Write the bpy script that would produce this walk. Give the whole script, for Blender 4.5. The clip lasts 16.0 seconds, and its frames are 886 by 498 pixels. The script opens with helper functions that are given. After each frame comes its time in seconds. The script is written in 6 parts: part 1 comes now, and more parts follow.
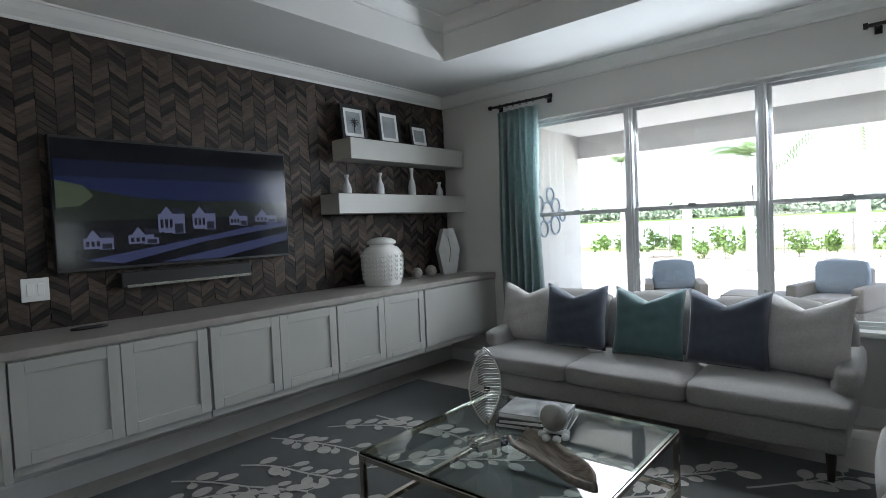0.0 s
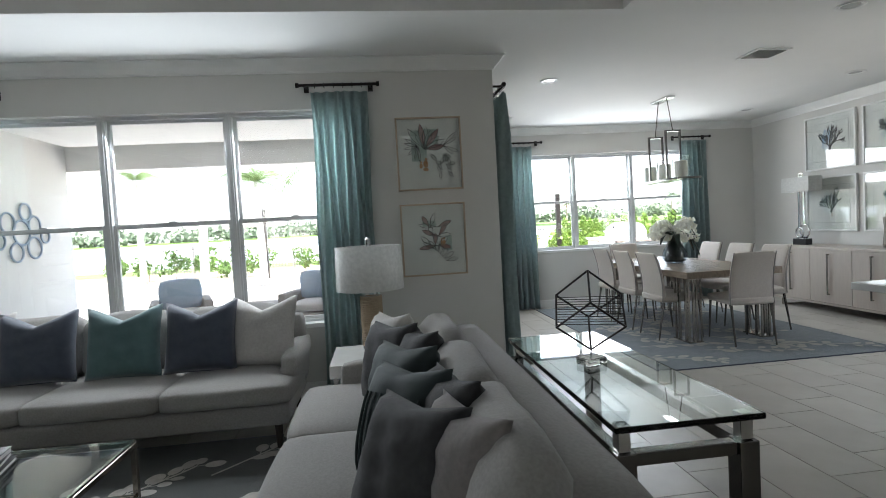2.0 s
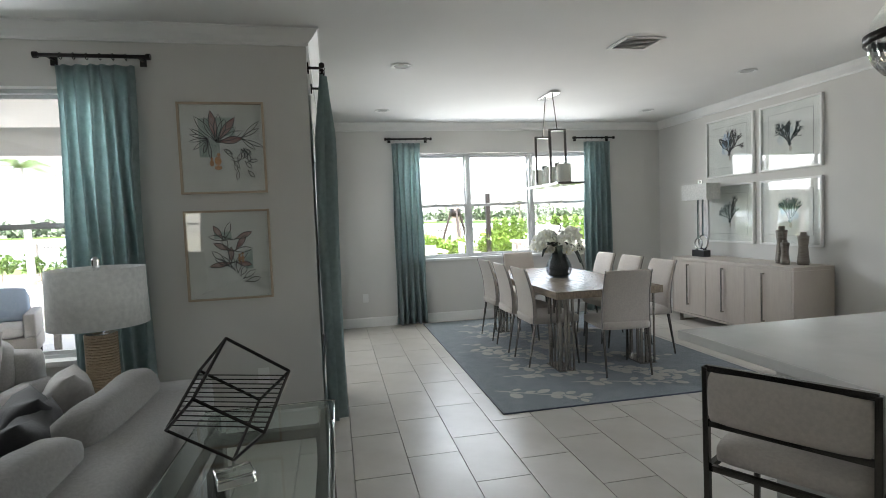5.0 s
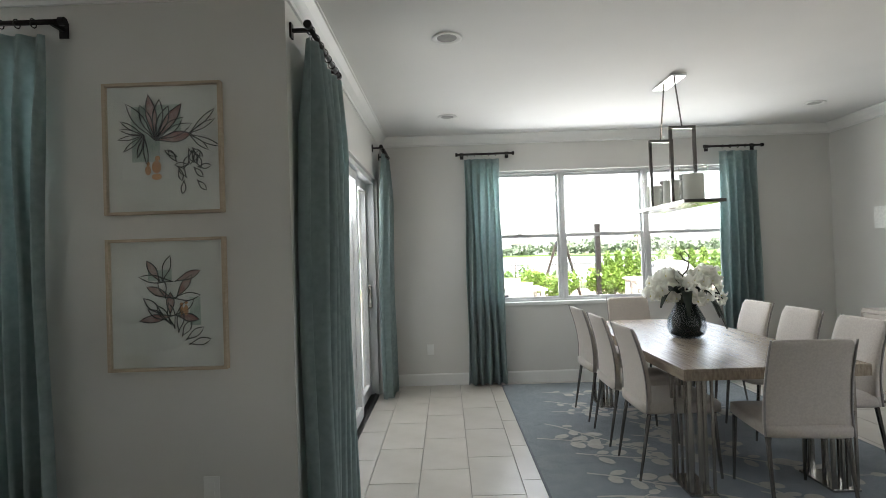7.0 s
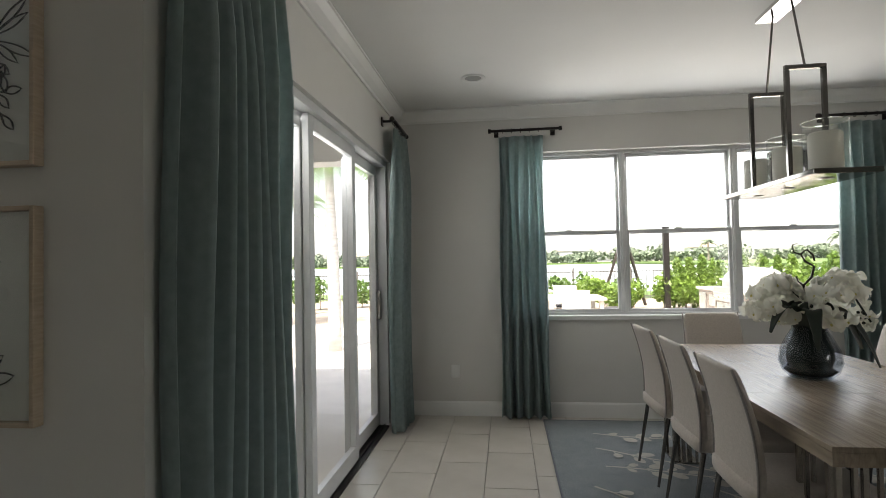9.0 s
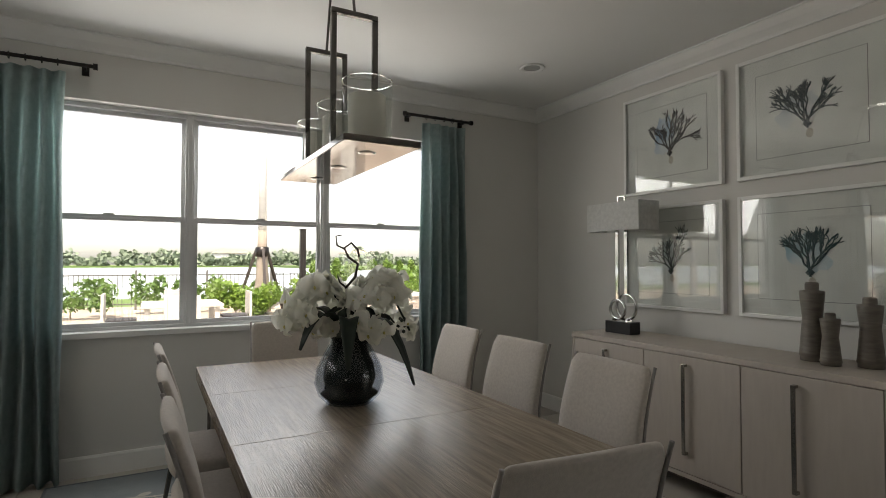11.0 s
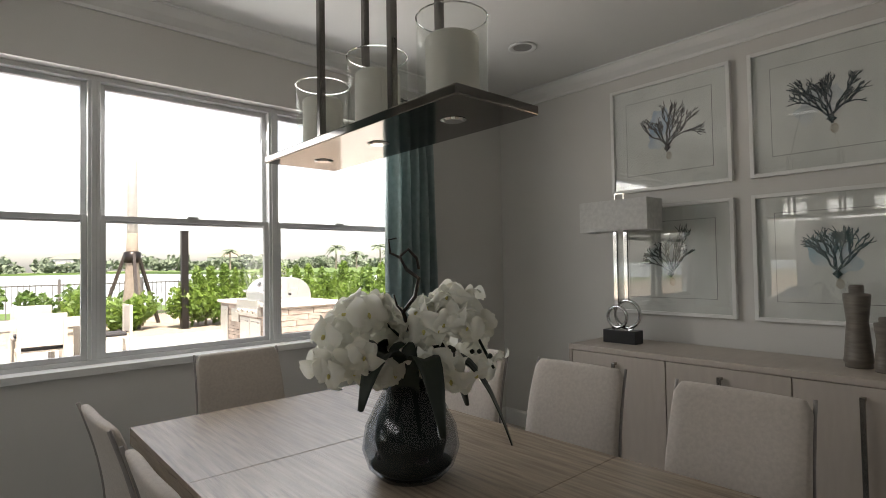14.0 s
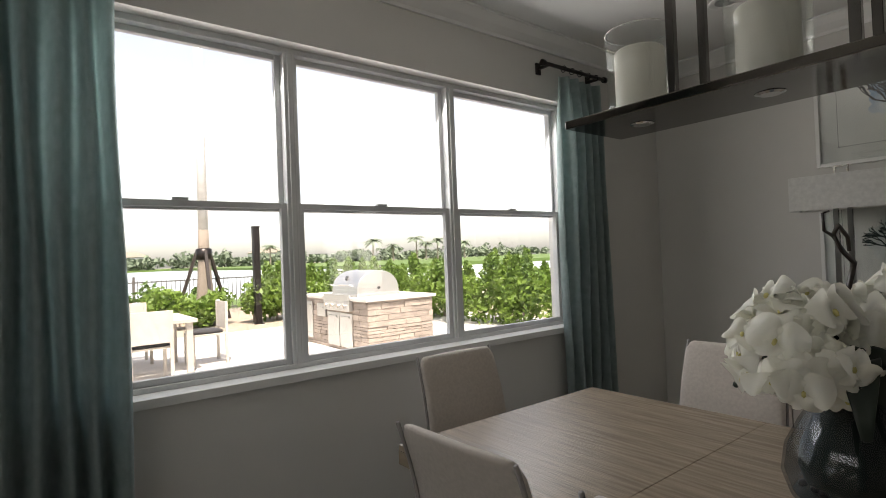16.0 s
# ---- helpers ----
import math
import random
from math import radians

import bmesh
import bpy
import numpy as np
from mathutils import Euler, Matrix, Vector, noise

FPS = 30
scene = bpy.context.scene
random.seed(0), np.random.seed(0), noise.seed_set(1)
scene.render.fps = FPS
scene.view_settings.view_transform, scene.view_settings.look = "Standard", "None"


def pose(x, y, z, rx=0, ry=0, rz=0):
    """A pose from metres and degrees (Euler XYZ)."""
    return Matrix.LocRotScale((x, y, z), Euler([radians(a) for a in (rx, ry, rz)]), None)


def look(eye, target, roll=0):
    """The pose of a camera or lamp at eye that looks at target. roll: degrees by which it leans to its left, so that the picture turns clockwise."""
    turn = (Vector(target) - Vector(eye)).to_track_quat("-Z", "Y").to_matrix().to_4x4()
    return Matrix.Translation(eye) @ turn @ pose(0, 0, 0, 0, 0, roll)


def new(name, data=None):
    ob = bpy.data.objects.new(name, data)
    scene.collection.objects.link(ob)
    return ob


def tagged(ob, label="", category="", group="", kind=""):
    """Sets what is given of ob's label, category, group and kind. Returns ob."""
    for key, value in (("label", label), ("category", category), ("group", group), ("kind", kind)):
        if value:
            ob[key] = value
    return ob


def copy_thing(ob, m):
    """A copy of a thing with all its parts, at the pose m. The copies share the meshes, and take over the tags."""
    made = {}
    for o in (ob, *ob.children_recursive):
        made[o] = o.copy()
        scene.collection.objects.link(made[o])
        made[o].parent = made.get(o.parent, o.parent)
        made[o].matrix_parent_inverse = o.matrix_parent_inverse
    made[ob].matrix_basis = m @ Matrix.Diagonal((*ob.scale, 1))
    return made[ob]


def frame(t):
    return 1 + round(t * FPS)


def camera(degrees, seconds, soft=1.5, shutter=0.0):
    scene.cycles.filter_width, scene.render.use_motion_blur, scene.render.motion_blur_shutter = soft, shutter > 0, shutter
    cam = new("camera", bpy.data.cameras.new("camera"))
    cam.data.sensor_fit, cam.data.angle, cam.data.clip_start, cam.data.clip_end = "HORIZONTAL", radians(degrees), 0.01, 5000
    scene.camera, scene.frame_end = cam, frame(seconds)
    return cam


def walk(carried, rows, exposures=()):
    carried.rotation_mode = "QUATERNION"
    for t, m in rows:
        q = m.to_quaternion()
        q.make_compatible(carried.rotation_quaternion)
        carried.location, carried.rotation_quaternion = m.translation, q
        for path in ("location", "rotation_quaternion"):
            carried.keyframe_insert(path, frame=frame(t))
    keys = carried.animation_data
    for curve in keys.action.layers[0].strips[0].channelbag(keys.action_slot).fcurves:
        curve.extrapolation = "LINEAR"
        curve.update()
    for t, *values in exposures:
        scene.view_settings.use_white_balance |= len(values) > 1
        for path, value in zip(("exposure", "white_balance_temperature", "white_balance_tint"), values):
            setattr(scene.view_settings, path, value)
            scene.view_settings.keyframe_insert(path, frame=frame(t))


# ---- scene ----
cam = camera(79.6, 16.0, soft=0.6)
PATH = [
    (0, pose(0.127, -0.164, 1.429, 87.63, 2.57, 40.48)),
    (0.5, pose(0.171, -0.240, 1.419, 87.87, 2.67, 29.07)),
    (1, pose(0.213, -0.350, 1.393, 88.25, 2.39, 16.03)),
    (1.5, pose(0.463, -0.320, 1.341, 89.04, 2.81, 5.38)),
    (2, pose(0.562, -0.279, 1.371, 87.50, 3.18, -6.92)),
    (2.5, pose(0.572, -0.334, 1.360, 86.58, 3.53, -13.77)),
    (3, pose(0.727, -0.197, 1.377, 85.90, 4.05, -16.37)),
    (3.5, pose(0.946, -0.208, 1.396, 85.77, 3.40, -16.32)),
    (6, pose(2.100, 1.079, 1.461, 88.25, 2.10, -6.34)),
    (6.5, pose(2.185, 1.432, 1.454, 89.38, 2.15, -3.28)),
    (7, pose(2.319, 1.750, 1.442, 90.74, 1.86, 0.37)),
    (7.5, pose(2.472, 2.008, 1.442, 91.26, 1.55, 4.15)),
    (8, pose(2.531, 2.249, 1.419, 91.72, 1.19, 8.03)),
    (10.5, pose(3.074, 3.627, 1.349, 90.92, -0.48, -12.32)),
    (11, pose(3.411, 3.699, 1.331, 91.58, -0.04, -28.71)),
    (11.5, pose(3.440, 3.746, 1.421, 89.26, 0.90, -49.02)),
    (12, pose(3.393, 3.763, 1.392, 88.20, 0.65, -56.13)),
    (12.5, pose(3.323, 3.934, 1.388, 88.25, 0.55, -54.12)),
    (13, pose(3.359, 4.175, 1.379, 88.76, 0.53, -52.64)),
    (13.5, pose(3.345, 4.341, 1.378, 90.34, 0.37, -48.84)),
    (14, pose(3.167, 4.590, 1.372, 91.61, 0.98, -41.63)),
    (14.5, pose(2.877, 4.831, 1.368, 92.01, 0.58, -36.55)),
    (15, pose(2.847, 5.130, 1.405, 92.57, 1.69, -24.97)),
    (15.5, pose(2.786, 5.356, 1.361, 92.53, 1.31, -28.45)),
    (16, pose(2.667, 5.446, 1.382, 90.78, 2.22, -38.02)),
]
walk(cam, PATH, exposures=[(0, 2.74, 6000, 9), (1.5, 2.8, 6150, 9), (3.5, 2.78, 6250, 9), (6.0, 2.78, 6500, 9), (8.0, 2.52, 6700, 10), (10.4, 1.5, 7200, 12), (12.5, 1.96, 7200, 12), (14, 1.62, 7150, 14), (16, 1.34, 7150, 14)])

# ---------------------------------------------------------------- light
world = bpy.data.worlds.new("sky")
scene.world = world
world.use_nodes = True
wn = world.node_tree
sky = wn.nodes.new("ShaderNodeTexSky")
sky.sky_type = 'NISHITA'
sky.sun_disc = False
sky.sun_elevation = radians(62)
sky.sun_rotation = radians(200)
sky.air_density, sky.dust_density, sky.ozone_density = 1.0, 2.0, 1.0
bg = wn.nodes["Background"]
bg.inputs[1].default_value = 0.15
# a hazy, washed-out summer sky
haze = wn.nodes.new("ShaderNodeHueSaturation")
haze.inputs["Saturation"].default_value = 0.5
wn.links.new(sky.outputs[0], haze.inputs["Color"])
wn.links.new(haze.outputs[0], bg.inputs[0])
sun_data = bpy.data.lights.new("sun", 'SUN')
sun_data.energy, sun_data.angle, sun_data.color = 4.0, radians(0.5), (1.0, 0.96, 0.9)
sun = new("sun", sun_data)
SUN_TO = Vector((-math.sin(radians(200)) * math.cos(radians(62)), -math.cos(radians(200)) * math.cos(radians(62)), -math.sin(radians(62))))
sun.matrix_world = Matrix.Translation((0, 0, 30)) @ SUN_TO.to_track_quat("-Z", "Y").to_matrix().to_4x4()


def window_light(name, m, w, h, watts, color=(0.93, 0.97, 1.0)):
    """Skylight that enters by a window's opening."""
    d = bpy.data.lights.new(name, 'AREA')
    d.shape, d.size, d.size_y, d.energy, d.color = 'RECTANGLE', w, h, watts, color
    ob = new(name, d)
    ob.matrix_world = m
    return ob


window_light("sky_dining_window", look((4.14, 7.905, 2.0), (4.14, 6.0, 1.2)), 2.7, 0.6, 10)
window_light("sky_living_window", look((-1.1, 4.405, 1.98), (-1.1, 2.4, 1.1)), 2.8, 0.6, 11.5)
# added fill lamp, set in the assumed, unseen south window
window_light("fill_south_window", look((-1.6, -4.1, 1.55), (-1.2, 0.0, 1.3)), 1.2, 1.3, 0.6)
window_light("sky_sliding_door", look((1.415, 6.0, 2.05), (3.5, 6.0, 0.9)), 2.2, 0.35, 2.6)
window_light("sky_kitchen_window", look((6.775, 2.7, 1.45), (4.5, 2.9, 1.0)), 1.8, 0.9, 2.3)


# ---------------------------------------------------------------- materials
def mat(name, color, rough=0.6, metal=0.0, color2=None, scale=8.0, bump=0.0, bump_scale=60.0, spec=0.5, stretch=(1, 1, 1),
        sheen=0.0, random_amount=0.0, coat=0.0, detail=4.0, translucent=0.0):
    m = bpy.data.materials.new(name)
    m.use_nodes = True
    n, l = m.node_tree.nodes, m.node_tree.links
    b = n["Principled BSDF"]
    b.inputs["Roughness"].default_value = rough
    b.inputs["Metallic"].default_value = metal
    b.inputs["Specular IOR Level"].default_value = spec
    b.inputs["Sheen Weight"].default_value = sheen
    b.inputs["Coat Weight"].default_value = coat
    tc = n.new("ShaderNodeTexCoord")
    mp = n.new("ShaderNodeMapping")
    mp.inputs["Scale"].default_value = stretch
    l.new(tc.outputs["Object"], mp.inputs[0])
    c1 = (*color, 1)
    c2 = (*(color2 or [c * 0.86 for c in color]), 1)
    nz = n.new("ShaderNodeTexNoise")
    nz.inputs["Scale"].default_value, nz.inputs["Detail"].default_value = scale, detail
    l.new(mp.outputs[0], nz.inputs["Vector"])
    rp = n.new("ShaderNodeValToRGB")
    rp.color_ramp.elements[0].position, rp.color_ramp.elements[1].position = 0.33, 0.67
    rp.color_ramp.elements[0].color, rp.color_ramp.elements[1].color = c1, c2
    l.new(nz.outputs["Fac"], rp.inputs[0])
    out = rp.outputs[0]
    if random_amount:
        oi = n.new("ShaderNodeObjectInfo")
        mr = n.new("ShaderNodeMapRange")
        mr.inputs[3].default_value, mr.inputs[4].default_value = 1 - random_amount, 1 + random_amount
        l.new(oi.outputs["Random"], mr.inputs[0])
        mx = n.new("ShaderNodeVectorMath")
        mx.operation = 'SCALE'
        l.new(out, mx.inputs[0])
        l.new(mr.outputs[0], mx.inputs["Scale"])
        out = mx.outputs[0]
    l.new(out, b.inputs["Base Color"])
    if bump:
        nb = n.new("ShaderNodeTexNoise")
        nb.inputs["Scale"].default_value, nb.inputs["Detail"].default_value = bump_scale, 3.0
        l.new(mp.outputs[0], nb.inputs["Vector"])
        bp = n.new("ShaderNodeBump")
        bp.inputs["Strength"].default_value, bp.inputs["Distance"].default_value = bump, 0.01
        l.new(nb.outputs["Fac"], bp.inputs["Height"])
        l.new(bp.outputs[0], b.inputs["Normal"])
    if translucent:
        tr = n.new("ShaderNodeBsdfTranslucent")
        l.new(out, tr.inputs[0])
        ms = n.new("ShaderNodeMixShader")
        ms.inputs[0].default_value = translucent
        l.new(b.outputs[0], ms.inputs[1])
        l.new(tr.outputs[0], ms.inputs[2])
        l.new(ms.outputs[0], n["Material Output"].inputs[0])
    return m


def glass_mat(name, tint=(1, 1, 1), rough=0.0, ior=1.45):
    m = bpy.data.materials.new(name)
    m.use_nodes = True
    b = m.node_tree.nodes["Principled BSDF"]
    b.inputs["Base Color"].default_value = (*tint, 1)
    b.inputs["Roughness"].default_value = rough
    b.inputs["Transmission Weight"].default_value = 1.0
    b.inputs["IOR"].default_value = ior
    return m


def pane_mat(name, tint=(1, 1, 1), gloss=0.07):
    """A thin clear pane: see-through with a small mirror share."""
    m = bpy.data.materials.new(name)
    m.use_nodes = True
    n, l = m.node_tree.nodes, m.node_tree.links
    n.remove(n["Principled BSDF"])
    t = n.new("ShaderNodeBsdfTransparent")
    t.inputs[0].default_value = (*tint, 1)
    g = n.new("ShaderNodeBsdfGlossy")
    g.inputs["Roughness"].default_value = 0.01
    mx = n.new("ShaderNodeMixShader")
    mx.inputs[0].default_value = gloss
    l.new(t.outputs[0], mx.inputs[1])
    l.new(g.outputs[0], mx.inputs[2])
    l.new(mx.outputs[0], n["Material Output"].inputs[0])
    return m


WALL = mat("wall_paint", (0.66, 0.65, 0.62), 0.75, color2=(0.62, 0.61, 0.58), scale=1.2, bump=0.06, bump_scale=180)
CEIL = mat("ceiling_paint", (0.78, 0.78, 0.76), 0.85, color2=(0.74, 0.74, 0.72), scale=1.0, bump=0.08, bump_scale=120)
TRIM = mat("white_trim", (0.8, 0.8, 0.78), 0.4, color2=(0.76, 0.76, 0.74), scale=3)
GROUT = mat("tile_grout", (0.38, 0.36, 0.325), 0.9, scale=30, bump=0.1)
TILE = mat("porcelain_tile", (0.52, 0.49, 0.44), 0.32, color2=(0.45, 0.42, 0.37), scale=3.5, bump=0.03, bump_scale=25, random_amount=0.06)
FRAME = mat("window_vinyl", (0.66, 0.67, 0.67), 0.45, scale=4)
PANE = pane_mat("window_glass")
CURTAIN = mat("aqua_curtain", (0.4, 0.485, 0.48), 0.8, color2=(0.33, 0.41, 0.405), scale=25, bump=0.15, bump_scale=400, sheen=0.2, translucent=0.55)
BRONZE = mat("dark_bronze", (0.035, 0.03, 0.028), 0.35, 0.8, scale=20)
CHROME = mat("chrome", (0.72, 0.72, 0.72), 0.08, 1.0, color2=(0.66, 0.66, 0.66), scale=5)
STEEL = mat("brushed_nickel", (0.42, 0.40, 0.37), 0.25, 1.0, color2=(0.36, 0.34, 0.31), scale=40, stretch=(1, 1, 8))
LINEN = mat("light_linen", (0.3, 0.287, 0.27), 0.9, color2=(0.25, 0.238, 0.225), scale=90, bump=0.25, bump_scale=500, sheen=0.2)
NAVY = mat("slate_blue_velvet", (0.055, 0.066, 0.095), 0.75, color2=(0.042, 0.052, 0.078), scale=20, bump=0.15, bump_scale=350, sheen=0.4)
TEAL = mat("teal_velvet", (0.085, 0.16, 0.165), 0.7, color2=(0.065, 0.13, 0.135), scale=12, bump=0.15, bump_scale=350, sheen=0.4)
CREAM = mat("cream_cushion", (0.5, 0.48, 0.46), 0.9, color2=(0.44, 0.42, 0.4), scale=60, bump=0.2, bump_scale=400, sheen=0.2)
TEALD = mat("dark_teal_rib", (0.026, 0.04, 0.04), 0.75, color2=(0.019, 0.03, 0.03), scale=12, bump=0.15, bump_scale=350, sheen=0.05)
BLUSH = mat("blush_linen", (0.2, 0.178, 0.17), 0.9, color2=(0.165, 0.147, 0.14), scale=60, bump=0.2, bump_scale=400, sheen=0.2)
GREYC = mat("grey_cushion", (0.036, 0.035, 0.036), 0.85, color2=(0.026, 0.025, 0.026), scale=40, bump=0.2, bump_scale=400, sheen=0.08)
DARKWOOD = mat("espresso_wood", (0.03, 0.02, 0.015), 0.4, scale=20, stretch=(1, 1, 6))
CAB = mat("cabinet_paint", (0.43, 0.425, 0.395), 0.42, color2=(0.4, 0.395, 0.365), scale=2.5, bump=0.02)
CTOP = mat("cabinet_top", (0.33, 0.305, 0.28), 0.35, color2=(0.28, 0.255, 0.235), scale=9, stretch=(4, 1, 1))
BLACK = mat("black_plastic", (0.012, 0.012, 0.013), 0.35, scale=10)
SCREEN = mat("tv_screen", (0.01, 0.01, 0.014), 0.1, scale=6, spec=0.25)
WHITE = mat("white_ceramic", (0.78, 0.77, 0.74), 0.25, color2=(0.72, 0.71, 0.68), scale=6, coat=0.3)
MATTEWHITE = mat("matte_white", (0.7, 0.7, 0.69), 0.7, color2=(0.64, 0.64, 0.63), scale=12, bump=0.05)
QUARTZ = mat("white_quartz", (0.72, 0.72, 0.7), 0.12, color2=(0.64, 0.64, 0.62), scale=4, coat=0.2)
GREENGLASS = glass_mat("table_glass", (0.86, 0.95, 0.92))
CLEARGLASS = pane_mat("clear_glass", (0.97, 0.98, 0.97))
SMOKEGLASS = glass_mat("smoke_glass", (0.55, 0.57, 0.6))
ACRYLIC = glass_mat("acrylic", (0.95, 0.96, 0.96), 0.02)
TABLEWOOD = mat("oak_tabletop", (0.34, 0.275, 0.205), 0.27, color2=(0.22, 0.172, 0.125), scale=6, stretch=(12, 0.7, 4), bump=0.25, bump_scale=24, detail=9)
SIDEWOOD = mat("bleached_oak", (0.5, 0.445, 0.39), 0.45, color2=(0.465, 0.41, 0.36), scale=7, stretch=(1, 5, 0.8), bump=0.06, bump_scale=40, detail=7)
CHAIRF = mat("chair_linen", (0.5, 0.45, 0.4), 0.88, color2=(0.44, 0.395, 0.35), scale=80, bump=0.22, bump_scale=500, sheen=0.2)
CHAIRB = mat("chair_back_grey", (0.3, 0.28, 0.265), 0.85, color2=(0.26, 0.24, 0.23), scale=60, bump=0.2, bump_scale=400)
SHADE = mat("white_lamp_shade", (0.8, 0.8, 0.78), 0.8, scale=40, bump=0.08, bump_scale=300, translucent=0.4)
ROPE = mat("natural_rope", (0.42, 0.33, 0.23), 0.85, color2=(0.3, 0.22, 0.15), scale=60, stretch=(1, 1, 6), bump=0.6, bump_scale=120)
RUG = mat("blue_grey_rug", (0.185, 0.21, 0.225), 0.95, color2=(0.145, 0.17, 0.185), scale=9, bump=0.5, bump_scale=350, sheen=0.2)
RUGDARK = mat("slate_green_rug", (0.06, 0.064, 0.06), 0.95, color2=(0.045, 0.048, 0.045), scale=9, bump=0.5, bump_scale=350, sheen=0.2)
RUGLEAF = mat("rug_pale_wool", (0.5, 0.48, 0.44), 0.95, color2=(0.43, 0.41, 0.37), scale=30, bump=0.5, bump_scale=350)
CANDLE = mat("candle_wax", (0.82, 0.8, 0.75), 0.55, color2=(0.78, 0.76, 0.7), scale=9, bump=0.05, translucent=0.25)
TRAYM = mat("polished_tray", (0.22, 0.205, 0.19), 0.08, 1.0, color2=(0.18, 0.17, 0.155), scale=6)
PAPER = mat("paper_mat", (0.78, 0.78, 0.76), 0.8, scale=5)


# ---------------------------------------------------------------- mesh helpers
def part(name, bm, material, parent=None, label="", smooth=False, bevel=0.0, kind=""):
    """Link a bmesh as one mesh object, under a thing or a part."""
    me = bpy.data.meshes.new(name)
    bmesh.ops.recalc_face_normals(bm, faces=bm.faces)
    if smooth:
        for f in bm.faces:
            f.smooth = True
    bm.to_mesh(me)
    bm.free()
    me.materials.append(material)
    ob = new(name, me)
    if parent:
        ob.parent = parent
    if label:
        ob["label"] = label
    if kind:
        ob["kind"] = kind
    if bevel:
        md = ob.modifiers.new("bevel", 'BEVEL')
        md.width, md.segments, md.limit_method, md.angle_limit = bevel, 2, 'ANGLE', radians(40)
    if smooth == "auto":
        for p in me.polygons:
            p.use_smooth = True
    return ob


def thing(name, label, category, m=None, group=""):
    ob = tagged(new(name), label, category, group)
    if m is not None:
        ob.matrix_basis = m
    return ob


def structure(ob, label, category="structure"):
    return tagged(ob, label, category, kind="structure")


def add_box(bm, x0, y0, z0, x1, y1, z1):
    g = bmesh.ops.create_cube(bm, size=1.0)["verts"]
    for v in g:
        v.co = Vector(((x0 + x1) / 2 + v.co.x * (x1 - x0), (y0 + y1) / 2 + v.co.y * (y1 - y0), (z0 + z1) / 2 + v.co.z * (z1 - z0)))
    return g


def boxes(*bs):
    bm = bmesh.new()
    for b in bs:
        add_box(bm, *b)
    return bm


def soft_box(x0, y0, z0, x1, y1, z1, r=0.04, puff=0.0, cuts=6):
    """A cushion-like block: rounded edges and bulging faces."""
    bm = bmesh.new()
    bmesh.ops.create_cube(bm, size=2.0)
    bmesh.ops.subdivide_edges(bm, edges=bm.edges[:], cuts=cuts, use_grid_fill=True)
    c = Vector(((x0 + x1) / 2, (y0 + y1) / 2, (z0 + z1) / 2))
    h = Vector(((x1 - x0) / 2, (y1 - y0) / 2, (z1 - z0) / 2))
    for v in bm.verts:
        p = v.co.copy()
        q = Vector((p.x * h.x, p.y * h.y, p.z * h.z))
        inner = Vector([max(-h[i] + r, min(h[i] - r, q[i])) for i in range(3)])
        d = q - inner
        if d.length > 1e-6:
            q = inner + d.normalized() * min(r, d.length) if d.length > r else q
        if puff:
            for i in range(3):
                j, k = (i + 1) % 3, (i + 2) % 3
                w = max(0.0, (1 - p[j] ** 2)) * max(0.0, (1 - p[k] ** 2))
                q[i] += math.copysign(puff * w, p[i]) if abs(p[i]) > 0.99 else 0
        v.co = c + q
    return bm


def lathe(profile, segs=32, cx=0.0, cy=0.0):
    """Turn a list of (radius, z) round the upright axis."""
    bm = bmesh.new()
    rings = []
    for r, z in profile:
        if r < 1e-5:
            rings.append([bm.verts.new((cx, cy, z))])
        else:
            rings.append([bm.verts.new((cx + r * math.cos(2 * math.pi * i / segs), cy + r * math.sin(2 * math.pi * i / segs), z)) for i in range(segs)])
    for a, b in zip(rings, rings[1:]):
        for i in range(segs):
            j = (i + 1) % segs
            if len(a) == 1 and len(b) > 1:
                bm.faces.new((a[0], b[i], b[j]))
            elif len(b) == 1 and len(a) > 1:
                bm.faces.new((a[i], a[j], b[0]))
            elif len(a) > 1:
                bm.faces.new((a[i], a[j], b[j], b[i]))
    return bm


def add_tube(bm, pts, r, segs=8, closed=False, r2=None):
    """A round bar along points, tapering to r2."""
    pts = [Vector(p) for p in pts]
    n = len(pts)
    rings = []
    for i, p in enumerate(pts):
        a = pts[i - 1] if (i > 0 or closed) else p
        b = pts[(i + 1) % n] if (i < n - 1 or closed) else p
        d = (b - a).normalized()
        u = d.cross(Vector((0.13, 0.31, 0.94)))
        if u.length < 0.05:
            u = d.cross(Vector((1, 0, 0)))
        u.normalize()
        w = d.cross(u)
        rr = r if r2 is None else r + (r2 - r) * i / max(1, n - 1)
        rings.append([bm.verts.new(p + (u * math.cos(2 * math.pi * k / segs) + w * math.sin(2 * math.pi * k / segs)) * rr) for k in range(segs)])
    for i in range(n if closed else n - 1):
        a, b = rings[i], rings[(i + 1) % n]
        for k in range(segs):
            j = (k + 1) % segs
            bm.faces.new((a[k], a[j], b[j], b[k]))
    if not closed:
        bm.faces.new(rings[0])
        bm.faces.new(list(reversed(rings[-1])))
    return bm


def tube(pts, r, segs=8, closed=False, r2=None):
    return add_tube(bmesh.new(), pts, r, segs, closed, r2)


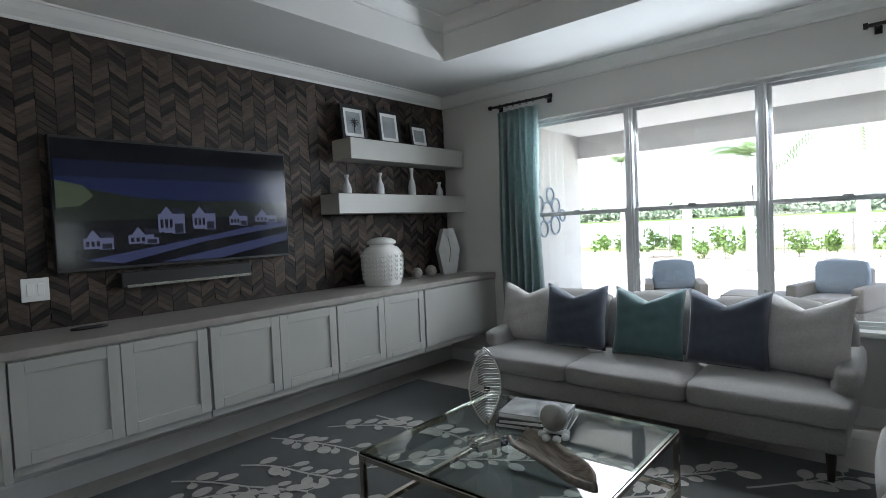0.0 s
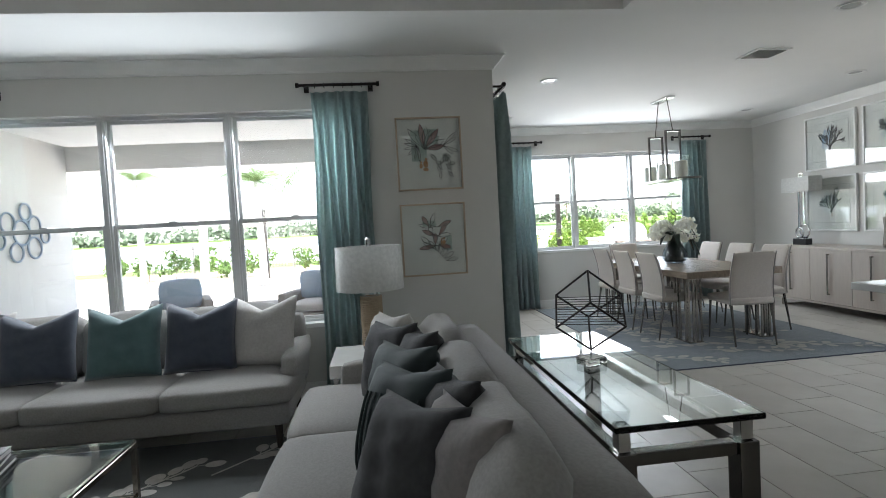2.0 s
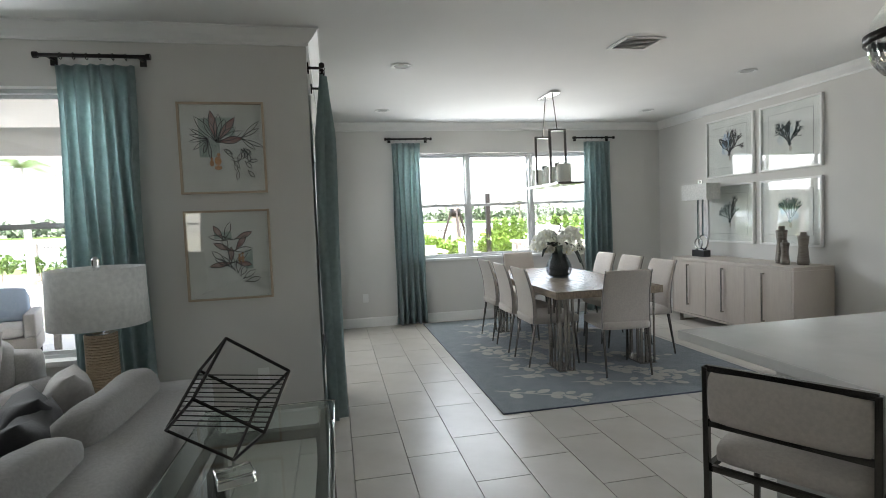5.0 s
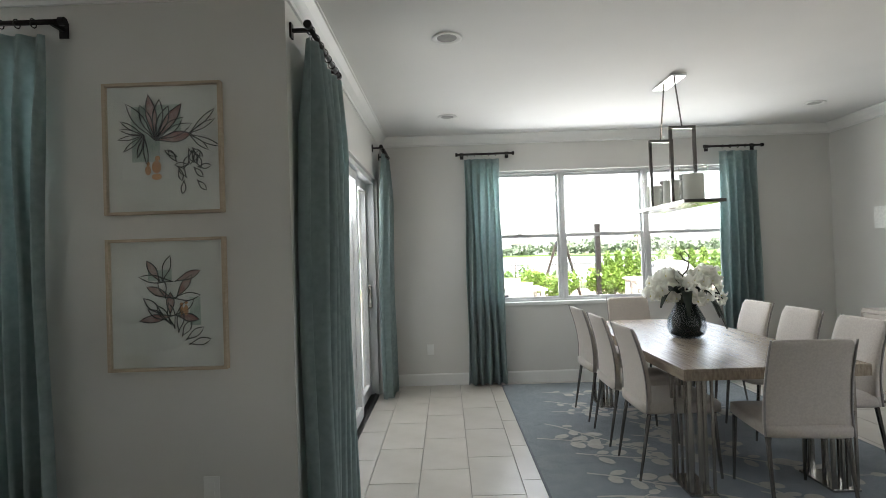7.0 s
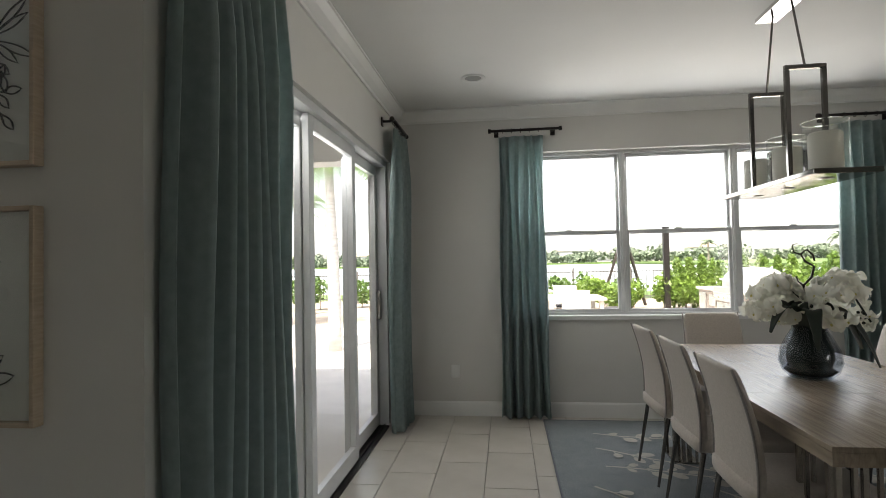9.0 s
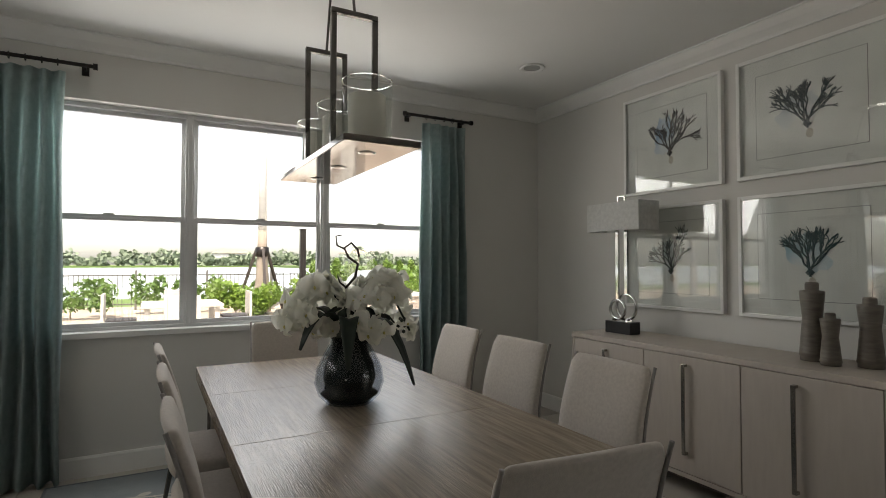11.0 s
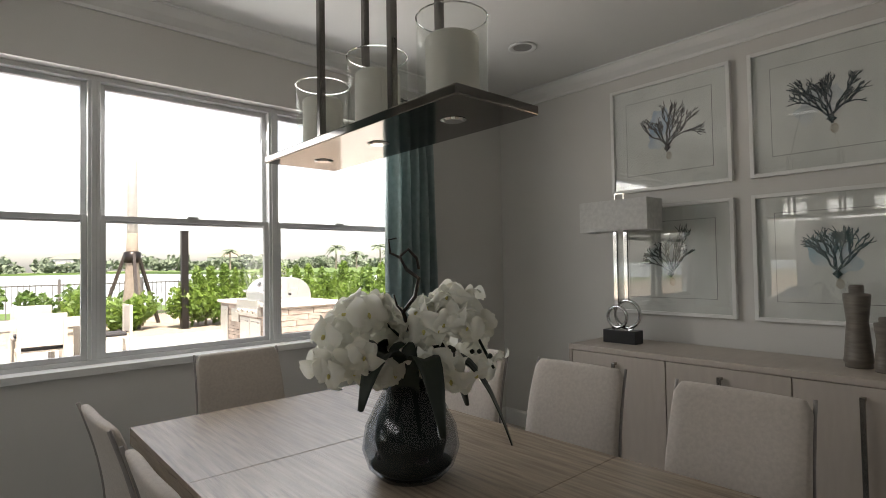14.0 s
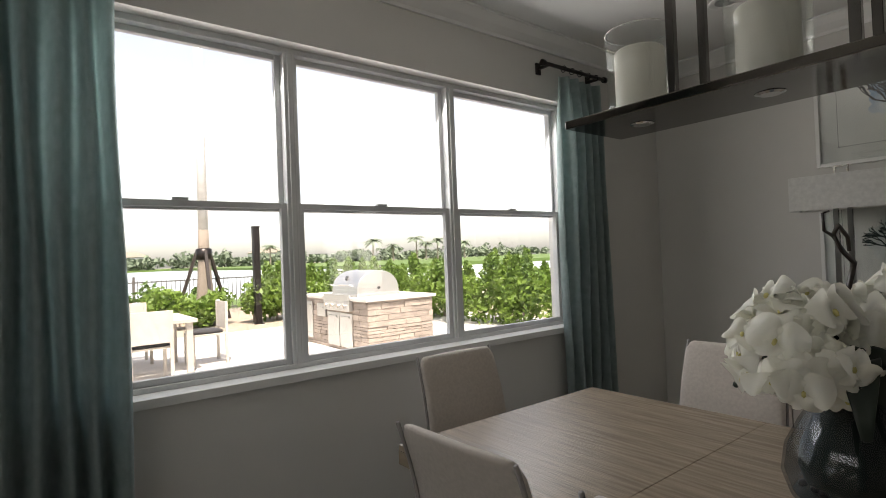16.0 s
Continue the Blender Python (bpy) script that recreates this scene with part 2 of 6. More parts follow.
def bar(p, q, w, h=None):
    """A square bar from p to q."""
    p, q = Vector(p), Vector(q)
    h = h or w
    d = (q - p)
    bm = bmesh.new()
    g = bmesh.ops.create_cube(bm, size=1.0)["verts"]
    m = Matrix.Translation((p + q) / 2) @ d.to_track_quat('Z', 'Y').to_matrix().to_4x4() @ Matrix.Diagonal((w, h, d.length, 1))
    bmesh.ops.transform(bm, matrix=m, verts=g)
    return bm


def sweep(profile, path, closed=False):
    """A moulding: profile of (out, up) carried along a horizontal path, out to the left of the way."""
    bm = bmesh.new()
    path = [Vector(p) for p in path]
    n = len(path)
    rings = []
    for i, p in enumerate(path):
        ds = []
        if i > 0 or closed:
            ds.append((p - path[i - 1]).normalized())
        if i < n - 1 or closed:
            ds.append((path[(i + 1) % n] - p).normalized())
        nl = [Vector((-d.y, d.x, 0)) for d in ds]
        o = nl[0] if len(nl) == 1 else (nl[0] + nl[1]) / (1 + nl[0].dot(nl[1]))
        rings.append([bm.verts.new(p + o * a + Vector((0, 0, b))) for a, b in profile])
    for i in range(n if closed else n - 1):
        a, b = rings[i], rings[(i + 1) % n]
        for k in range(len(profile)):
            j = (k + 1) % len(profile)
            bm.faces.new((a[k], a[j], b[j], b[k]))
    if not closed:
        bm.faces.new(rings[0])
        bm.faces.new(list(reversed(rings[-1])))
    return bm

# ---------------------------------------------------------------- the rooms
XW, YL, XC, YD, XE, YS, H = -3.57, 4.22, 1.60, 7.71, 6.64, -4.0, 2.78
LWIN = (-2.565, 0.37, 0.62, 2.385)     # living window: x0, x1, z0, z1
DWIN = (2.685, 5.54, 0.89, 2.37)      # dining window
SLID = (4.78, 7.40, 0.0, 2.27)       # sliding door: y0, y1, z0, z1
KWIN = (1.75, 3.66, 0.90, 2.40)      # kitchen window
T = 0.2


def wall_with_hole(name, axis, face, thick, a0, a1, hole, label, top=H):
    """A wall along x (axis 'x') or y with its inner face at face; hole is (a0, a1, z0, z1)."""
    h0, h1, z0, z1 = hole if hole else (a1, a1, 0, 0)
    spans = [(a0, h0, 0, top)]
    if hole:
        spans += [(h1, a1, 0, top), (h0, h1, z1, top)]
        if z0 > 0:
            spans.append((h0, h1, 0, z0))
    bm = bmesh.new()
    for s0, s1, b0, b1 in spans:
        if s1 - s0 < 1e-4:
            continue
        if axis == 'x':
            add_box(bm, s0, min(face, face + thick), b0, s1, max(face, face + thick), b1)
        else:
            add_box(bm, min(face, face + thick), s0, b0, max(face, face + thick), s1, b1)
    return structure(part(name, bm, WALL), label, "wall")


wall_tv = wall_with_hole("wall_tv", 'y', XW, -T, YS - T, YL + T, None, "pale painted wall behind the wooden feature panelling")
wall_with_hole("wall_living_window", 'x', YL, T, XW, XC, LWIN, "pale grey painted wall around the living room window")
wall_with_hole("wall_sliding_door", 'y', XC, -T, YL + T, YD + T, SLID, "pale grey painted wall around the sliding glass door")
wall_with_hole("wall_dining_window", 'x', YD, T, XC, XE + T, DWIN, "pale grey painted wall around the dining window")
wall_with_hole("wall_east", 'y', XE, T, YS - T, YD, KWIN, "pale grey painted wall beside the sideboard")
SWIN = (-2.2, -1.0, 0.9, 2.2)        # unseen window, assumed behind the living room for fill light
wall_with_hole("wall_south", 'x', YS, -T, XW, XE, SWIN, "plain painted wall at the far kitchen end")

# floor slab with grout; the tiles lie on it, last in the file
structure(part("floor", boxes((XW - T, YS - T, -0.15, XE + T, YL + T, -0.009), (XC - T, YL + T, -0.15, XE + T, YD + T, -0.009)), GROUT), "tiled floor of pale porcelain with grey grout", "floor")

# ceiling with a raised tray over the living room
TR = (-2.69, 2.31, -1.6, 3.24, 3.10)
bm = boxes((XW - T, TR[3], H, XE + T, YD + T, H + 0.12), (XW - T, YS - T, H, XE + T, TR[2], H + 0.12),
           (XW - T, TR[2], H, TR[0], TR[3], H + 0.12), (TR[1], TR[2], H, XE + T, TR[3], H + 0.12),
           (TR[0] - 0.1, TR[2] - 0.1, TR[4], TR[1] + 0.1, TR[3] + 0.1, TR[4] + 0.1),
           (TR[0] - 0.1, TR[2] - 0.1, H + 0.12, TR[0], TR[3] + 0.1, TR[4]), (TR[1], TR[2] - 0.1, H + 0.12, TR[1] + 0.1, TR[3] + 0.1, TR[4]),
           (TR[0], TR[3], H + 0.12, TR[1], TR[3] + 0.1, TR[4]), (TR[0], TR[2] - 0.1, H + 0.12, TR[1], TR[2], TR[4]))
structure(part("ceiling", bm, CEIL), "white painted ceiling with a raised tray", "ceiling")
CROWN = [(0.0, -0.105), (0.014, -0.105), (0.018, -0.088), (0.03, -0.078), (0.055, -0.055), (0.074, -0.028), (0.084, -0.014), (0.095, -0.012), (0.095, -0.001), (0.0, -0.001)]
structure(part("tray_crown_trim", sweep([(a, b) for a, b in CROWN], [(TR[0], TR[2], TR[4]), (TR[1], TR[2], TR[4]), (TR[1], TR[3], TR[4]), (TR[0], TR[3], TR[4])], True), TRIM), "white crown moulding inside the tray ceiling", "trim")
structure(part("crown_trim", sweep(CROWN, [(XW, YS, H), (XE, YS, H), (XE, YD, H), (XC, YD, H), (XC, YL, H), (XW, YL, H)], True), TRIM), "white crown moulding where walls meet the ceiling", "trim")
BASE = [(0.0, 0.0), (0.014, 0.0), (0.014, 0.115), (0.008, 0.13), (0.0, 0.13)]
for path in ([(XW, YS, 0), (XE, YS, 0), (XE, YD, 0), (XC, YD, 0), (XC, SLID[1] + 0.01, 0)], [(XC, SLID[0] - 0.01, 0), (XC, YL, 0), (XW, YL, 0), (XW, YS, 0)]):
    structure(part("baseboard", sweep(BASE, path), TRIM), "white painted baseboard along the wall", "trim")


def triple_window(name, axis, face, a0, a1, z0, z1, label, wide=3, split=0.5):
    """Single-hung units side by side, set back in the opening. Built along x; turned for other walls."""
    root = structure(new(name), label, "window")
    w = a1 - a0
    root.matrix_basis = pose(a0, face, 0) if axis == 'x' else pose(face, a1, 0, 0, 0, -90)
    d0, d1 = 0.075, 0.15
    edges = [0.0] + [w * i / wide for i in range(1, wide)] + [w]
    part("window_sill", boxes((-0.02, -0.035, z0 - 0.03, w + 0.02, -0.001, z0 + 0.006), (0.002, -0.001, z0 + 0.001, w - 0.002, d0 + 0.004, z0 + 0.006)), TRIM, root, "white window sill", bevel=0.004)
    part("window_frame", boxes((0, d0, z0, 0.028, d1, z1), (w - 0.028, d0, z0, w, d1, z1), (0.028, d0, z1 - 0.028, w - 0.028, d1, z1), (0.028, d0, z0, w - 0.028, d1, z0 + 0.028)), FRAME, root, bevel=0.003)
    for e in edges[1:-1]:
        part("mullion", boxes((e - 0.028, d0 - 0.004, z0 + 0.028, e + 0.028, d1, z1 - 0.028), (e - 0.012, d0 - 0.012, z0 + 0.028, e + 0.012, d0, z1 - 0.028)), FRAME, root, bevel=0.003)
    for i in range(wide):
        b0, b1 = edges[i] + 0.028, edges[i + 1] - 0.028
        zm = z0 + (z1 - z0) * split
        s = 0.026
        for zz0, zz1, y0 in ((z0 + 0.028, zm + 0.018, d0 + 0.012), (zm - 0.018, z1 - 0.028, d0 + 0.042)):
            sash = part("sash", boxes((b0, y0, zz0, b0 + s, y0 + 0.03, zz1), (b1 - s, y0, zz0, b1, y0 + 0.03, zz1), (b0 + s, y0, zz0, b1 - s, y0 + 0.03, zz0 + s), (b0 + s, y0, zz1 - s, b1 - s, y0 + 0.03, zz1)), FRAME, root, bevel=0.002)
            pane = part("pane", boxes((b0 + s, y0 + 0.012, zz0 + s, b1 - s, y0 + 0.016, zz1 - s)), PANE, sash)
            pane.visible_shadow = False
        part("lock", boxes(((b0 + b1) / 2 - 0.03, d0 - 0.002, zm + 0.018, (b0 + b1) / 2 + 0.03, d0 + 0.02, zm + 0.028)), FRAME, root)
    return root


triple_window("window_living", 'x', YL, *LWIN, "triple single-hung window with pale vinyl frames in the living room", split=0.50)
triple_window("window_dining", 'x', YD, *DWIN, "triple single-hung window with pale vinyl frames in the dining area", split=0.503)
triple_window("window_kitchen", 'y', XE, *KWIN, "single-hung kitchen window under a fabric shade", wide=2)

# assumed window, out of view, that the south fill lamp stands in
ws = triple_window("window_south_assumed", 'x', 0, *SWIN, "unseen double window assumed behind the living room", wide=2)
ws.matrix_basis = pose(SWIN[1], YS, 0, 0, 0, 180)

# sliding glass door
door = structure(new("door_sliding"), "white-framed sliding glass door to the patio", "door")
y0, y1, z0, z1 = SLID
part("door_frame", boxes((XC - 0.17, y0, 0, XC - 0.03, y0 + 0.05, z1), (XC - 0.17, y1 - 0.05, 0, XC - 0.03, y1, z1), (XC - 0.17, y0 + 0.05, z1 - 0.05, XC - 0.03, y1 - 0.05, z1)), FRAME, door, bevel=0.003)
part("door_track", boxes((XC - 0.17, y0 + 0.05, -0.008, XC - 0.03, y1 - 0.05, 0.012), (XC - 0.14, y0 + 0.05, 0.012, XC - 0.13, y1 - 0.05, 0.025), (XC - 0.075, y0 + 0.05, 0.012, XC - 0.065, y1 - 0.05, 0.025)), BRONZE, door, "dark metal door track")
n = 3
for i in range(n):
    a, b = y0 + 0.05 + (y1 - y0 - 0.1) * i / n - (0.03 if i else 0), y0 + 0.05 + (y1 - y0 - 0.1) * (i + 1) / n + (0.03 if i < n - 1 else 0)
    x = XC - 0.15 + 0.045 * (i % 2)
    leaf = part("door_panel", boxes((x, a, 0.026, x + 0.04, a + 0.075, z1 - 0.05), (x, b - 0.075, 0.026, x + 0.04, b, z1 - 0.05), (x, a + 0.075, 0.026, x + 0.04, b - 0.075, 0.13), (x, a + 0.075, z1 - 0.13, x + 0.04, b - 0.075, z1 - 0.05)), FRAME, door, bevel=0.003)
    p = part("pane", boxes((x + 0.016, a + 0.075, 0.13, x + 0.02, b - 0.075, z1 - 0.13)), PANE, leaf)
    p.visible_shadow = False
    if i == 2:
        part("door_handle", boxes((x + 0.04, b - 0.055, 0.92, x + 0.075, b - 0.035, 1.16)), STEEL, leaf, "metal pull handle", bevel=0.006)


# ---------------------------------------------------------------- curtains
def curtain(w0, w1, z0, z1, folds, seed, depth=0.045, flare=0.0):
    """A pleated panel along x from w0 to w1, hanging from z1 to z0."""
    rnd = random.Random(seed)
    bm = bmesh.new()
    nx, nz = folds * 10, 26
    ph = [rnd.uniform(-0.6, 0.6) for _ in range(folds + 1)]
    am = [rnd.uniform(0.7, 1.15) for _ in range(folds + 1)]
    grid = []
    for j in range(nz + 1):
        v = j / nz
        row = []
        for i in range(nx + 1):
            u = i / nx
            k = min(folds - 1, int(u * folds))
            f = u * folds
            s = (f - k)
            a = am[k] * (1 - s) + am[k + 1] * s
            p = ph[k] * (1 - s) + ph[k + 1] * s
            pinch = 0.35 + 0.65 * min(1.0, (1 - v) * 6)
            y = depth * a * pinch * math.sin(2 * math.pi * f + p * (1 - v)) + 0.012 * math.sin(7.1 * u + 5 * v + seed)
            spread = 1 + flare * (1 - v) - 0.06 * math.sin(math.pi * v) * 0.6
            x = (w0 + w1) / 2 + (u - 0.5) * (w1 - w0) * spread + 0.008 * math.sin(9 * v + f * 2)
            row.append(bm.verts.new((x, y, z0 + (z1 - z0) * v + (0.004 * math.sin(40 * u) if j == 0 else 0))))
        grid.append(row)
    for j in range(nz):
        for i in range(nx):
            bm.faces.new((grid[j][i], grid[j][i + 1], grid[j + 1][i + 1], grid[j + 1][i]))
    return bm


def curtain_set(m, w0, w1, r0, r1, seed, folds=6, depth=0.056):
    c = thing("curtain", "aqua blue pleated curtain panel hanging from a dark rod", "curtain", m)
    pan = part("panel", curtain(w0, w1, 0.02, 2.497, folds, seed, depth, flare=0.1), CURTAIN, c, smooth=True)
    md = pan.modifiers.new("thick", 'SOLIDIFY')
    md.thickness = 0.004
    part("rod", tube([(r0, 0, 2.552), (r1, 0, 2.552)], 0.012, 12), BRONZE, c, "dark metal curtain rod", smooth="auto")
    for x in (r0, r1):
        part("finial", tube([(x - 0.012, 0, 2.552), (x + 0.012, 0, 2.552)], 0.02, 12), BRONZE, c)
    for x in (r0 + 0.06, r1 - 0.06):
        part("bracket", boxes((x - 0.008, 0, 2.544, x + 0.008, 0.098, 2.56), (x - 0.02, 0.09, 2.515, x + 0.02, 0.1, 2.587)), BRONZE, c)
    for i in range(folds):
        x = w0 + (w1 - w0) * (i + 0.5) / folds
        part("ring", tube([(x + 0, 0.02 * math.cos(a), 2.548 + 0.02 * math.sin(a)) for a in [k * math.pi / 5 for k in range(10)]], 0.003, 5, True), BRONZE, c)
    return c


curtain_set(pose(0, YL - 0.101, 0), -2.78, -2.35, -2.86, -2.21, 1)
curtain_set(pose(0, YL - 0.101, 0), 0.085, 0.53, -0.015, 0.625, 2, 6)
curtain_set(pose(0, YD - 0.101, 0), 2.545, 2.935, 2.465, 3.088, 3, 5)
curtain_set(pose(0, YD - 0.101, 0), 5.355, 5.77, 5.20, 5.83, 4, 5)
curtain_set(pose(XC + 0.101, 0, 0, 0, 0, 90), 4.25, 4.9, 4.24, 4.95, 5, 7, 0.062)
curtain_set(pose(XC + 0.101, 0, 0, 0, 0, 90), 7.12, 7.56, 7.05, 7.66, 6, 6)

# ---------------------------------------------------------------- living room
def pillow(w, h, d, seed, dent=0.35):
    """A square throw cushion standing on its lower edge in the xz plane, with pointed corners and a chopped top."""
    rnd = random.Random(seed)
    bm = bmesh.new()
    n = 14
    sides = []
    for sgn in (1, -1):
        g = []
        for j in range(n + 1):
            row = []
            for i in range(n + 1):
                u, v = 2 * i / n - 1, 2 * j / n - 1
                ru, rv = 1 - abs(u) ** 2.6, 1 - abs(v) ** 2.6
                t = d / 2 * (max(0, ru) * max(0, rv)) ** 0.42
                pinch = 1 - 0.07 * (1 - abs(v) ** 2) * abs(u) ** 3
                x = u * w / 2 * pinch
                z = (v * 0.5 + 0.5) * h * 1.0
                zt = v * h / 2 * (1 - 0.06 * (1 - u * u) * abs(v) ** 3) + h / 2
                z = zt - dent * h * 0.55 * max(0, v) ** 1.8 * max(0.0, 1 - abs(u) / 0.92) ** 1.25
                wr = 0.006 * math.sin(9 * u + 3 * v + seed) + 0.005 * math.sin(13 * v - 4 * u + seed * 2)
                y = sgn * (t + wr * ru * rv)
                if j < n * 0.15:
                    z = max(z, 0.0)
                row.append((x, y, z))
            g.append(row)
        sides.append(g)
    vs = {}

    def vert(s, j, i):
        edge = i in (0, n) or j in (0, n)
        k = (0 if edge else s, j, i)
        if k not in vs:
            p = sides[s][j][i]
            vs[k] = bm.verts.new((p[0], 0 if edge else p[1], p[2]))
        return vs[k]
    for s in (0, 1):
        for j in range(n):
            for i in range(n):
                f = (vert(s, j, i), vert(s, j, i + 1), vert(s, j + 1, i + 1), vert(s, j + 1, i))
                bm.faces.new(f if s else tuple(reversed(f)))
    return bm


def throw_pillow(m, w, material, label, seed, dent=0.35, stripes=False):
    p = thing("throw_pillow", label, "pillow", m, "throw pillows")
    part("cover", pillow(w, w, 0.2, seed, dent), material, p, smooth=True)
    bm = bmesh.new()
    add_tube(bm, [(-w / 2 * 0.97, 0, 0.012), (-w * 0.25, 0, 0.014), (w * 0.25, 0, 0.014), (w / 2 * 0.97, 0, 0.012)], 0.004, 6)
    part("piping", bm, material, p, smooth=True)
    if stripes:
        for i in range(9):
            x = -w * 0.36 + w * 0.09 * i
            part("stripe", tube([(x, -0.105 * (1 - abs(2 * x / w) ** 2.6) ** 0.42 * (1 - abs(2 * t - 1) ** 2.6) ** 0.42 - 0.004, t * w * 0.9) for t in [0.08 + 0.072 * k for k in range(11)]], 0.006, 6), material, p, smooth=True)
    return p


def sofa(m, label, W=2.4, deep=0.0):
    s = thing("sofa", label, "sofa", m, "linen sofas")
    D, x0, x1 = 0.98, -W / 2, W / 2
    part("base", soft_box(x0 + 0.03, 0.03, 0.16, x1 - 0.03, D - 0.05, 0.31, 0.025, 0.0), LINEN, s, smooth=True)
    for sx in (-1, 1):
        a = part("arm", soft_box(0, 0.22, 0.29, 0.12, D - 0.02, 0.575, 0.035, 0.012, 8), LINEN, s, smooth=True)
        for v in a.data.vertices:
            v.co.z -= 0.03 * max(0, (0.5 - v.co.y)) if v.co.z > 0.5 else 0
            v.co.x = sx * (W / 2 - 0.12 + v.co.x + (0.02 if v.co.z > 0.45 else 0))
        if sx < 0:
            a.data.flip_normals()
    b = part("back", soft_box(x0 + 0.02, D - 0.2, 0.2, x1 - 0.02, D + deep, 0.76, 0.05, 0.012, 8), LINEN, s, smooth=True)
    w3 = (W - 0.02) / 3
    for i in range(3):
        part("seat_cushion", soft_box(x0 + 0.01 + w3 * i, 0.0, 0.30, x0 + 0.01 + w3 * (i + 1), D - 0.22, 0.445, 0.045, 0.022, 8), LINEN, s, smooth=True)
        bw = (W - 0.26) / 3
        c = part("back_cushion", soft_box(x0 + 0.13 + bw * i, D - 0.33, 0.43, x0 + 0.13 + bw * (i + 1), D - 0.14, 0.84, 0.07, 0.03, 8), LINEN, s, smooth=True)
        for v in c.data.vertices:
            v.co.y += 0.1 * (v.co.z - 0.43) / 0.4 - 0.04
            v.co.z += 0.008 * math.sin(14 * v.co.x + 3 * v.co.y)
    for lx in (x0 + 0.1, x1 - 0.1):
        for ly in (0.07, D - 0.12):
            part("leg", lathe([(0.0, 0.0), (0.016, 0.0), (0.026, 0.165), (0.0, 0.165)], 12, lx, ly), DARKWOOD, s, "dark wooden leg")
    return s


SOFA1 = pose(-1.245, 3.11, 0)
sofa(SOFA1, "pale grey linen three-seat sofa below the living room window")
for x, y, mt, lab, sd, tilt, yaw in ((-0.98, 0.50, CREAM, "cream throw pillow leaning on the sofa", 1, -16, 8), (-0.53, 0.44, NAVY, "slate blue velvet throw pillow with a chopped top", 2, -14, 4),
                                     (0.03, 0.42, TEAL, "teal velvet throw pillow in the middle of the sofa", 3, -13, 0), (0.53, 0.42, NAVY, "slate blue velvet throw pillow with a chopped top", 4, -14, -3),
                                     (0.93, 0.45, CREAM, "cream throw pillow leaning on the sofa", 5, -15, -14)):
    throw_pillow(SOFA1 @ pose(x, y, 0.452, tilt, 0, yaw), 0.5, mt, lab, sd)
SOFA2 = pose(0.07, 1.84, 0, 0, 0, -90)
sofa(SOFA2, "pale grey linen three-seat sofa with its back to the glass console", deep=0.1)
for x, y, mt, lab, sd, tilt, yaw, st in ((-0.95, 0.47, CREAM, "cream throw pillow in the sofa corner", 11, -14, 24, False), (-0.63, 0.47, GREYC, "grey throw pillow with pointed corners", 12, -15, 30, False),
                                         (-0.4, 0.6, GREYC, "dark grey throw pillow with a chopped top", 13, -12, 14, False), (-0.1, 0.5, TEALD, "dark teal throw pillow with a chopped top", 14, -17, 30, False),
                                         (0.27, 0.49, TEALD, "dark teal ribbed throw pillow", 15, -20, 34, True), (0.4, 0.63, GREYC, "grey velvet throw pillow against the sofa back", 16, -14, 12, False),
                                         (0.64, 0.47, GREYC, "charcoal grey velvet throw pillow", 18, -24, 32, False), (0.74, 0.62, BLUSH, "blush cream throw pillow with piping", 17, -16, 16, False)):
    throw_pillow(SOFA2 @ pose(x, y, 0.452, tilt, -5, yaw), 0.44, mt, lab, sd, 0.08, st)


# rugs with woven branches
def branch_motif(bm, rnd, x, y, ang, length, z):
    """A stem with oval leaves, as raised wool."""
    px, py = x, y
    a = ang
    pts = [(px, py)]
    for i in range(7):
        a += rnd.uniform(-0.18, 0.18)
        px, py = px + math.cos(a) * length / 7, py + math.sin(a) * length / 7
        pts.append((px, py))
    wd = 0.009
    prev = None
    for i, p in enumerate(pts):
        q = pts[min(i + 1, len(pts) - 1)]
        o = pts[max(i - 1, 0)]
        d = Vector((q[0] - o[0], q[1] - o[1])).normalized()
        nrm = Vector((-d.y, d.x))
        ring = (bm.verts.new((p[0] + nrm.x * wd, p[1] + nrm.y * wd, z)), bm.verts.new((p[0] - nrm.x * wd, p[1] - nrm.y * wd, z)))
        if prev:
            bm.faces.new((prev[0], prev[1], ring[1], ring[0]))
        prev = ring
        if i > 0:
            for sd in (-1, 1):
                if rnd.random() < 0.72:
                    la = math.atan2(d.y, d.x) + sd * rnd.uniform(0.5, 1.0)
                    L = rnd.uniform(0.07, 0.14)
                    W = L * rnd.uniform(0.58, 0.8)
                    st = rnd.uniform(0.02, 0.06)
                    cx, cy = p[0] + math.cos(la) * (st + L / 2), p[1] + math.sin(la) * (st + L / 2)
                    vs = []
                    for k in range(14):
                        t = 2 * math.pi * k / 14
                        u, v = math.cos(t) * L / 2, math.sin(t) * W / 2
                        vs.append(bm.verts.new((cx + u * math.cos(la) - v * math.sin(la), cy + u * math.sin(la) + v * math.cos(la), z + 0.0004)))
                    bm.faces.new(vs)
                    e = [bm.verts.new((p[0] + o2[0] * 0.004, p[1] + o2[1] * 0.004, z + 0.0002)) for o2 in ((-math.sin(la), math.cos(la)), (math.sin(la), -math.cos(la)))]
                    e2 = [bm.verts.new((cx + o2[0] * 0.004, cy + o2[1] * 0.004, z + 0.0002)) for o2 in ((math.sin(la), -math.cos(la)), (-math.sin(la), math.cos(la)))]
                    bm.faces.new((*e, *e2))


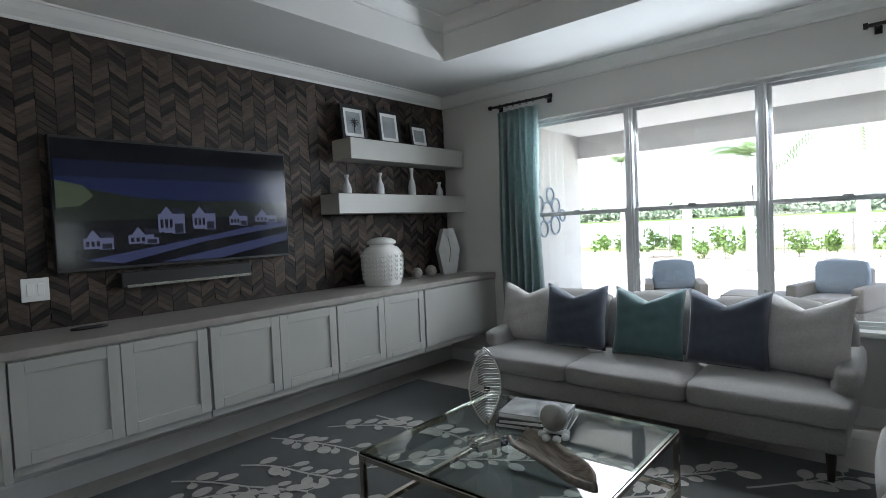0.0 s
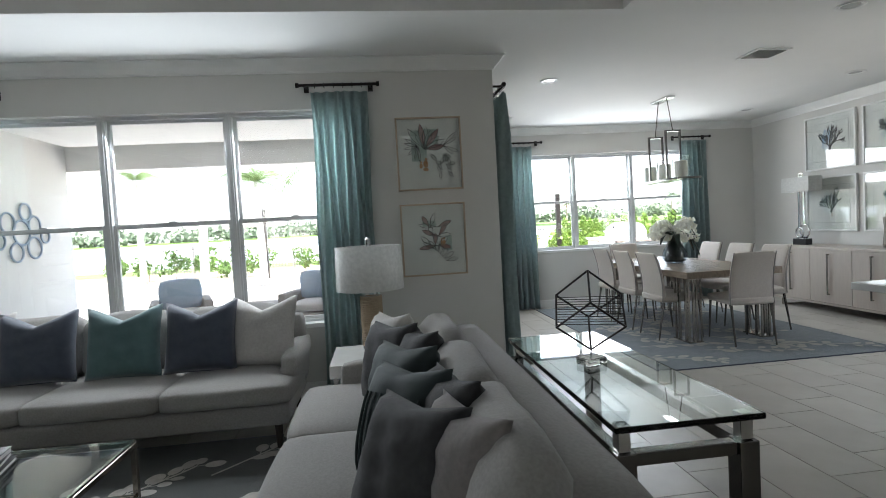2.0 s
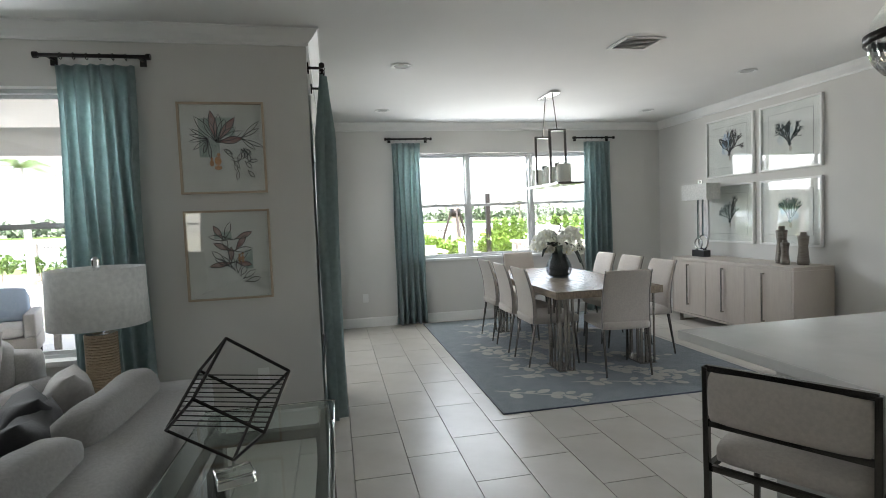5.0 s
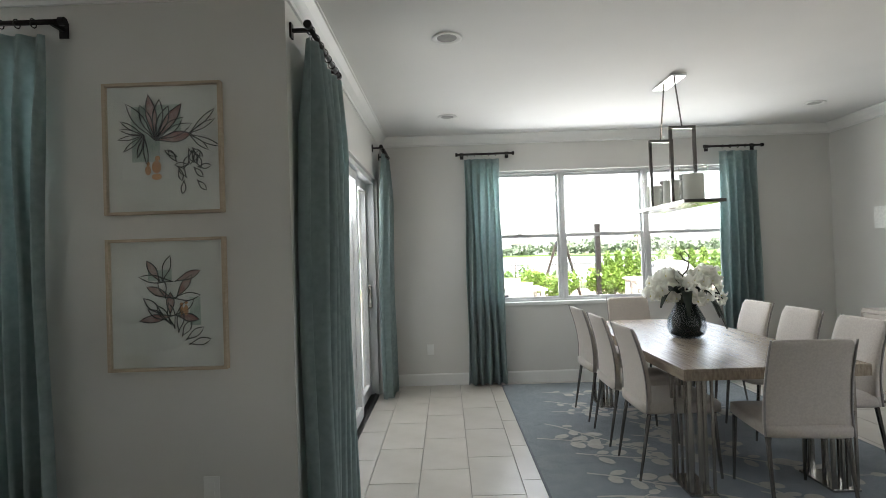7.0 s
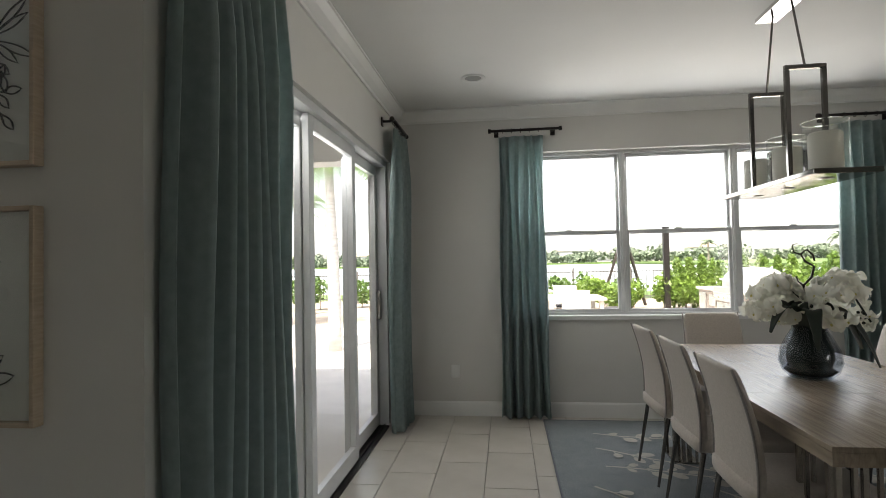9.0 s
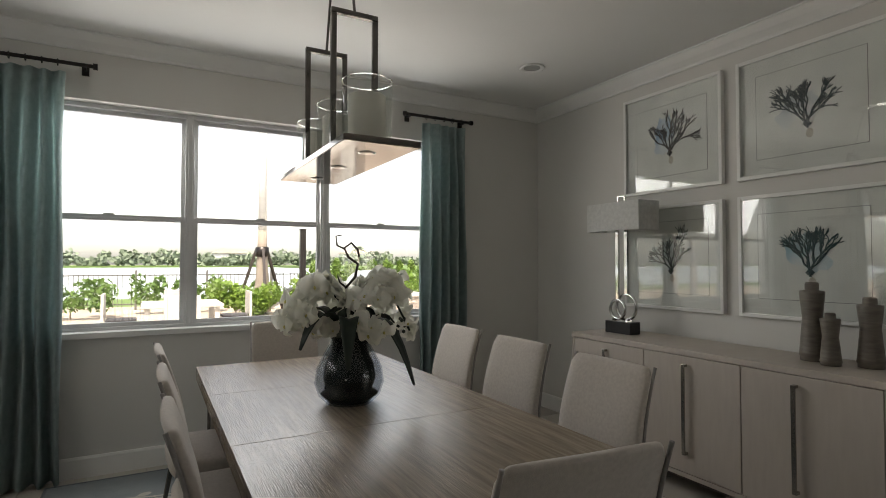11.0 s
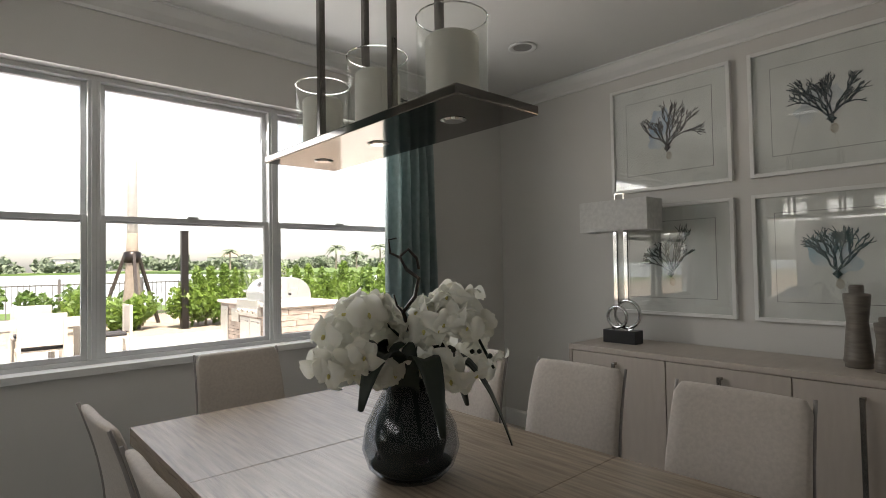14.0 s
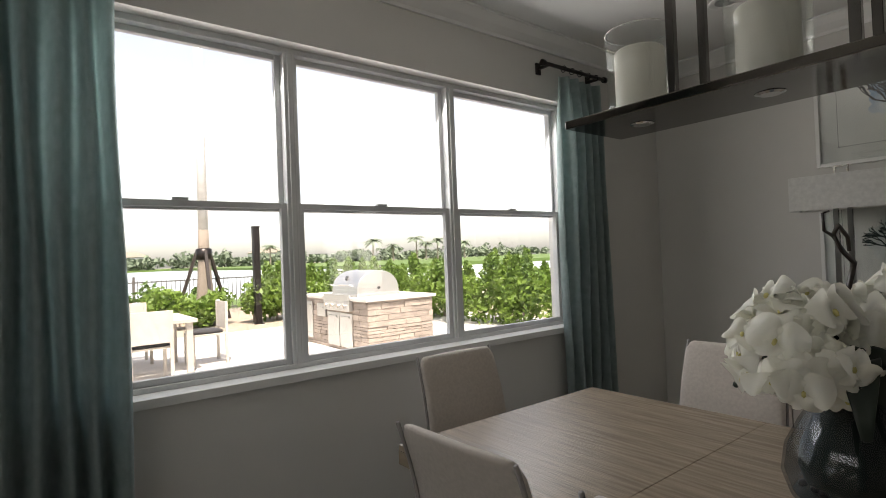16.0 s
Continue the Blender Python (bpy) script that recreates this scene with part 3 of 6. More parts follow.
def rug(x0, y0, x1, y1, base, label, seed, ang, gap):
    r = thing("area_rug", label, "rug", pose(0, 0, 0))
    part("rug_base", soft_box(x0, y0, 0.0, x1, y1, 0.012, 0.005, 0, 2), base, r)
    part("binding", boxes((x0 - 0.012, y0 - 0.012, 0.0, x1 + 0.012, y0, 0.011), (x0 - 0.012, y1, 0.0, x1 + 0.012, y1 + 0.012, 0.011), (x0 - 0.012, y0, 0.0, x0, y1, 0.011), (x1, y0, 0.0, x1 + 0.012, y1, 0.011)), NAVY, r, "dark bound edge")
    rnd = random.Random(seed)
    woven = bmesh.new()
    y = y0 + 0.15
    while y < y1 - 0.3:
        x = x0 + rnd.uniform(0.05, 0.4)
        while x < x1 - 0.45:
            L = rnd.uniform(0.55, 0.95)
            aa = ang + rnd.uniform(-0.35, 0.35)
            if x0 + 0.1 < x + L * math.cos(aa) < x1 - 0.12 and y0 + 0.1 < y + L * math.sin(aa) < y1 - 0.15:
                branch_motif(woven, rnd, x, y, aa, L, 0.0145 + 0.0011 * (len(woven.faces) % 7))
            x += rnd.uniform(0.8, 1.2) * gap
        y += 0.42 * gap
    part("woven_pattern", woven, RUGLEAF, r, "pale woven leaf branches", kind="stuff")
    return r


rug(-3.3, -0.5, 0.62, 3.4, RUGDARK, "dark slate area rug with pale woven branches under the coffee table", 5, 0.5, 0.85)
rug(2.89, 4.035, 5.27, 7.58, RUG, "blue grey area rug with pale woven branches under the dining table", 9, -0.45, 0.8)

# wooden chevron panelling
CHEV = mat("reclaimed_wood", (0.066, 0.047, 0.036), 0.55, color2=(0.04, 0.029, 0.022), spec=0.3, scale=9, stretch=(1, 2, 9), bump=0.25, bump_scale=50, random_amount=0.92, detail=8)


# floating cabinet run
def base_cabinet(y0, y1):
    c = thing("floating_cabinet", "pale grey floating cabinet with two shaker doors", "cabinet", pose(0, 0, 0), "floating cabinets")
    part("body", boxes((XW + 0.03, y0, 0.36, -2.975, y1, 0.905)), CAB, c)
    ym = (y0 + y1) / 2
    for a, b in ((y0 + 0.004, ym - 0.002), (ym + 0.002, y1 - 0.004)):
        f = 0.06
        d = part("door", boxes((-2.974, a + f - 0.01, 0.405 + f - 0.01, -2.966, b - f + 0.01, 0.895 - f + 0.01)), CAB, c)
        for u, v in ((a, a + f), (b - f, b)):
            part("stile", boxes((-2.974, u, 0.405, -2.954, v, 0.895)), CAB, d, bevel=0.002)
        for u, v in ((0.405, 0.405 + f), (0.895 - f, 0.895)):
            part("rail", boxes((-2.974, a + f + 0.0005, u, -2.955, b - f - 0.0005, v)), CAB, d, bevel=0.002)
    return c


for y0 in (0.35, 1.29, 2.225):
    base_cabinet(y0, y0 + 0.93)
c = thing("floating_cabinet", "plain pale grey end cabinet of the floating run", "cabinet", pose(0, 0, 0), "floating cabinets")
part("body", boxes((XW + 0.03, 3.165, 0.36, -2.975, YL - 0.002, 0.905)), CAB, c)
part("front_panel", boxes((-2.974, 3.17, 0.405, -2.954, YL - 0.004, 0.895)), CAB, c, bevel=0.003)
ct = thing("cabinet_top", "long taupe worktop on the floating cabinets", "worktop", pose(0, 0, 0))
part("slab", boxes((XW + 0.03, 0.31, 0.907, -2.945, YL - 0.002, 0.95)), CTOP, ct, bevel=0.004)
part("end_panel", boxes((XW + 0.03, 0.312, 0.34, -2.96, 0.346, 0.906)), CAB, ct)

# floating shelves
for z0, z1, ya in ((2.03, 2.205, 2.72), (1.575, 1.74, 2.57)):
    s = thing("floating_shelf", "thick taupe floating shelf on the wooden wall", "shelf", pose(0, 0, 0), "floating shelves")
    part("board", boxes((XW + 0.03, ya, z0, -3.295, YL - 0.002, z1)), CAB, s, bevel=0.004)

# television
tv = thing("television", "large flat television on the chevron wall showing houses at dusk", "television", pose(-3.485, 1.45, 1.655, 0, 0, 90))
part("casing", boxes((-0.757, 0.0, -0.395, 0.757, 0.045, 0.395)), BLACK, tv, bevel=0.004)
part("wall_mount", boxes((-0.2, 0.04, -0.2, 0.2, 0.068, 0.2)), BLACK, tv)
scr = part("screen", boxes((-0.75, -0.002, -0.375, 0.75, 0.0, 0.378)), SCREEN, tv, "glossy dark screen")


def glow(name, color, strength):
    m = bpy.data.materials.new(name)
    m.use_nodes = True
    b = m.node_tree.nodes["Principled BSDF"]
    b.inputs["Base Color"].default_value = (0.01, 0.01, 0.01, 1)
    b.inputs["Roughness"].default_value = 0.15
    b.inputs["Specular IOR Level"].default_value = 0.2
    b.inputs["Emission Color"].default_value = (*color, 1)
    b.inputs["Emission Strength"].default_value = strength
    return m


def flat(polys, y):
    bm = bmesh.new()
    for i, p in enumerate(polys):
        bm.faces.new([bm.verts.new((q[0], y - 0.0004 * (i % 3), q[1])) for q in p])
    return bm


def quad(x0, z0, x1, z1):
    return [(x0, z0), (x1, z0), (x1, z1), (x0, z1)]


SK = glow("screen_sky", (0.03, 0.05, 0.2), 0.022)
part("picture_sky", flat([quad(-0.74, 0.02, 0.74, 0.16)], -0.003), SK, scr, "blue dusk sky")
part("picture_upper_sky", flat([quad(-0.74, 0.1605, 0.74, 0.26)], -0.003), glow("screen_deep_sky", (0.015, 0.025, 0.11), 0.016), scr)
part("picture_horizon", flat([[(-0.74, -0.1), (0.74, -0.08), (0.74, 0.0), (0.4, 0.03), (0.1, 0.02), (-0.3, 0.04), (-0.74, 0.12)]], -0.004), glow("screen_green", (0.05, 0.07, 0.045), 0.014), scr)
part("picture_green_patch", flat([[(-0.74, -0.02), (-0.62, -0.01), (-0.55, 0.05), (-0.6, 0.11), (-0.74, 0.14)]], -0.0046), glow("screen_pale_green", (0.16, 0.2, 0.12), 0.03), scr, "pale green patch at the screen's left")
part("picture_street", flat([[(-0.62, -0.33), (-0.42, -0.36), (0.1, -0.25), (0.74, -0.16), (0.74, -0.1), (0.2, -0.2)], [(-0.2, -0.37), (0.2, -0.37), (0.74, -0.27), (0.74, -0.21)]], -0.005), glow("screen_street", (0.13, 0.15, 0.36), 0.026), scr)
HOUSEG = glow("screen_house", (0.32, 0.34, 0.58), 0.03)
DARKG = glow("screen_dark", (0.02, 0.02, 0.04), 0.008)
ROOFG = glow("screen_roof", (0.07, 0.07, 0.14), 0.016)
for hx, hz, w, h in ((-0.62, -0.27, 0.16, 0.07), (-0.38, -0.25, 0.18, 0.06), (-0.2, -0.19, 0.17, 0.13), (0.02, -0.17, 0.16, 0.11), (0.28, -0.15, 0.14, 0.07), (0.48, -0.13, 0.18, 0.05)):
    hs = part("picture_house", flat([quad(hx, hz, hx + w, hz + h), [(hx + w * 0.1, hz + h), (hx + w * 0.55, hz + h), (hx + w * 0.32, hz + h + 0.05)]], -0.006), HOUSEG, scr)
    part("picture_roof", flat([[(hx + w * 0.56, hz + h), (hx + w + 0.02, hz + h), (hx + w * 0.85, hz + h + 0.035), (hx + w * 0.5, hz + h + 0.04)]], -0.0068), ROOFG, hs)
    part("picture_garage", flat([quad(hx + w * 0.6, hz + 0.004, hx + w * 0.92, hz + h * 0.5)], -0.0078), ROOFG, hs)
    for k in range(3):
        part("picture_window", flat([quad(hx + w * (0.08 + 0.17 * k), hz + h * 0.3, hx + w * (0.18 + 0.17 * k), hz + h * 0.72)], -0.008), DARKG, hs)
    part("picture_tree", flat([[(hx + w + 0.025 + 0.03 * math.cos(t), hz + 0.03 + 0.045 * math.sin(t)) for t in [q * 0.7 for q in range(9)]]], -0.0085), DARKG, scr)
    part("picture_hedge", flat([quad(hx - 0.03, hz - 0.02, hx + w * 0.5, hz + 0.006)], -0.0088), DARKG, scr)

sbar = thing("soundbar", "black soundbar mounted below the television", "soundbar", pose(-3.485, 1.44, 1.19, 0, 0, 90))
part("body", boxes((-0.43, -0.02, -0.05, 0.43, 0.068, 0.05)), BLACK, sbar, bevel=0.01)
part("grille", boxes((-0.4, -0.026, -0.048, 0.42, -0.0205, -0.03)), STEEL, sbar, "thin silver strip")
sw = thing("light_switch", "white double wall switch plate on the wooden wall", "switch", pose(-3.537, 0.6, 1.18, 0, 0, 90))
part("plate", boxes((-0.065, 0.0, -0.065, 0.065, 0.008, 0.065)), TRIM, sw, bevel=0.003)
for dx in (-0.025, 0.025):
    part("rocker", boxes((dx - 0.016, -0.004, -0.033, dx + 0.016, 0.0, 0.033)), TRIM, sw, bevel=0.002)
rc = thing("remote_control", "black remote control lying on the cabinet top", "remote", pose(-3.3, 0.78, 0.951))
part("body", soft_box(-0.02, -0.09, 0.0, 0.02, 0.09, 0.018, 0.008, 0, 3), BLACK, rc, smooth=True)


# things on the shelves and the cabinet top
def photo_frame(y, w, h, motif, tilt):
    f = thing("photo_frame", "black photo frame with a white mat standing on the shelf", "frame", pose(-3.385, y, 2.206, tilt, 0, 90), "photo frames")
    b = 0.028
    part("moulding", boxes((-w / 2, 0, 0, -w / 2 + b, 0.02, h), (w / 2 - b, 0, 0, w / 2, 0.02, h), (-w / 2 + b, 0, 0, w / 2 - b, 0.02, b), (-w / 2 + b, 0, h - b, w / 2 - b, 0.02, h)), BLACK, f)
    part("mount", boxes((-w / 2 + b, 0.008, b, w / 2 - b, 0.018, h - b)), PAPER, f, "white mat")
    part("print", boxes((-w / 2 + b + 0.03, 0.006, b + 0.03, w / 2 - b - 0.03, 0.0078, h - b - 0.03)), mat("photo_print", (0.35, 0.37, 0.38), 0.5, color2=(0.2, 0.22, 0.24), scale=6), f, "grey photo print")
    if motif:
        bm = bmesh.new()
        add_tube(bm, [(0, 0.004, h * 0.2), (0.006, 0.004, h * 0.5)], 0.004, 6)
        for k in range(9):
            a = k * math.pi / 4.5
            add_tube(bm, [(0.006, 0.004, h * 0.52), (0.006 + 0.035 * math.cos(a), 0.004, h * 0.53 + 0.03 * math.sin(a)), (0.006 + 0.052 * math.cos(a), 0.004, h * 0.5 + 0.035 * math.sin(a))], 0.005, 5, r2=0.002)
        part("palm_print", bm, BLACK, f, "dark palm tree picture")
    return f


photo_frame(2.86, 0.27, 0.3, True, -6)
photo_frame(3.28, 0.27, 0.31, False, -6)
photo_frame(3.68, 0.25, 0.23, False, -8)
for y, h in ((2.76, 0.165), (3.14, 0.2), (3.555, 0.262), (3.955, 0.145)):
    v = thing("bud_vase", "small white ceramic bottle vase on the lower shelf", "vase", pose(-3.415, y, 1.741), "bud vases")
    r = 0.036
    part("body", lathe([(0, 0), (r * 0.8, 0), (r, h * 0.06), (r * 1.02, h * 0.3), (r * 0.8, h * 0.5), (r * 0.42, h * 0.66), (r * 0.38, h * 0.82), (r * 0.6, h * 0.96), (r * 0.62, h), (r * 0.45, h), (r * 0.3, h * 0.85), (0, h * 0.84)], 24), MATTEWHITE, v, smooth=True)
ur = thing("lidded_jar", "large white ceramic jar with a raised leaf pattern and a lid", "jar", pose(-3.27, 2.985, 0.951))
part("body", lathe([(0, 0), (0.15, 0), (0.16, 0.012), (0.172, 0.1), (0.18, 0.22), (0.172, 0.285), (0.14, 0.325), (0.105, 0.34), (0.105, 0.352), (0, 0.352)], 40), WHITE, ur, smooth=True)
part("lid", lathe([(0.0, 0.352), (0.118, 0.352), (0.128, 0.362), (0.125, 0.38), (0.09, 0.402), (0.03, 0.414), (0, 0.416)], 40), WHITE, ur, smooth=True)
for k in range(18):
    a0 = 2 * math.pi * k / 18
    bm = bmesh.new()
    for j in range(6):
        z = 0.05 + 0.038 * j
        for sd in (-1, 1):
            pts = [((0.163 + 0.018 * math.sin(min(1, (z + 0.02) / 0.24) * 1.57)) * math.cos(a0 + sd * t * 0.12), (0.163 + 0.018 * math.sin(min(1, (z + 0.02) / 0.24) * 1.57)) * math.sin(a0 + sd * t * 0.12), z + 0.03 * t) for t in (0.1, 0.55, 1.0)]
            add_tube(bm, pts, 0.006, 5, r2=0.003)
    part("relief", bm, WHITE, ur, smooth=True)
for y, r in ((3.5, 0.052), (3.70, 0.056)):
    o = thing("decor_ball", "mottled grey decorative ball on the cabinet top", "ball", pose(-3.35, y, 0.951), "decor balls")
    part("ball", lathe([(r * math.sin(t * math.pi / 14), r - r * math.cos(t * math.pi / 14)) for t in range(15)], 24), mat("mottled_shell", (0.4, 0.37, 0.33), 0.5, color2=(0.2, 0.18, 0.16), scale=40, bump=0.4, bump_scale=60), o, smooth=True)
hx = thing("hexagon_sculpture", "white faceted hexagon sculpture with a slit on the cabinet top", "sculpture", pose(-3.36, 3.98, 0.951, 0, 0, 70))
bm = bmesh.new()
outline = [(-0.075, 0), (0.075, 0), (0.125, 0.25), (0.06, 0.46), (-0.06, 0.46), (-0.125, 0.25)]
fr = [bm.verts.new((x, -0.035, z)) for x, z in outline]
bk = [bm.verts.new((x, 0.035, z)) for x, z in outline]
cf, cb = bm.verts.new((0.0, -0.06, 0.25)), bm.verts.new((0.0, 0.06, 0.25))
for i in range(6):
    j = (i + 1) % 6
    bm.faces.new((fr[i], fr[j], cf))
    bm.faces.new((bk[j], bk[i], cb))
    bm.faces.new((fr[j], fr[i], bk[i], bk[j]))
part("body", bm, MATTEWHITE, hx)
part("slit", tube([(-0.02, -0.047, 0.38), (0.0, -0.062, 0.25), (-0.015, -0.05, 0.12)], 0.004, 6), CTOP, hx, "dark groove")

# coffee table
GOLDCH = mat("warm_chrome", (0.62, 0.55, 0.47), 0.12, 1.0, color2=(0.56, 0.5, 0.43), scale=6)
ctb = thing("coffee_table", "square glass coffee table with a slim polished metal frame", "coffee table", pose(0, 0, 0.014))
cx0, cx1, cy0, cy1, cz = -1.775, -0.675, 1.39, 2.455, 0.385
for x in (cx0 + 0.013, cx1 - 0.013):
    for y in (cy0 + 0.013, cy1 - 0.013):
        part("leg", boxes((x - 0.0125, y - 0.0125, 0, x + 0.0125, y + 0.0125, cz - 0.026)), GOLDCH, ctb, bevel=0.002)
for z in (cz - 0.025, 0.10):
    for a in ((cx0, cy0, cx1, cy0 + 0.025), (cx0, cy1 - 0.025, cx1, cy1), (cx0, cy0 + 0.026, cx0 + 0.025, cy1 - 0.026), (cx1 - 0.025, cy0 + 0.026, cx1, cy1 - 0.026)):
        part("rail", boxes((a[0] + (0.026 if z < 0.2 and a[2] - a[0] > 0.5 else 0), a[1], z, a[2] - (0.026 if z < 0.2 and a[2] - a[0] > 0.5 else 0), a[3], z + 0.025)), GOLDCH, ctb, bevel=0.002)
part("glass_top", boxes((cx0 + 0.004, cy0 + 0.004, cz + 0.001, cx1 - 0.004, cy1 - 0.004, cz + 0.011)), GREENGLASS, ctb, "clear glass top")
TOPZ = 0.014 + cz + 0.012
BOOKGREY = mat("printed_book_cover", (0.3, 0.3, 0.29), 0.45, color2=(0.1, 0.1, 0.1), scale=9, detail=2)
for i, (w, d, h, a, mt) in enumerate(((0.36, 0.27, 0.022, 14, BLACK), (0.34, 0.26, 0.022, 18, BLACK), (0.33, 0.25, 0.026, 12, BOOKGREY))):
    bk = thing("book", "large hardback book in a stack on the glass table", "book", pose(-1.28, 2.16, TOPZ + 0.001 + (0, 0.023, 0.046)[i], 0, 0, a), "stacked books")
    part("cover", boxes((-w / 2, -d / 2, 0, w / 2, d / 2, 0.003), (-w / 2, -d / 2, h - 0.003, w / 2, d / 2, h), (-w / 2, -d / 2, 0.003, -w / 2 + 0.004, d / 2, h - 0.003)), mt, bk)
    part("page_block", boxes((-w / 2 + 0.004, -d / 2 + 0.004, 0.003, w / 2 - 0.004, d / 2 - 0.004, h - 0.003)), PAPER, bk, "white pages")
lf = thing("leaf_sculpture", "silver wire leaf sculpture on a clear acrylic base", "sculpture", pose(-1.32, 1.78, TOPZ, 0, 0, 68))
part("base", boxes((-0.08, -0.05, 0, 0.08, 0.05, 0.045)), ACRYLIC, lf, "clear acrylic block", bevel=0.003)
part("stem", tube([(0, 0, 0.045), (0, 0, 0.12)], 0.005), CHROME, lf)
SILV = mat("silver_wire", (0.6, 0.58, 0.54), 0.3, 1.0, scale=30, bump=0.4, bump_scale=90)
for sd in (-1, 1):
    part("rim", tube([(sd * 0.085 * math.sin(math.pi * t) ** 0.8, 0.0, 0.1 + 0.36 * t) for t in [k / 16 for k in range(17)]], 0.004, 6), SILV, lf)
bm = bmesh.new()
for k in range(26):
    t = 0.06 + 0.88 * k / 26
    w = 0.083 * math.sin(math.pi * t) ** 0.8
    add_tube(bm, [(-w, 0, 0.1 + 0.36 * t), (0, 0.006, 0.1 + 0.36 * (t + 0.05)), (w, 0, 0.1 + 0.36 * min(1, t + 0.02))], 0.0016, 4)
part("wire_mesh", bm, SILV, lf)
cd = thing("driftwood_tray", "carved grey driftwood tray lying on the glass table", "tray", pose(-0.95, 1.72, TOPZ, 0, 0, -30))
bm = bmesh.new()
g = []
for i in range(21):
    u = i / 20
    x = -0.3 + 0.6 * u
    w = 0.115 * math.sin(math.pi * min(1, u * 0.93 + 0.07)) ** 0.6 * (1.1 - 0.5 * u)
    g.append([bm.verts.new((x, w * v, 0.012 + 0.05 * abs(v) ** 2 + 0.012 * math.sin(7 * u + v * 2) + 0.03 * u * u)) for v in [k / 6 - 1 for k in range(13)]])
for i in range(20):
    for j in range(12):
        bm.faces.new((g[i][j], g[i + 1][j], g[i + 1][j + 1], g[i][j + 1]))
o = part("bowl", bm, mat("driftwood", (0.33, 0.28, 0.23), 0.75, color2=(0.16, 0.13, 0.1), scale=10, stretch=(1, 9, 1), bump=0.6, bump_scale=40), cd, smooth=True)
md = o.modifiers.new("thick", 'SOLIDIFY')
md.thickness = 0.012
hur = thing("glass_globe", "clear glass candle globe with a grey ball on shells", "candle holder", pose(-1.05, 1.92, TOPZ + 0.05))
part("globe", lathe([(0.03, 0.03), (0.07, 0.05), (0.085, 0.1), (0.075, 0.15), (0.068, 0.185)], 28), CLEARGLASS, hur, smooth=True)
part("ball", lathe([(0.062 * math.sin(t * math.pi / 12), 0.095 - 0.062 * math.cos(t * math.pi / 12)) for t in range(13)], 24), mat("grey_stone_ball", (0.3, 0.28, 0.26), 0.5, color2=(0.16, 0.15, 0.14), scale=14), hur, smooth=True)
for k in range(7):
    a = k * 0.9
    part("shell", lathe([(0.02 * math.sin(t * math.pi / 6), 0.016 - 0.016 * math.cos(t * math.pi / 6)) for t in range(7)], 10, 0.055 * math.cos(a), 0.055 * math.sin(a)), PAPER, hur, smooth=True)

# side table and rope lamp
st = thing("side_table", "white lacquered side table between the two sofas", "side table", pose(0, 0, 0))
part("top", boxes((0.2, 3.11, 0.44, 0.76, 3.68, 0.523)), WHITE, st, bevel=0.004)
for x in (0.22, 0.71):
    for y in (3.13, 3.63):
        part("leg", boxes((x, y, 0, x + 0.03, y + 0.03, 0.44)), CHROME, st, bevel=0.002)
lp = thing("table_lamp", "rope-wrapped table lamp with a white drum shade and acrylic base", "lamp", pose(0.48, 3.5, 0.524))
part("base", lathe([(0, 0), (0.075, 0), (0.075, 0.035), (0, 0.035)], 28), ACRYLIC, lp, "clear acrylic foot", smooth="auto")
bm = bmesh.new()
for k in range(24):
    z = 0.036 + 0.0145 * k
    add_tube(bm, [(0.072 * math.cos(a), 0.072 * math.sin(a), z + 0.007) for a in [2 * math.pi * q / 24 for q in range(24)]], 0.0085, 6, True)
part("rope_column", bm, ROPE, lp, "natural rope winding", smooth=True)
part("core", lathe([(0, 0.036), (0.068, 0.036), (0.068, 0.385), (0.04, 0.385), (0.04, 0.42), (0.012, 0.42), (0.012, 0.735), (0, 0.735)], 24), ACRYLIC, lp)
part("shade", lathe([(0.238, 0.43), (0.231, 0.735), (0.227, 0.735), (0.234, 0.43), (0.238, 0.43)], 40), SHADE, lp, "white fabric drum shade", smooth="auto")
part("finial", lathe([(0, 0.735), (0.02, 0.735), (0.02, 0.78), (0.008, 0.795), (0, 0.795)], 14), CHROME, lp)

# ---------------------------------------------------------------- console and kitchen island
cs = thing("console_table", "glass-topped console table with a dark polished metal frame behind the sofa", "console table", pose(0, 0, 0))
x0, x1, y0, y1 = 1.215, 1.70, 1.19, 2.50
GUN = mat("gunmetal", (0.2, 0.19, 0.18), 0.18, 1.0, color2=(0.16, 0.15, 0.14), scale=6)
for x in (x0 + 0.01, x1 - 0.075):
    for y in (y0 + 0.02, y1 - 0.085):
        part("leg", boxes((x, y, 0, x + 0.065, y + 0.065, 0.655)), GUN, cs, bevel=0.003)
        part("glass_support", boxes((x + 0.012, y + 0.012, 0.656, x + 0.053, y + 0.053, 0.728)), CHROME, cs, "chrome block under the glass", bevel=0.003)
for b in ((x0 + 0.076, y0 + 0.03, x1 - 0.076, y0 + 0.07), (x0 + 0.076, y1 - 0.07, x1 - 0.076, y1 - 0.03), (x0 + 0.02, y0 + 0.086, x0 + 0.06, y1 - 0.086), (x1 - 0.06, y0 + 0.086, x1 - 0.02, y1 - 0.086)):
    part("rail", boxes((b[0], b[1], 0.612, b[2], b[3], 0.654)), GUN, cs, bevel=0.003)
part("glass_top", boxes((x0, y0, 0.729, x1, y1, 0.749)), GREENGLASS, cs, "thick green-edged glass top", bevel=0.004)

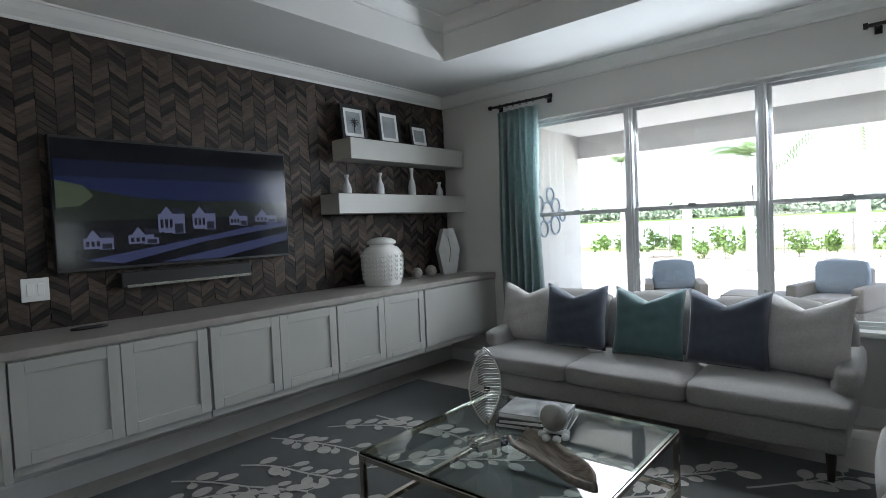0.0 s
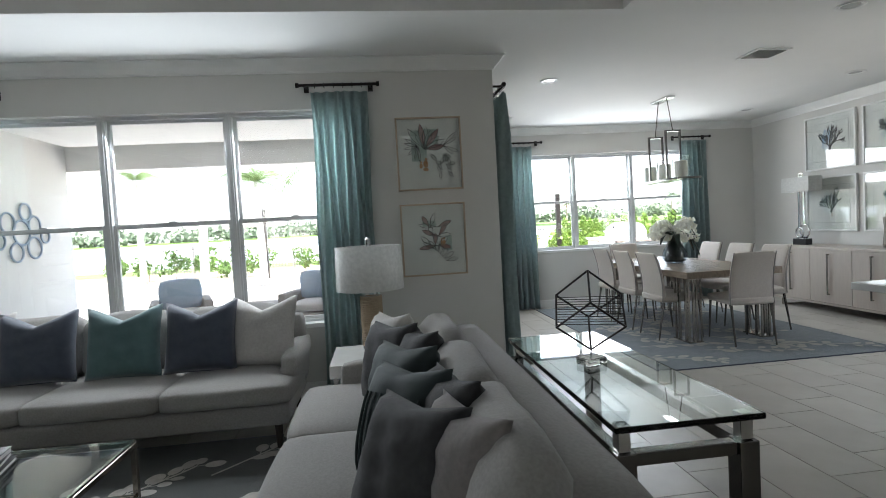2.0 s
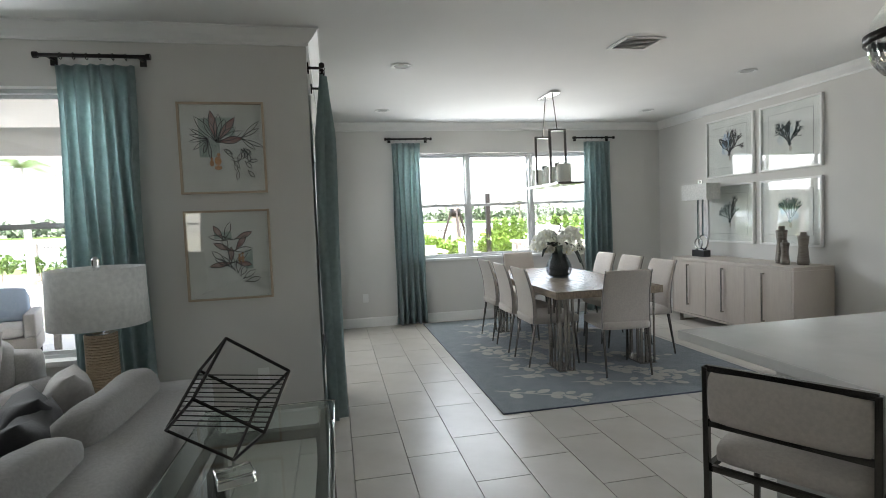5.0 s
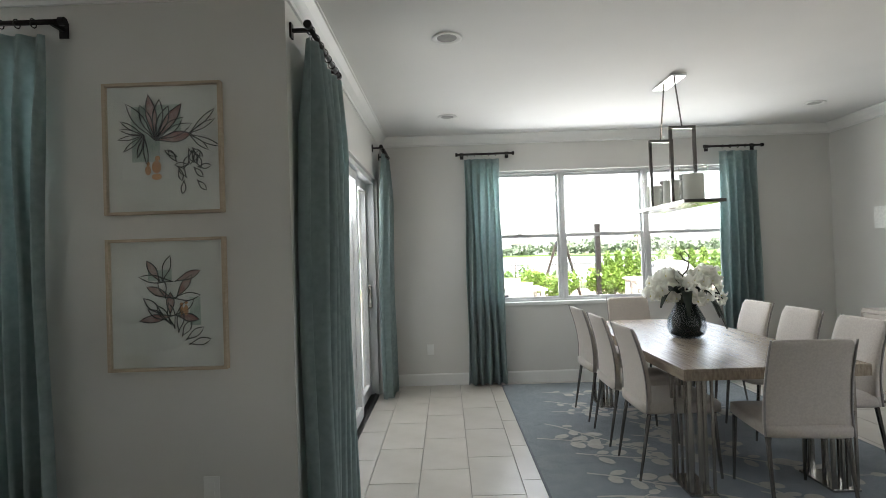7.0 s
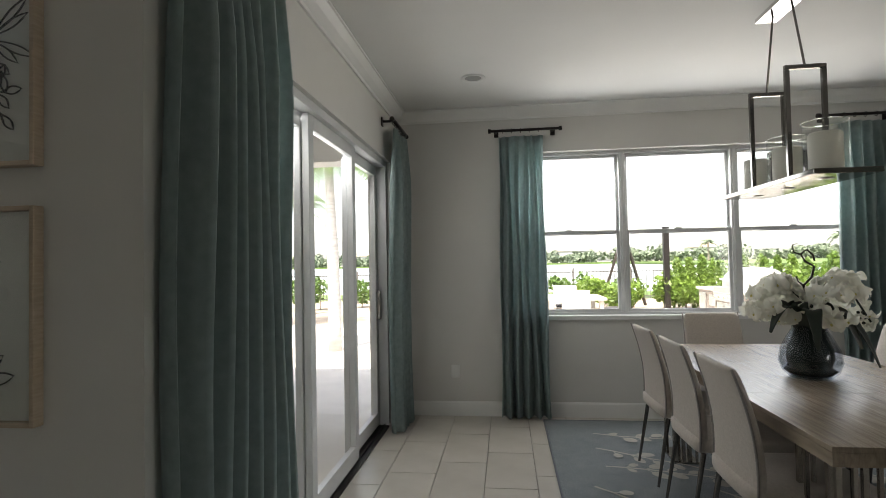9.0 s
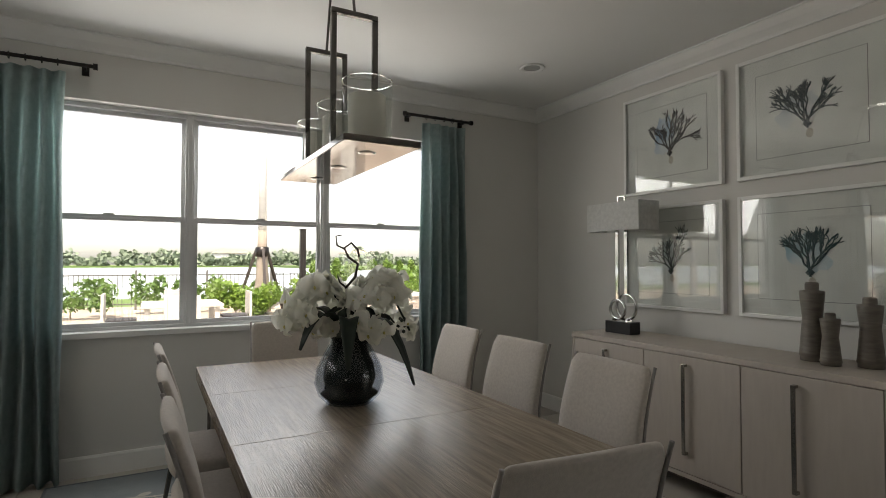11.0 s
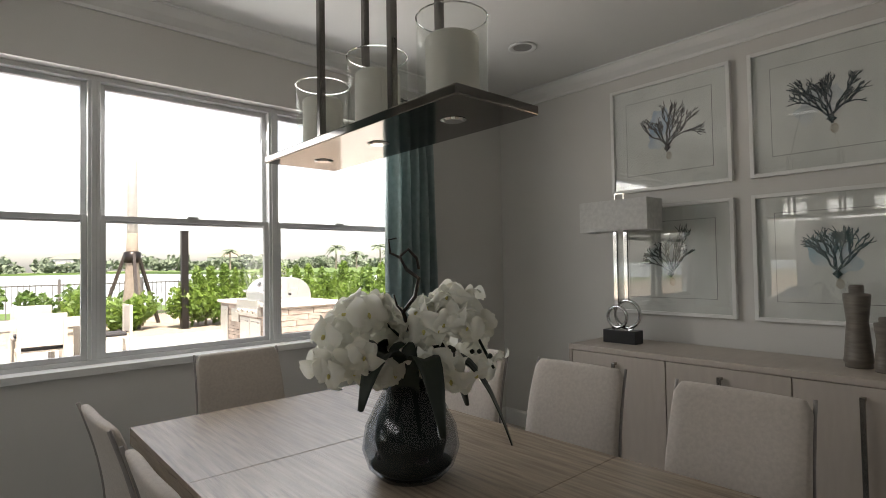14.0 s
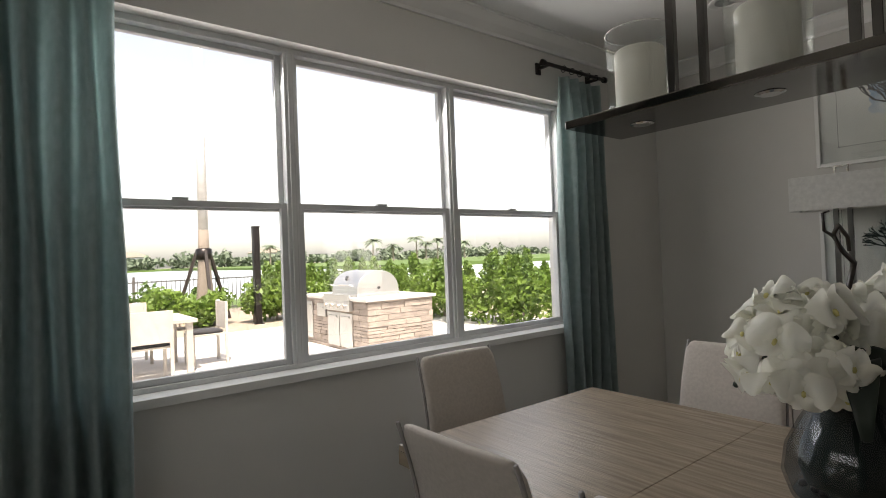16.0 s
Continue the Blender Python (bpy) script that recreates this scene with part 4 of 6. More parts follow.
cu = thing("wire_cube_sculpture", "dark wire cube sculpture balanced on its corner on an acrylic block", "sculpture", pose(1.43, 1.88, 0.7495, 0, 0, 20))
part("base", boxes((-0.05, -0.04, 0, 0.05, 0.04, 0.03)), ACRYLIC, cu, "clear acrylic block", bevel=0.003)
part("pin", tube([(0, 0, 0.03), (0, 0, 0.062)], 0.004), CHROME, cu)
A = 0.195
rotm = Matrix.Translation((0, 0, 0.06)) @ Matrix.Rotation(radians(20), 4, 'Z') @ Matrix.Rotation(math.atan(math.sqrt(2)), 4, 'X') @ Matrix.Rotation(radians(45), 4, 'Z')
P = lambda a, b, c: rotm @ Vector((a * A, b * A, c * A))
bm = bmesh.new()
for a in (0, 1):
    for b in (0, 1):
        for p, q in ((P(0, a, b), P(1, a, b)), (P(a, 0, b), P(a, 1, b)), (P(a, b, 0), P(a, b, 1))):
            add_tube(bm, [p, q], 0.0045, 6)
part("cube_frame", bm, BRONZE, cu)
for k in range(1, 13):
    part("inner_wire", tube([P(k / 13, 0, 1), P(k / 13, 1, 0)], 0.0018, 5), BRONZE, cu)

isl = thing("kitchen_island", "white kitchen island with a pale quartz overhanging top", "kitchen island", pose(0, 0, 0))
part("base", boxes((3.6, -0.8, 0, 4.54, 2.33, 0.889)), CAB, isl, bevel=0.004)
part("countertop", boxes((3.165, -0.9, 0.89, 4.66, 2.395, 0.93)), QUARTZ, isl, "polished white quartz top", bevel=0.005)
for i in range(4):
    y = -0.78 + 0.765 * i
    part("side_panel", boxes((3.588, y, 0.09, 3.5995, y + 0.74, 0.85)), CAB, isl, bevel=0.003)
part("end_panel", boxes((3.68, 2.3305, 0.09, 4.48, 2.342, 0.85)), CAB, isl, bevel=0.003)


def bar_stool(m):
    s = thing("bar_stool", "dark chrome counter stool with pale upholstered seat and back", "bar stool", m, "bar stools")
    w, d, t = 0.445, 0.46, 0.018
    for x in (0, w):
        part("back_leg", bar((x, 0, 0.01), (x, -0.02, 0.935), t, 0.025), GUN, s, bevel=0.002)
        part("front_leg", bar((x, d, 0.01), (x, d, 0.60), t, 0.025), GUN, s, bevel=0.002)
        part("seat_rail", bar((x, 0.0, 0.59), (x, d, 0.59), t, 0.02), GUN, s)
    part("top_rail", bar((0, -0.02, 0.93), (w, -0.02, 0.93), t, 0.02), GUN, s)
    part("lower_back_rail", bar((0, -0.015, 0.745), (w, -0.015, 0.745), t, 0.018), GUN, s)
    part("rear_seat_rail", bar((0.01, 0.0, 0.59), (w - 0.01, 0.0, 0.59), t, 0.02), GUN, s)
    part("front_seat_rail", bar((0.01, d, 0.59), (w - 0.01, d, 0.59), t, 0.02), GUN, s)
    part("foot_rail", bar((0.01, d, 0.22), (w - 0.01, d, 0.22), t, 0.02), GUN, s)
    part("floor_cross", bar((0, 0, 0.012), (w, d, 0.012), 0.022, 0.022), GUN, s)
    part("floor_cross", bar((w, 0, 0.012), (0, d, 0.012), 0.022, 0.022), GUN, s)
    part("seat", soft_box(0.01, 0.01, 0.60, w - 0.01, d + 0.01, 0.675, 0.025, 0.012), CHAIRF, s, "pale upholstered seat", smooth=True)
    part("back_pad", soft_box(0.012, -0.04, 0.755, w - 0.012, 0.005, 0.92, 0.015, 0.006), CHAIRF, s, "pale upholstered back", smooth=True)
    return s


stool = bar_stool(pose(2.915, 1.885, 0, 0, 0, -59.4))
for k in (1, 2):
    copy_thing(stool, pose(2.915 + 0.068 * k, 1.885 - 0.826 * k, 0, 0, 0, -59.4 - 3 * k))

ij = thing("ginger_jar", "tall white lidded ceramic jar on the island", "jar", pose(4.15, 2.06, 0.931))
part("body", lathe([(0, 0), (0.085, 0), (0.088, 0.012), (0.05, 0.035), (0.06, 0.06), (0.092, 0.13), (0.108, 0.26), (0.106, 0.33), (0.085, 0.375), (0.065, 0.385), (0, 0.385)], 32), WHITE, ij, smooth=True)
part("lid", lathe([(0, 0.386), (0.078, 0.386), (0.08, 0.396), (0.055, 0.425), (0.014, 0.45), (0.01, 0.462), (0.018, 0.475), (0.01, 0.492), (0, 0.494)], 32), WHITE, ij, smooth=True)
hv = thing("textured_vase", "white geometric textured vase on the island", "vase", pose(4.05, 1.70, 0.931))
bm = lathe([(0, 0), (0.075, 0), (0.1, 0.05), (0.085, 0.1), (0.112, 0.15), (0.095, 0.2), (0.115, 0.24), (0.105, 0.285), (0.095, 0.285), (0.09, 0.2), (0, 0.15)], 10)
part("body", bm, MATTEWHITE, hv)

# pendant over the island
pd = thing("pendant_light", "ribbed glass globe pendant with a dark metal band", "pendant light", pose(3.85, 1.92, 0))
R, zc = 0.168, 2.05
part("canopy", lathe([(0, 2.779), (0.065, 2.779), (0.065, 2.76), (0.02, 2.74), (0, 2.74)], 24), BRONZE, pd)
part("stem", tube([(0, 0, 2.74), (0, 0, 2.51)], 0.007), BRONZE, pd)
part("hub", lathe([(0, 2.465), (0.018, 2.465), (0.026, 2.477), (0.018, 2.488), (0.027, 2.5), (0.016, 2.515), (0, 2.515)], 20), BRONZE, pd)
for k in range(4):
    a = math.pi / 4 + k * math.pi / 2
    part("arm", tube([(0.018 * math.cos(a), 0.018 * math.sin(a), 2.47), (0.055 * math.cos(a), 0.055 * math.sin(a), 2.25)], 0.0045), BRONZE, pd)
part("yoke", tube([(R * 1.02 * math.cos(t), 0, zc + 0.01 + R * 1.02 * math.sin(t)) for t in [math.pi * k / 20 for k in range(21)]], 0.006), BRONZE, pd)
part("band", lathe([(R + 0.002, zc - 0.018), (R + 0.016, zc - 0.014), (R + 0.016, zc + 0.014), (R + 0.002, zc + 0.018), (R + 0.002, zc - 0.018)], 40), BRONZE, pd, "dark metal band", smooth="auto")
bm = bmesh.new()
n = 72
rings = []
for t in range(13):
    th = math.pi / 2 * t / 12
    rings.append([bm.verts.new(((R * math.cos(th) + (0.004 if k % 2 else 0) * math.cos(th)) * math.cos(2 * math.pi * k / n), (R * math.cos(th) + (0.004 if k % 2 else 0) * math.cos(th)) * math.sin(2 * math.pi * k / n), zc - 0.01 - R * 0.98 * math.sin(th))) for k in range(n)])
for a, b in zip(rings, rings[1:]):
    for k in range(n):
        bm.faces.new((a[k], a[(k + 1) % n], b[(k + 1) % n], b[k]))
part("ribbed_bowl", bm, pane_mat("ribbed_glass", (0.8, 0.8, 0.79), 0.4), pd, "ribbed clear glass bowl")
part("upper_globe", lathe([(R * math.cos(t * math.pi / 24), zc + 0.01 + R * math.sin(t * math.pi / 24)) for t in range(12)], 40), CLEARGLASS, pd, smooth=True)
part("cap", lathe([(0, 2.258), (0.055, 2.254), (0.061, 2.246), (0.055, 2.238), (0.03, 2.23), (0, 2.22)], 20), BRONZE, pd)
part("drop", lathe([(0, zc - R - 0.001), (0.018, zc - R - 0.005), (0.02, zc - R - 0.011), (0.008, zc - R - 0.017), (0.006, zc - R - 0.025), (0, zc - R - 0.029)], 12), BRONZE, pd)

# ---------------------------------------------------------------- dining table and chairs
dt = thing("dining_table", "rectangular oak dining table on clustered chrome bar legs", "dining table", pose(0, 0, 0.015))
tx0, tx1, ty0, ty1 = 3.635, 4.692, 4.765, 6.967
w3 = (ty1 - ty0) / 3
top = part("tabletop", boxes((tx0 + 0.004, ty0 + 0.004, 0.675, tx1 - 0.004, ty1 - 0.004, 0.722)), TABLEWOOD, dt, "brown oak top with open grain")
for i in range(3):
    part("plank", boxes((tx0, ty0 + w3 * i + 0.0008, 0.7225, tx1, ty0 + w3 * (i + 1) - 0.0008, 0.742)), TABLEWOOD, top, bevel=0.0015)
part("apron", boxes((tx0, ty0, 0.676, tx1, ty0 + 0.0035, 0.7215), (tx0, ty1 - 0.0035, 0.676, tx1, ty1, 0.7215), (tx0, ty0 + 0.004, 0.676, tx0 + 0.0035, ty1 - 0.004, 0.7215), (tx1 - 0.0035, ty0 + 0.004, 0.676, tx1, ty1 - 0.004, 0.7215)), TABLEWOOD, top)
for x in (tx0 + 0.04, tx1 - 0.2):
    for y in (ty0 + 0.06, ty1 - 0.36):
        leg = part("leg", boxes((x, y, 0.0, x + 0.16, y + 0.3, 0.012)), STEEL, dt, "chrome bar cluster leg")
        part("cap_plate", boxes((x, y, 0.662, x + 0.16, y + 0.3, 0.674)), STEEL, leg)
        for (dx, dy, s) in ((0.008, 0.01, 0.018), (0.06, 0.005, 0.014), (0.1, 0.02, 0.018), (0.14, 0.005, 0.014), (0.03, 0.1, 0.018), (0.125, 0.12, 0.018), (0.008, 0.2, 0.014), (0.08, 0.19, 0.018), (0.13, 0.26, 0.018), (0.02, 0.275, 0.018), (0.075, 0.28, 0.014)):
            part("bar", boxes((x + dx, y + dy, 0.0125, x + dx + s, y + dy + s, 0.6615)), STEEL, leg)


def dining_chair(m):
    c = thing("dining_chair", "high-backed dining chair in pale linen with slim dark metal legs", "dining chair", m, "chairs round the table")
    w = 0.44
    part("seat", soft_box(-w / 2, -0.24, 0.40, w / 2, 0.25, 0.485, 0.03, 0.012), CHAIRF, c, smooth=True)
    bm = bmesh.new()
    nz, nx = 14, 8
    prof = []
    for j in range(nz + 1):
        v = j / nz
        prof.append((-0.235 - 0.075 * v ** 1.6 + 0.02 * math.sin(v * 3.1), 0.415 + 0.52 * v))
    fr, bk = [], []
    for j, (y, z) in enumerate(prof):
        v = j / nz
        ww = w / 2 - 0.012 * v - (0.02 * max(0, (v - 0.93) / 0.07) ** 2)
        th = 0.055 - 0.02 * v
        zz = z
        rf, rb = [], []
        for i in range(nx + 1):
            u = 2 * i / nx - 1
            rf.append(bm.verts.new((u * ww, y + th * (1 - 0.3 * abs(u) ** 4) + 0.012 * u * u, zz)))
            rb.append(bm.verts.new((u * ww, y + 0.012 * u * u, zz)))
        fr.append(rf)
        bk.append(rb)
    for j in range(nz):
        for i in range(nx):
            bm.faces.new((fr[j][i], fr[j + 1][i], fr[j + 1][i + 1], fr[j][i + 1]))
            bm.faces.new((bk[j][i], bk[j][i + 1], bk[j + 1][i + 1], bk[j + 1][i]))
        for i in (0, nx):
            bm.faces.new((fr[j][i], bk[j][i], bk[j + 1][i], fr[j + 1][i]))
    for i in range(nx):
        bm.faces.new((fr[-1][i], bk[-1][i], bk[-1][i + 1], fr[-1][i + 1]))
        bm.faces.new((fr[0][i], fr[0][i + 1], bk[0][i + 1], bk[0][i]))
    part("backrest", bm, CHAIRF, c, smooth=True, bevel=0.012)
    for sx in (-1, 1):
        part("welt", tube([(sx * (w / 2 - 0.012 * j / nz), prof[j][0] + 0.012, prof[j][1]) for j in range(0, nz + 1)], 0.006, 6), CHAIRB, c, "dark piped edge", smooth=True)
    for sx in (-1, 1):
        part("rear_leg", tube([(sx * 0.2, -0.2, 0.405), (sx * 0.205, -0.27, 0.0)], 0.014, 8, r2=0.008), GUN, c, "slim dark metal leg")
        part("front_leg", tube([(sx * 0.2, 0.2, 0.405), (sx * 0.205, 0.235, 0.0)], 0.014, 8, r2=0.008), GUN, c, "slim dark metal leg")
    return c


ch = dining_chair(pose(3.74, 5.26, 0.015, 0, 0, -90))
for x, y, a in ((3.735, 5.85, -90), (3.73, 6.44, -88), (4.79, 6.5, 90), (4.775, 5.88, 91), (4.745, 5.26, 89), (4.19, 7.04, 180), (4.22, 4.79, -6)):
    copy_thing(ch, pose(x, y, 0.015, 0, 0, a))

# orchids in a glass vase
TZ = 0.758
ov = thing("orchid_arrangement", "white orchids in a round smoked glass vase on the dining table", "flower arrangement", pose(4.14, 5.84, TZ) @ Matrix.Scale(1.1, 4))
part("vase", lathe([(0, 0.0), (0.085, 0.0), (0.115, 0.03), (0.13, 0.075), (0.122, 0.13), (0.095, 0.185), (0.072, 0.225), (0.068, 0.245), (0.063, 0.245), (0.067, 0.222), (0.09, 0.182), (0.116, 0.13), (0.124, 0.078), (0.11, 0.035), (0.08, 0.006), (0, 0.006)], 36), pane_mat("smoke_vase", (0.72, 0.74, 0.76), 0.035), ov, "smoked glass vase", smooth=True)
DLEAF = mat("dark_orchid_leaf", (0.014, 0.022, 0.014), 0.5, color2=(0.01, 0.02, 0.012), scale=10)
STONE = mat("black_pebbles", (0.015, 0.015, 0.015), 0.3, scale=30)
rnd = random.Random(4)
bm = bmesh.new()
for k in range(52):
    a, r = rnd.uniform(0, 6.28), rnd.uniform(0, 0.09)
    m = Matrix.Translation((r * math.cos(a), r * math.sin(a), 0.02 + rnd.uniform(0, 0.045))) @ Matrix.Diagonal((1, rnd.uniform(0.7, 1.1), 0.6, 1))
    bmesh.ops.create_icosphere(bm, subdivisions=1, radius=rnd.uniform(0.012, 0.022), matrix=m)
part("pebbles", bm, STONE, ov, "black pebbles", smooth=True)


def leaf_blade(L, W, droop, lift):
    bm = bmesh.new()
    g = []
    for i in range(11):
        u = i / 10
        w = W * math.sin(math.pi * min(0.97, 0.12 + 0.86 * u)) ** 0.7
        x = L * u
        z = lift * math.sin(u * 2.2) * L - droop * u * u * L
        g.append([bm.verts.new((x, w * v / 2, z + 0.18 * w * abs(v))) for v in (-1, -0.5, 0, 0.5, 1)])
    for a, b in zip(g, g[1:]):
        for k in range(4):
            bm.faces.new((a[k], b[k], b[k + 1], a[k + 1]))
    return bm


for k, (a, L, W, dr, lf2, z) in enumerate(((10, 0.26, 0.075, 0.9, 0.75, 0.2), (75, 0.22, 0.07, 0.7, 0.9, 0.2), (140, 0.2, 0.07, 0.4, 1.0, 0.18), (200, 0.22, 0.075, 0.6, 0.9, 0.19), (250, 0.24, 0.07, 0.8, 0.8, 0.2), (310, 0.27, 0.08, 1.0, 0.7, 0.2), (40, 0.16, 0.08, 0.0, 1.2, 0.13), (170, 0.16, 0.08, 0.0, 1.2, 0.13), (280, 0.16, 0.08, 0.0, 1.2, 0.13))):
    o = part("leaf", leaf_blade(L, W, dr, lf2), DLEAF, ov, "dark strap leaf", smooth=True)
    o.matrix_basis = pose(0, 0, z, 0, 0 if k < 6 else -50, a)
    md = o.modifiers.new("thick", 'SOLIDIFY')
    md.thickness = 0.003
part("root_ball", lathe([(0, 0.012), (0.085, 0.014), (0.11, 0.035), (0.085, 0.05), (0.098, 0.09), (0.092, 0.14), (0.07, 0.19), (0.058, 0.24), (0, 0.27)], 13), DLEAF, ov, "dark stems in the vase", smooth=True)
PETAL = mat("white_petal", (0.9, 0.9, 0.84), 0.5, color2=(0.88, 0.87, 0.78), scale=14, translucent=0.4)
HEART = mat("orchid_heart", (0.75, 0.7, 0.3), 0.6, color2=(0.6, 0.5, 0.18), scale=30)
bm = bmesh.new()
for k in range(5):
    a = math.pi / 2 + k * 2 * math.pi / 5
    wide = 0.042 if k in (1, 4) else 0.022
    Lp = 0.058 if k in (1, 4) else 0.054
    g = []
    for i in range(8):
        u = i / 7
        w = wide * math.sin(math.pi * (0.06 + 0.87 * u)) ** 0.75
        g.append([bm.verts.new((math.cos(a) * Lp * u - math.sin(a) * w * v, math.sin(a) * Lp * u + math.cos(a) * w * v,
                                0.016 * math.sin(u * 2.6) - 0.02 * u * u * u + 0.007 * v * v * u + 0.004 * math.sin(5 * v + 7 * u + k) * u + (0.004 if k in (1, 4) else 0))) for v in (-1, -0.5, 0, 0.5, 1)])
    for p, q in zip(g, g[1:]):
        for j in range(4):
            bm.faces.new((p[j], q[j], q[j + 1], p[j + 1]))
fl = part("flower", bm, PETAL, ov, "white orchid bloom", smooth=True)
hbm = bmesh.new()
bmesh.ops.create_icosphere(hbm, subdivisions=1, radius=0.007, matrix=Matrix.Translation((0, -0.006, 0.012)) @ Matrix.Diagonal((0.7, 1.3, 0.9, 1)))
heart = part("heart", hbm, HEART, fl, "yellow heart", smooth=True)
first = True
for side, ca in ((1, -0.6), (-1, math.pi - 0.5)):
    for k in range(46):
        th, ph = rnd.uniform(0, 2 * math.pi), rnd.uniform(-0.6, 1.4)
        nrm = Vector((math.cos(th) * math.cos(ph), math.sin(th) * math.cos(ph), math.sin(ph)))
        rr = rnd.uniform(0.6, 1.05)
        px, py = 0.125 * math.cos(ca) + 0.135 * rr * nrm.x, 0.125 * math.sin(ca) + 0.125 * rr * nrm.y
        pz = 0.335 + 0.13 * rr * nrm.z - 0.25 * max(0, math.hypot(px, py) - 0.2)
        d = nrm + Vector((rnd.uniform(-0.8, 0.8), rnd.uniform(-0.8, 0.8), rnd.uniform(-0.55, 0.2)))
        q = d.to_track_quat('Z', 'Y').to_matrix().to_4x4()
        m = Matrix.Translation((px, py, pz)) @ q @ pose(0, 0, 0, 0, 0, rnd.uniform(-30, 30)) @ Matrix.Diagonal((rnd.uniform(0.72, 1.0),) * 3 + (1,))
        if first:
            fl.matrix_basis = m
            first = False
        else:
            f2 = fl.copy()
            scene.collection.objects.link(f2)
            f2.parent = ov
            f2.matrix_basis = m
            h2 = heart.copy()
            scene.collection.objects.link(h2)
            h2.parent = f2
    part("flower_stem", tube([(0, 0, 0.2), (0.02 * math.cos(ca), 0.02 * math.sin(ca), 0.36), (0.09 * math.cos(ca), 0.09 * math.sin(ca), 0.43), (0.17 * math.cos(ca), 0.17 * math.sin(ca), 0.39), (0.23 * math.cos(ca), 0.23 * math.sin(ca), 0.27)], 0.004, 6), DLEAF, ov)
    for k in range(6):
        bm = bmesh.new()
        a = ca + rnd.uniform(-0.5, 0.5)
        bmesh.ops.create_icosphere(bm, subdivisions=1, radius=0.008, matrix=Matrix.Translation((rnd.uniform(0.19, 0.22) * math.cos(a), rnd.uniform(0.19, 0.22) * math.sin(a), rnd.uniform(0.26, 0.32))))
        part("bud", bm, DLEAF, ov, "dark bud", smooth=True)
TWIG = [(0, 0, 0.2), (0.01, 0.0, 0.36), (-0.012, 0.01, 0.43), (0.02, 0.0, 0.47), (0.028, -0.01, 0.52), (-0.006, 0.0, 0.545), (-0.02, 0.012, 0.58), (0.008, 0.01, 0.6), (0.03, 0.0, 0.575), (0.036, 0.0, 0.545)]
part("curly_twig", tube(TWIG, 0.007, 6, r2=0.004), DARKWOOD, ov, "dark curled twig", smooth=True)
part("curly_twig", tube([(-0.02, 0.012, 0.578), (-0.045, 0.02, 0.59), (-0.05, 0.02, 0.625), (-0.028, 0.015, 0.63)], 0.004, 6, r2=0.002), DARKWOOD, ov, smooth=True)
part("curly_twig", tube([(-0.012, 0.01, 0.43), (-0.04, 0.0, 0.45), (-0.05, 0.0, 0.48)], 0.004, 6, r2=0.002), DARKWOOD, ov, smooth=True)

# chandelier
cl = thing("linear_chandelier", "metal tray chandelier with three glass candle cylinders over the table", "chandelier", pose(4.131, 5.973, 0))
part("canopy", boxes((-0.06, -0.185, H - 0.026, 0.06, 0.185, H - 0.001)), CHROME, cl, "bright ceiling plate", bevel=0.003)
part("tray", boxes((-0.148, -0.52, 1.757, 0.148, 0.52, 1.782)), TRAYM, cl, "long flat polished metal tray", bevel=0.003)
for y, zt in ((-0.2, 2.345), (0.2, 2.325)):
    part("yoke", boxes((-0.1, y - 0.011, 1.7825, -0.078, y + 0.011, zt), (0.078, y - 0.011, 1.7825, 0.1, y + 0.011, zt), (-0.1, y - 0.011, zt + 0.0005, 0.1, y + 0.011, zt + 0.022)), GUN, cl, "dark square-bar yoke", bevel=0.002)
    part("rod", tube([(0, y, zt + 0.022), (0, y * 0.5, H - 0.026)], 0.006), GUN, cl)
for y in (-0.35, 0.0, 0.35):
    part("candle", lathe([(0, 1.784), (0.07, 1.784), (0.072, 1.8), (0.072, 1.97), (0.066, 1.978), (0.02, 1.972), (0, 1.97)], 28, 0, y), CANDLE, cl, "white pillar candle", smooth="auto")
    part("wick", tube([(0, y, 1.97), (0.002, y, 1.985)], 0.002, 5), BLACK, cl)
    part("glass_cylinder", lathe([(0.095, 1.7835), (0.098, 2.03), (0.0945, 2.03), (0.092, 1.7835), (0.095, 1.7835)], 32, 0, y), CLEARGLASS, cl, "clear glass cylinder", smooth="auto")
    part("rim", tube([(0.0962 * math.cos(a), y + 0.0962 * math.sin(a), 2.031) for a in [2 * math.pi * k / 32 for k in range(32)]], 0.0022, 5, True), ACRYLIC, cl)
    part("downlight", lathe([(0, 1.752), (0.025, 1.752), (0.035, 1.756), (0.0, 1.7565)], 20, 0, y), CHROME, cl, "small round downlight")

# ---------------------------------------------------------------- sideboard wall
sbd = thing("sideboard", "bleached oak sideboard with three doors and long metal pulls", "sideboard", pose(0, 0, 0))
bx0, bx1, by0, by1 = 6.134, 6.6, 4.758, 6.673
part("body", boxes((bx0, by0 + 0.022, 0.13, bx1, by1 - 0.022, 0.80)), SIDEWOOD, sbd)
part("top", boxes((bx0 - 0.02, by0, 0.801, bx1, by1, 0.835)), SIDEWOOD, sbd, bevel=0.003)
for y in (by0, by1 - 0.021):
    part("side", boxes((bx0 - 0.02, y, 0.105, bx1, y + 0.021, 0.80)), SIDEWOOD, sbd, bevel=0.002)
part("bottom", boxes((bx0 - 0.02, by0 + 0.0215, 0.105, bx1, by1 - 0.0215, 0.1295)), SIDEWOOD, sbd)
dw = (by1 - by0 - 0.046) / 3
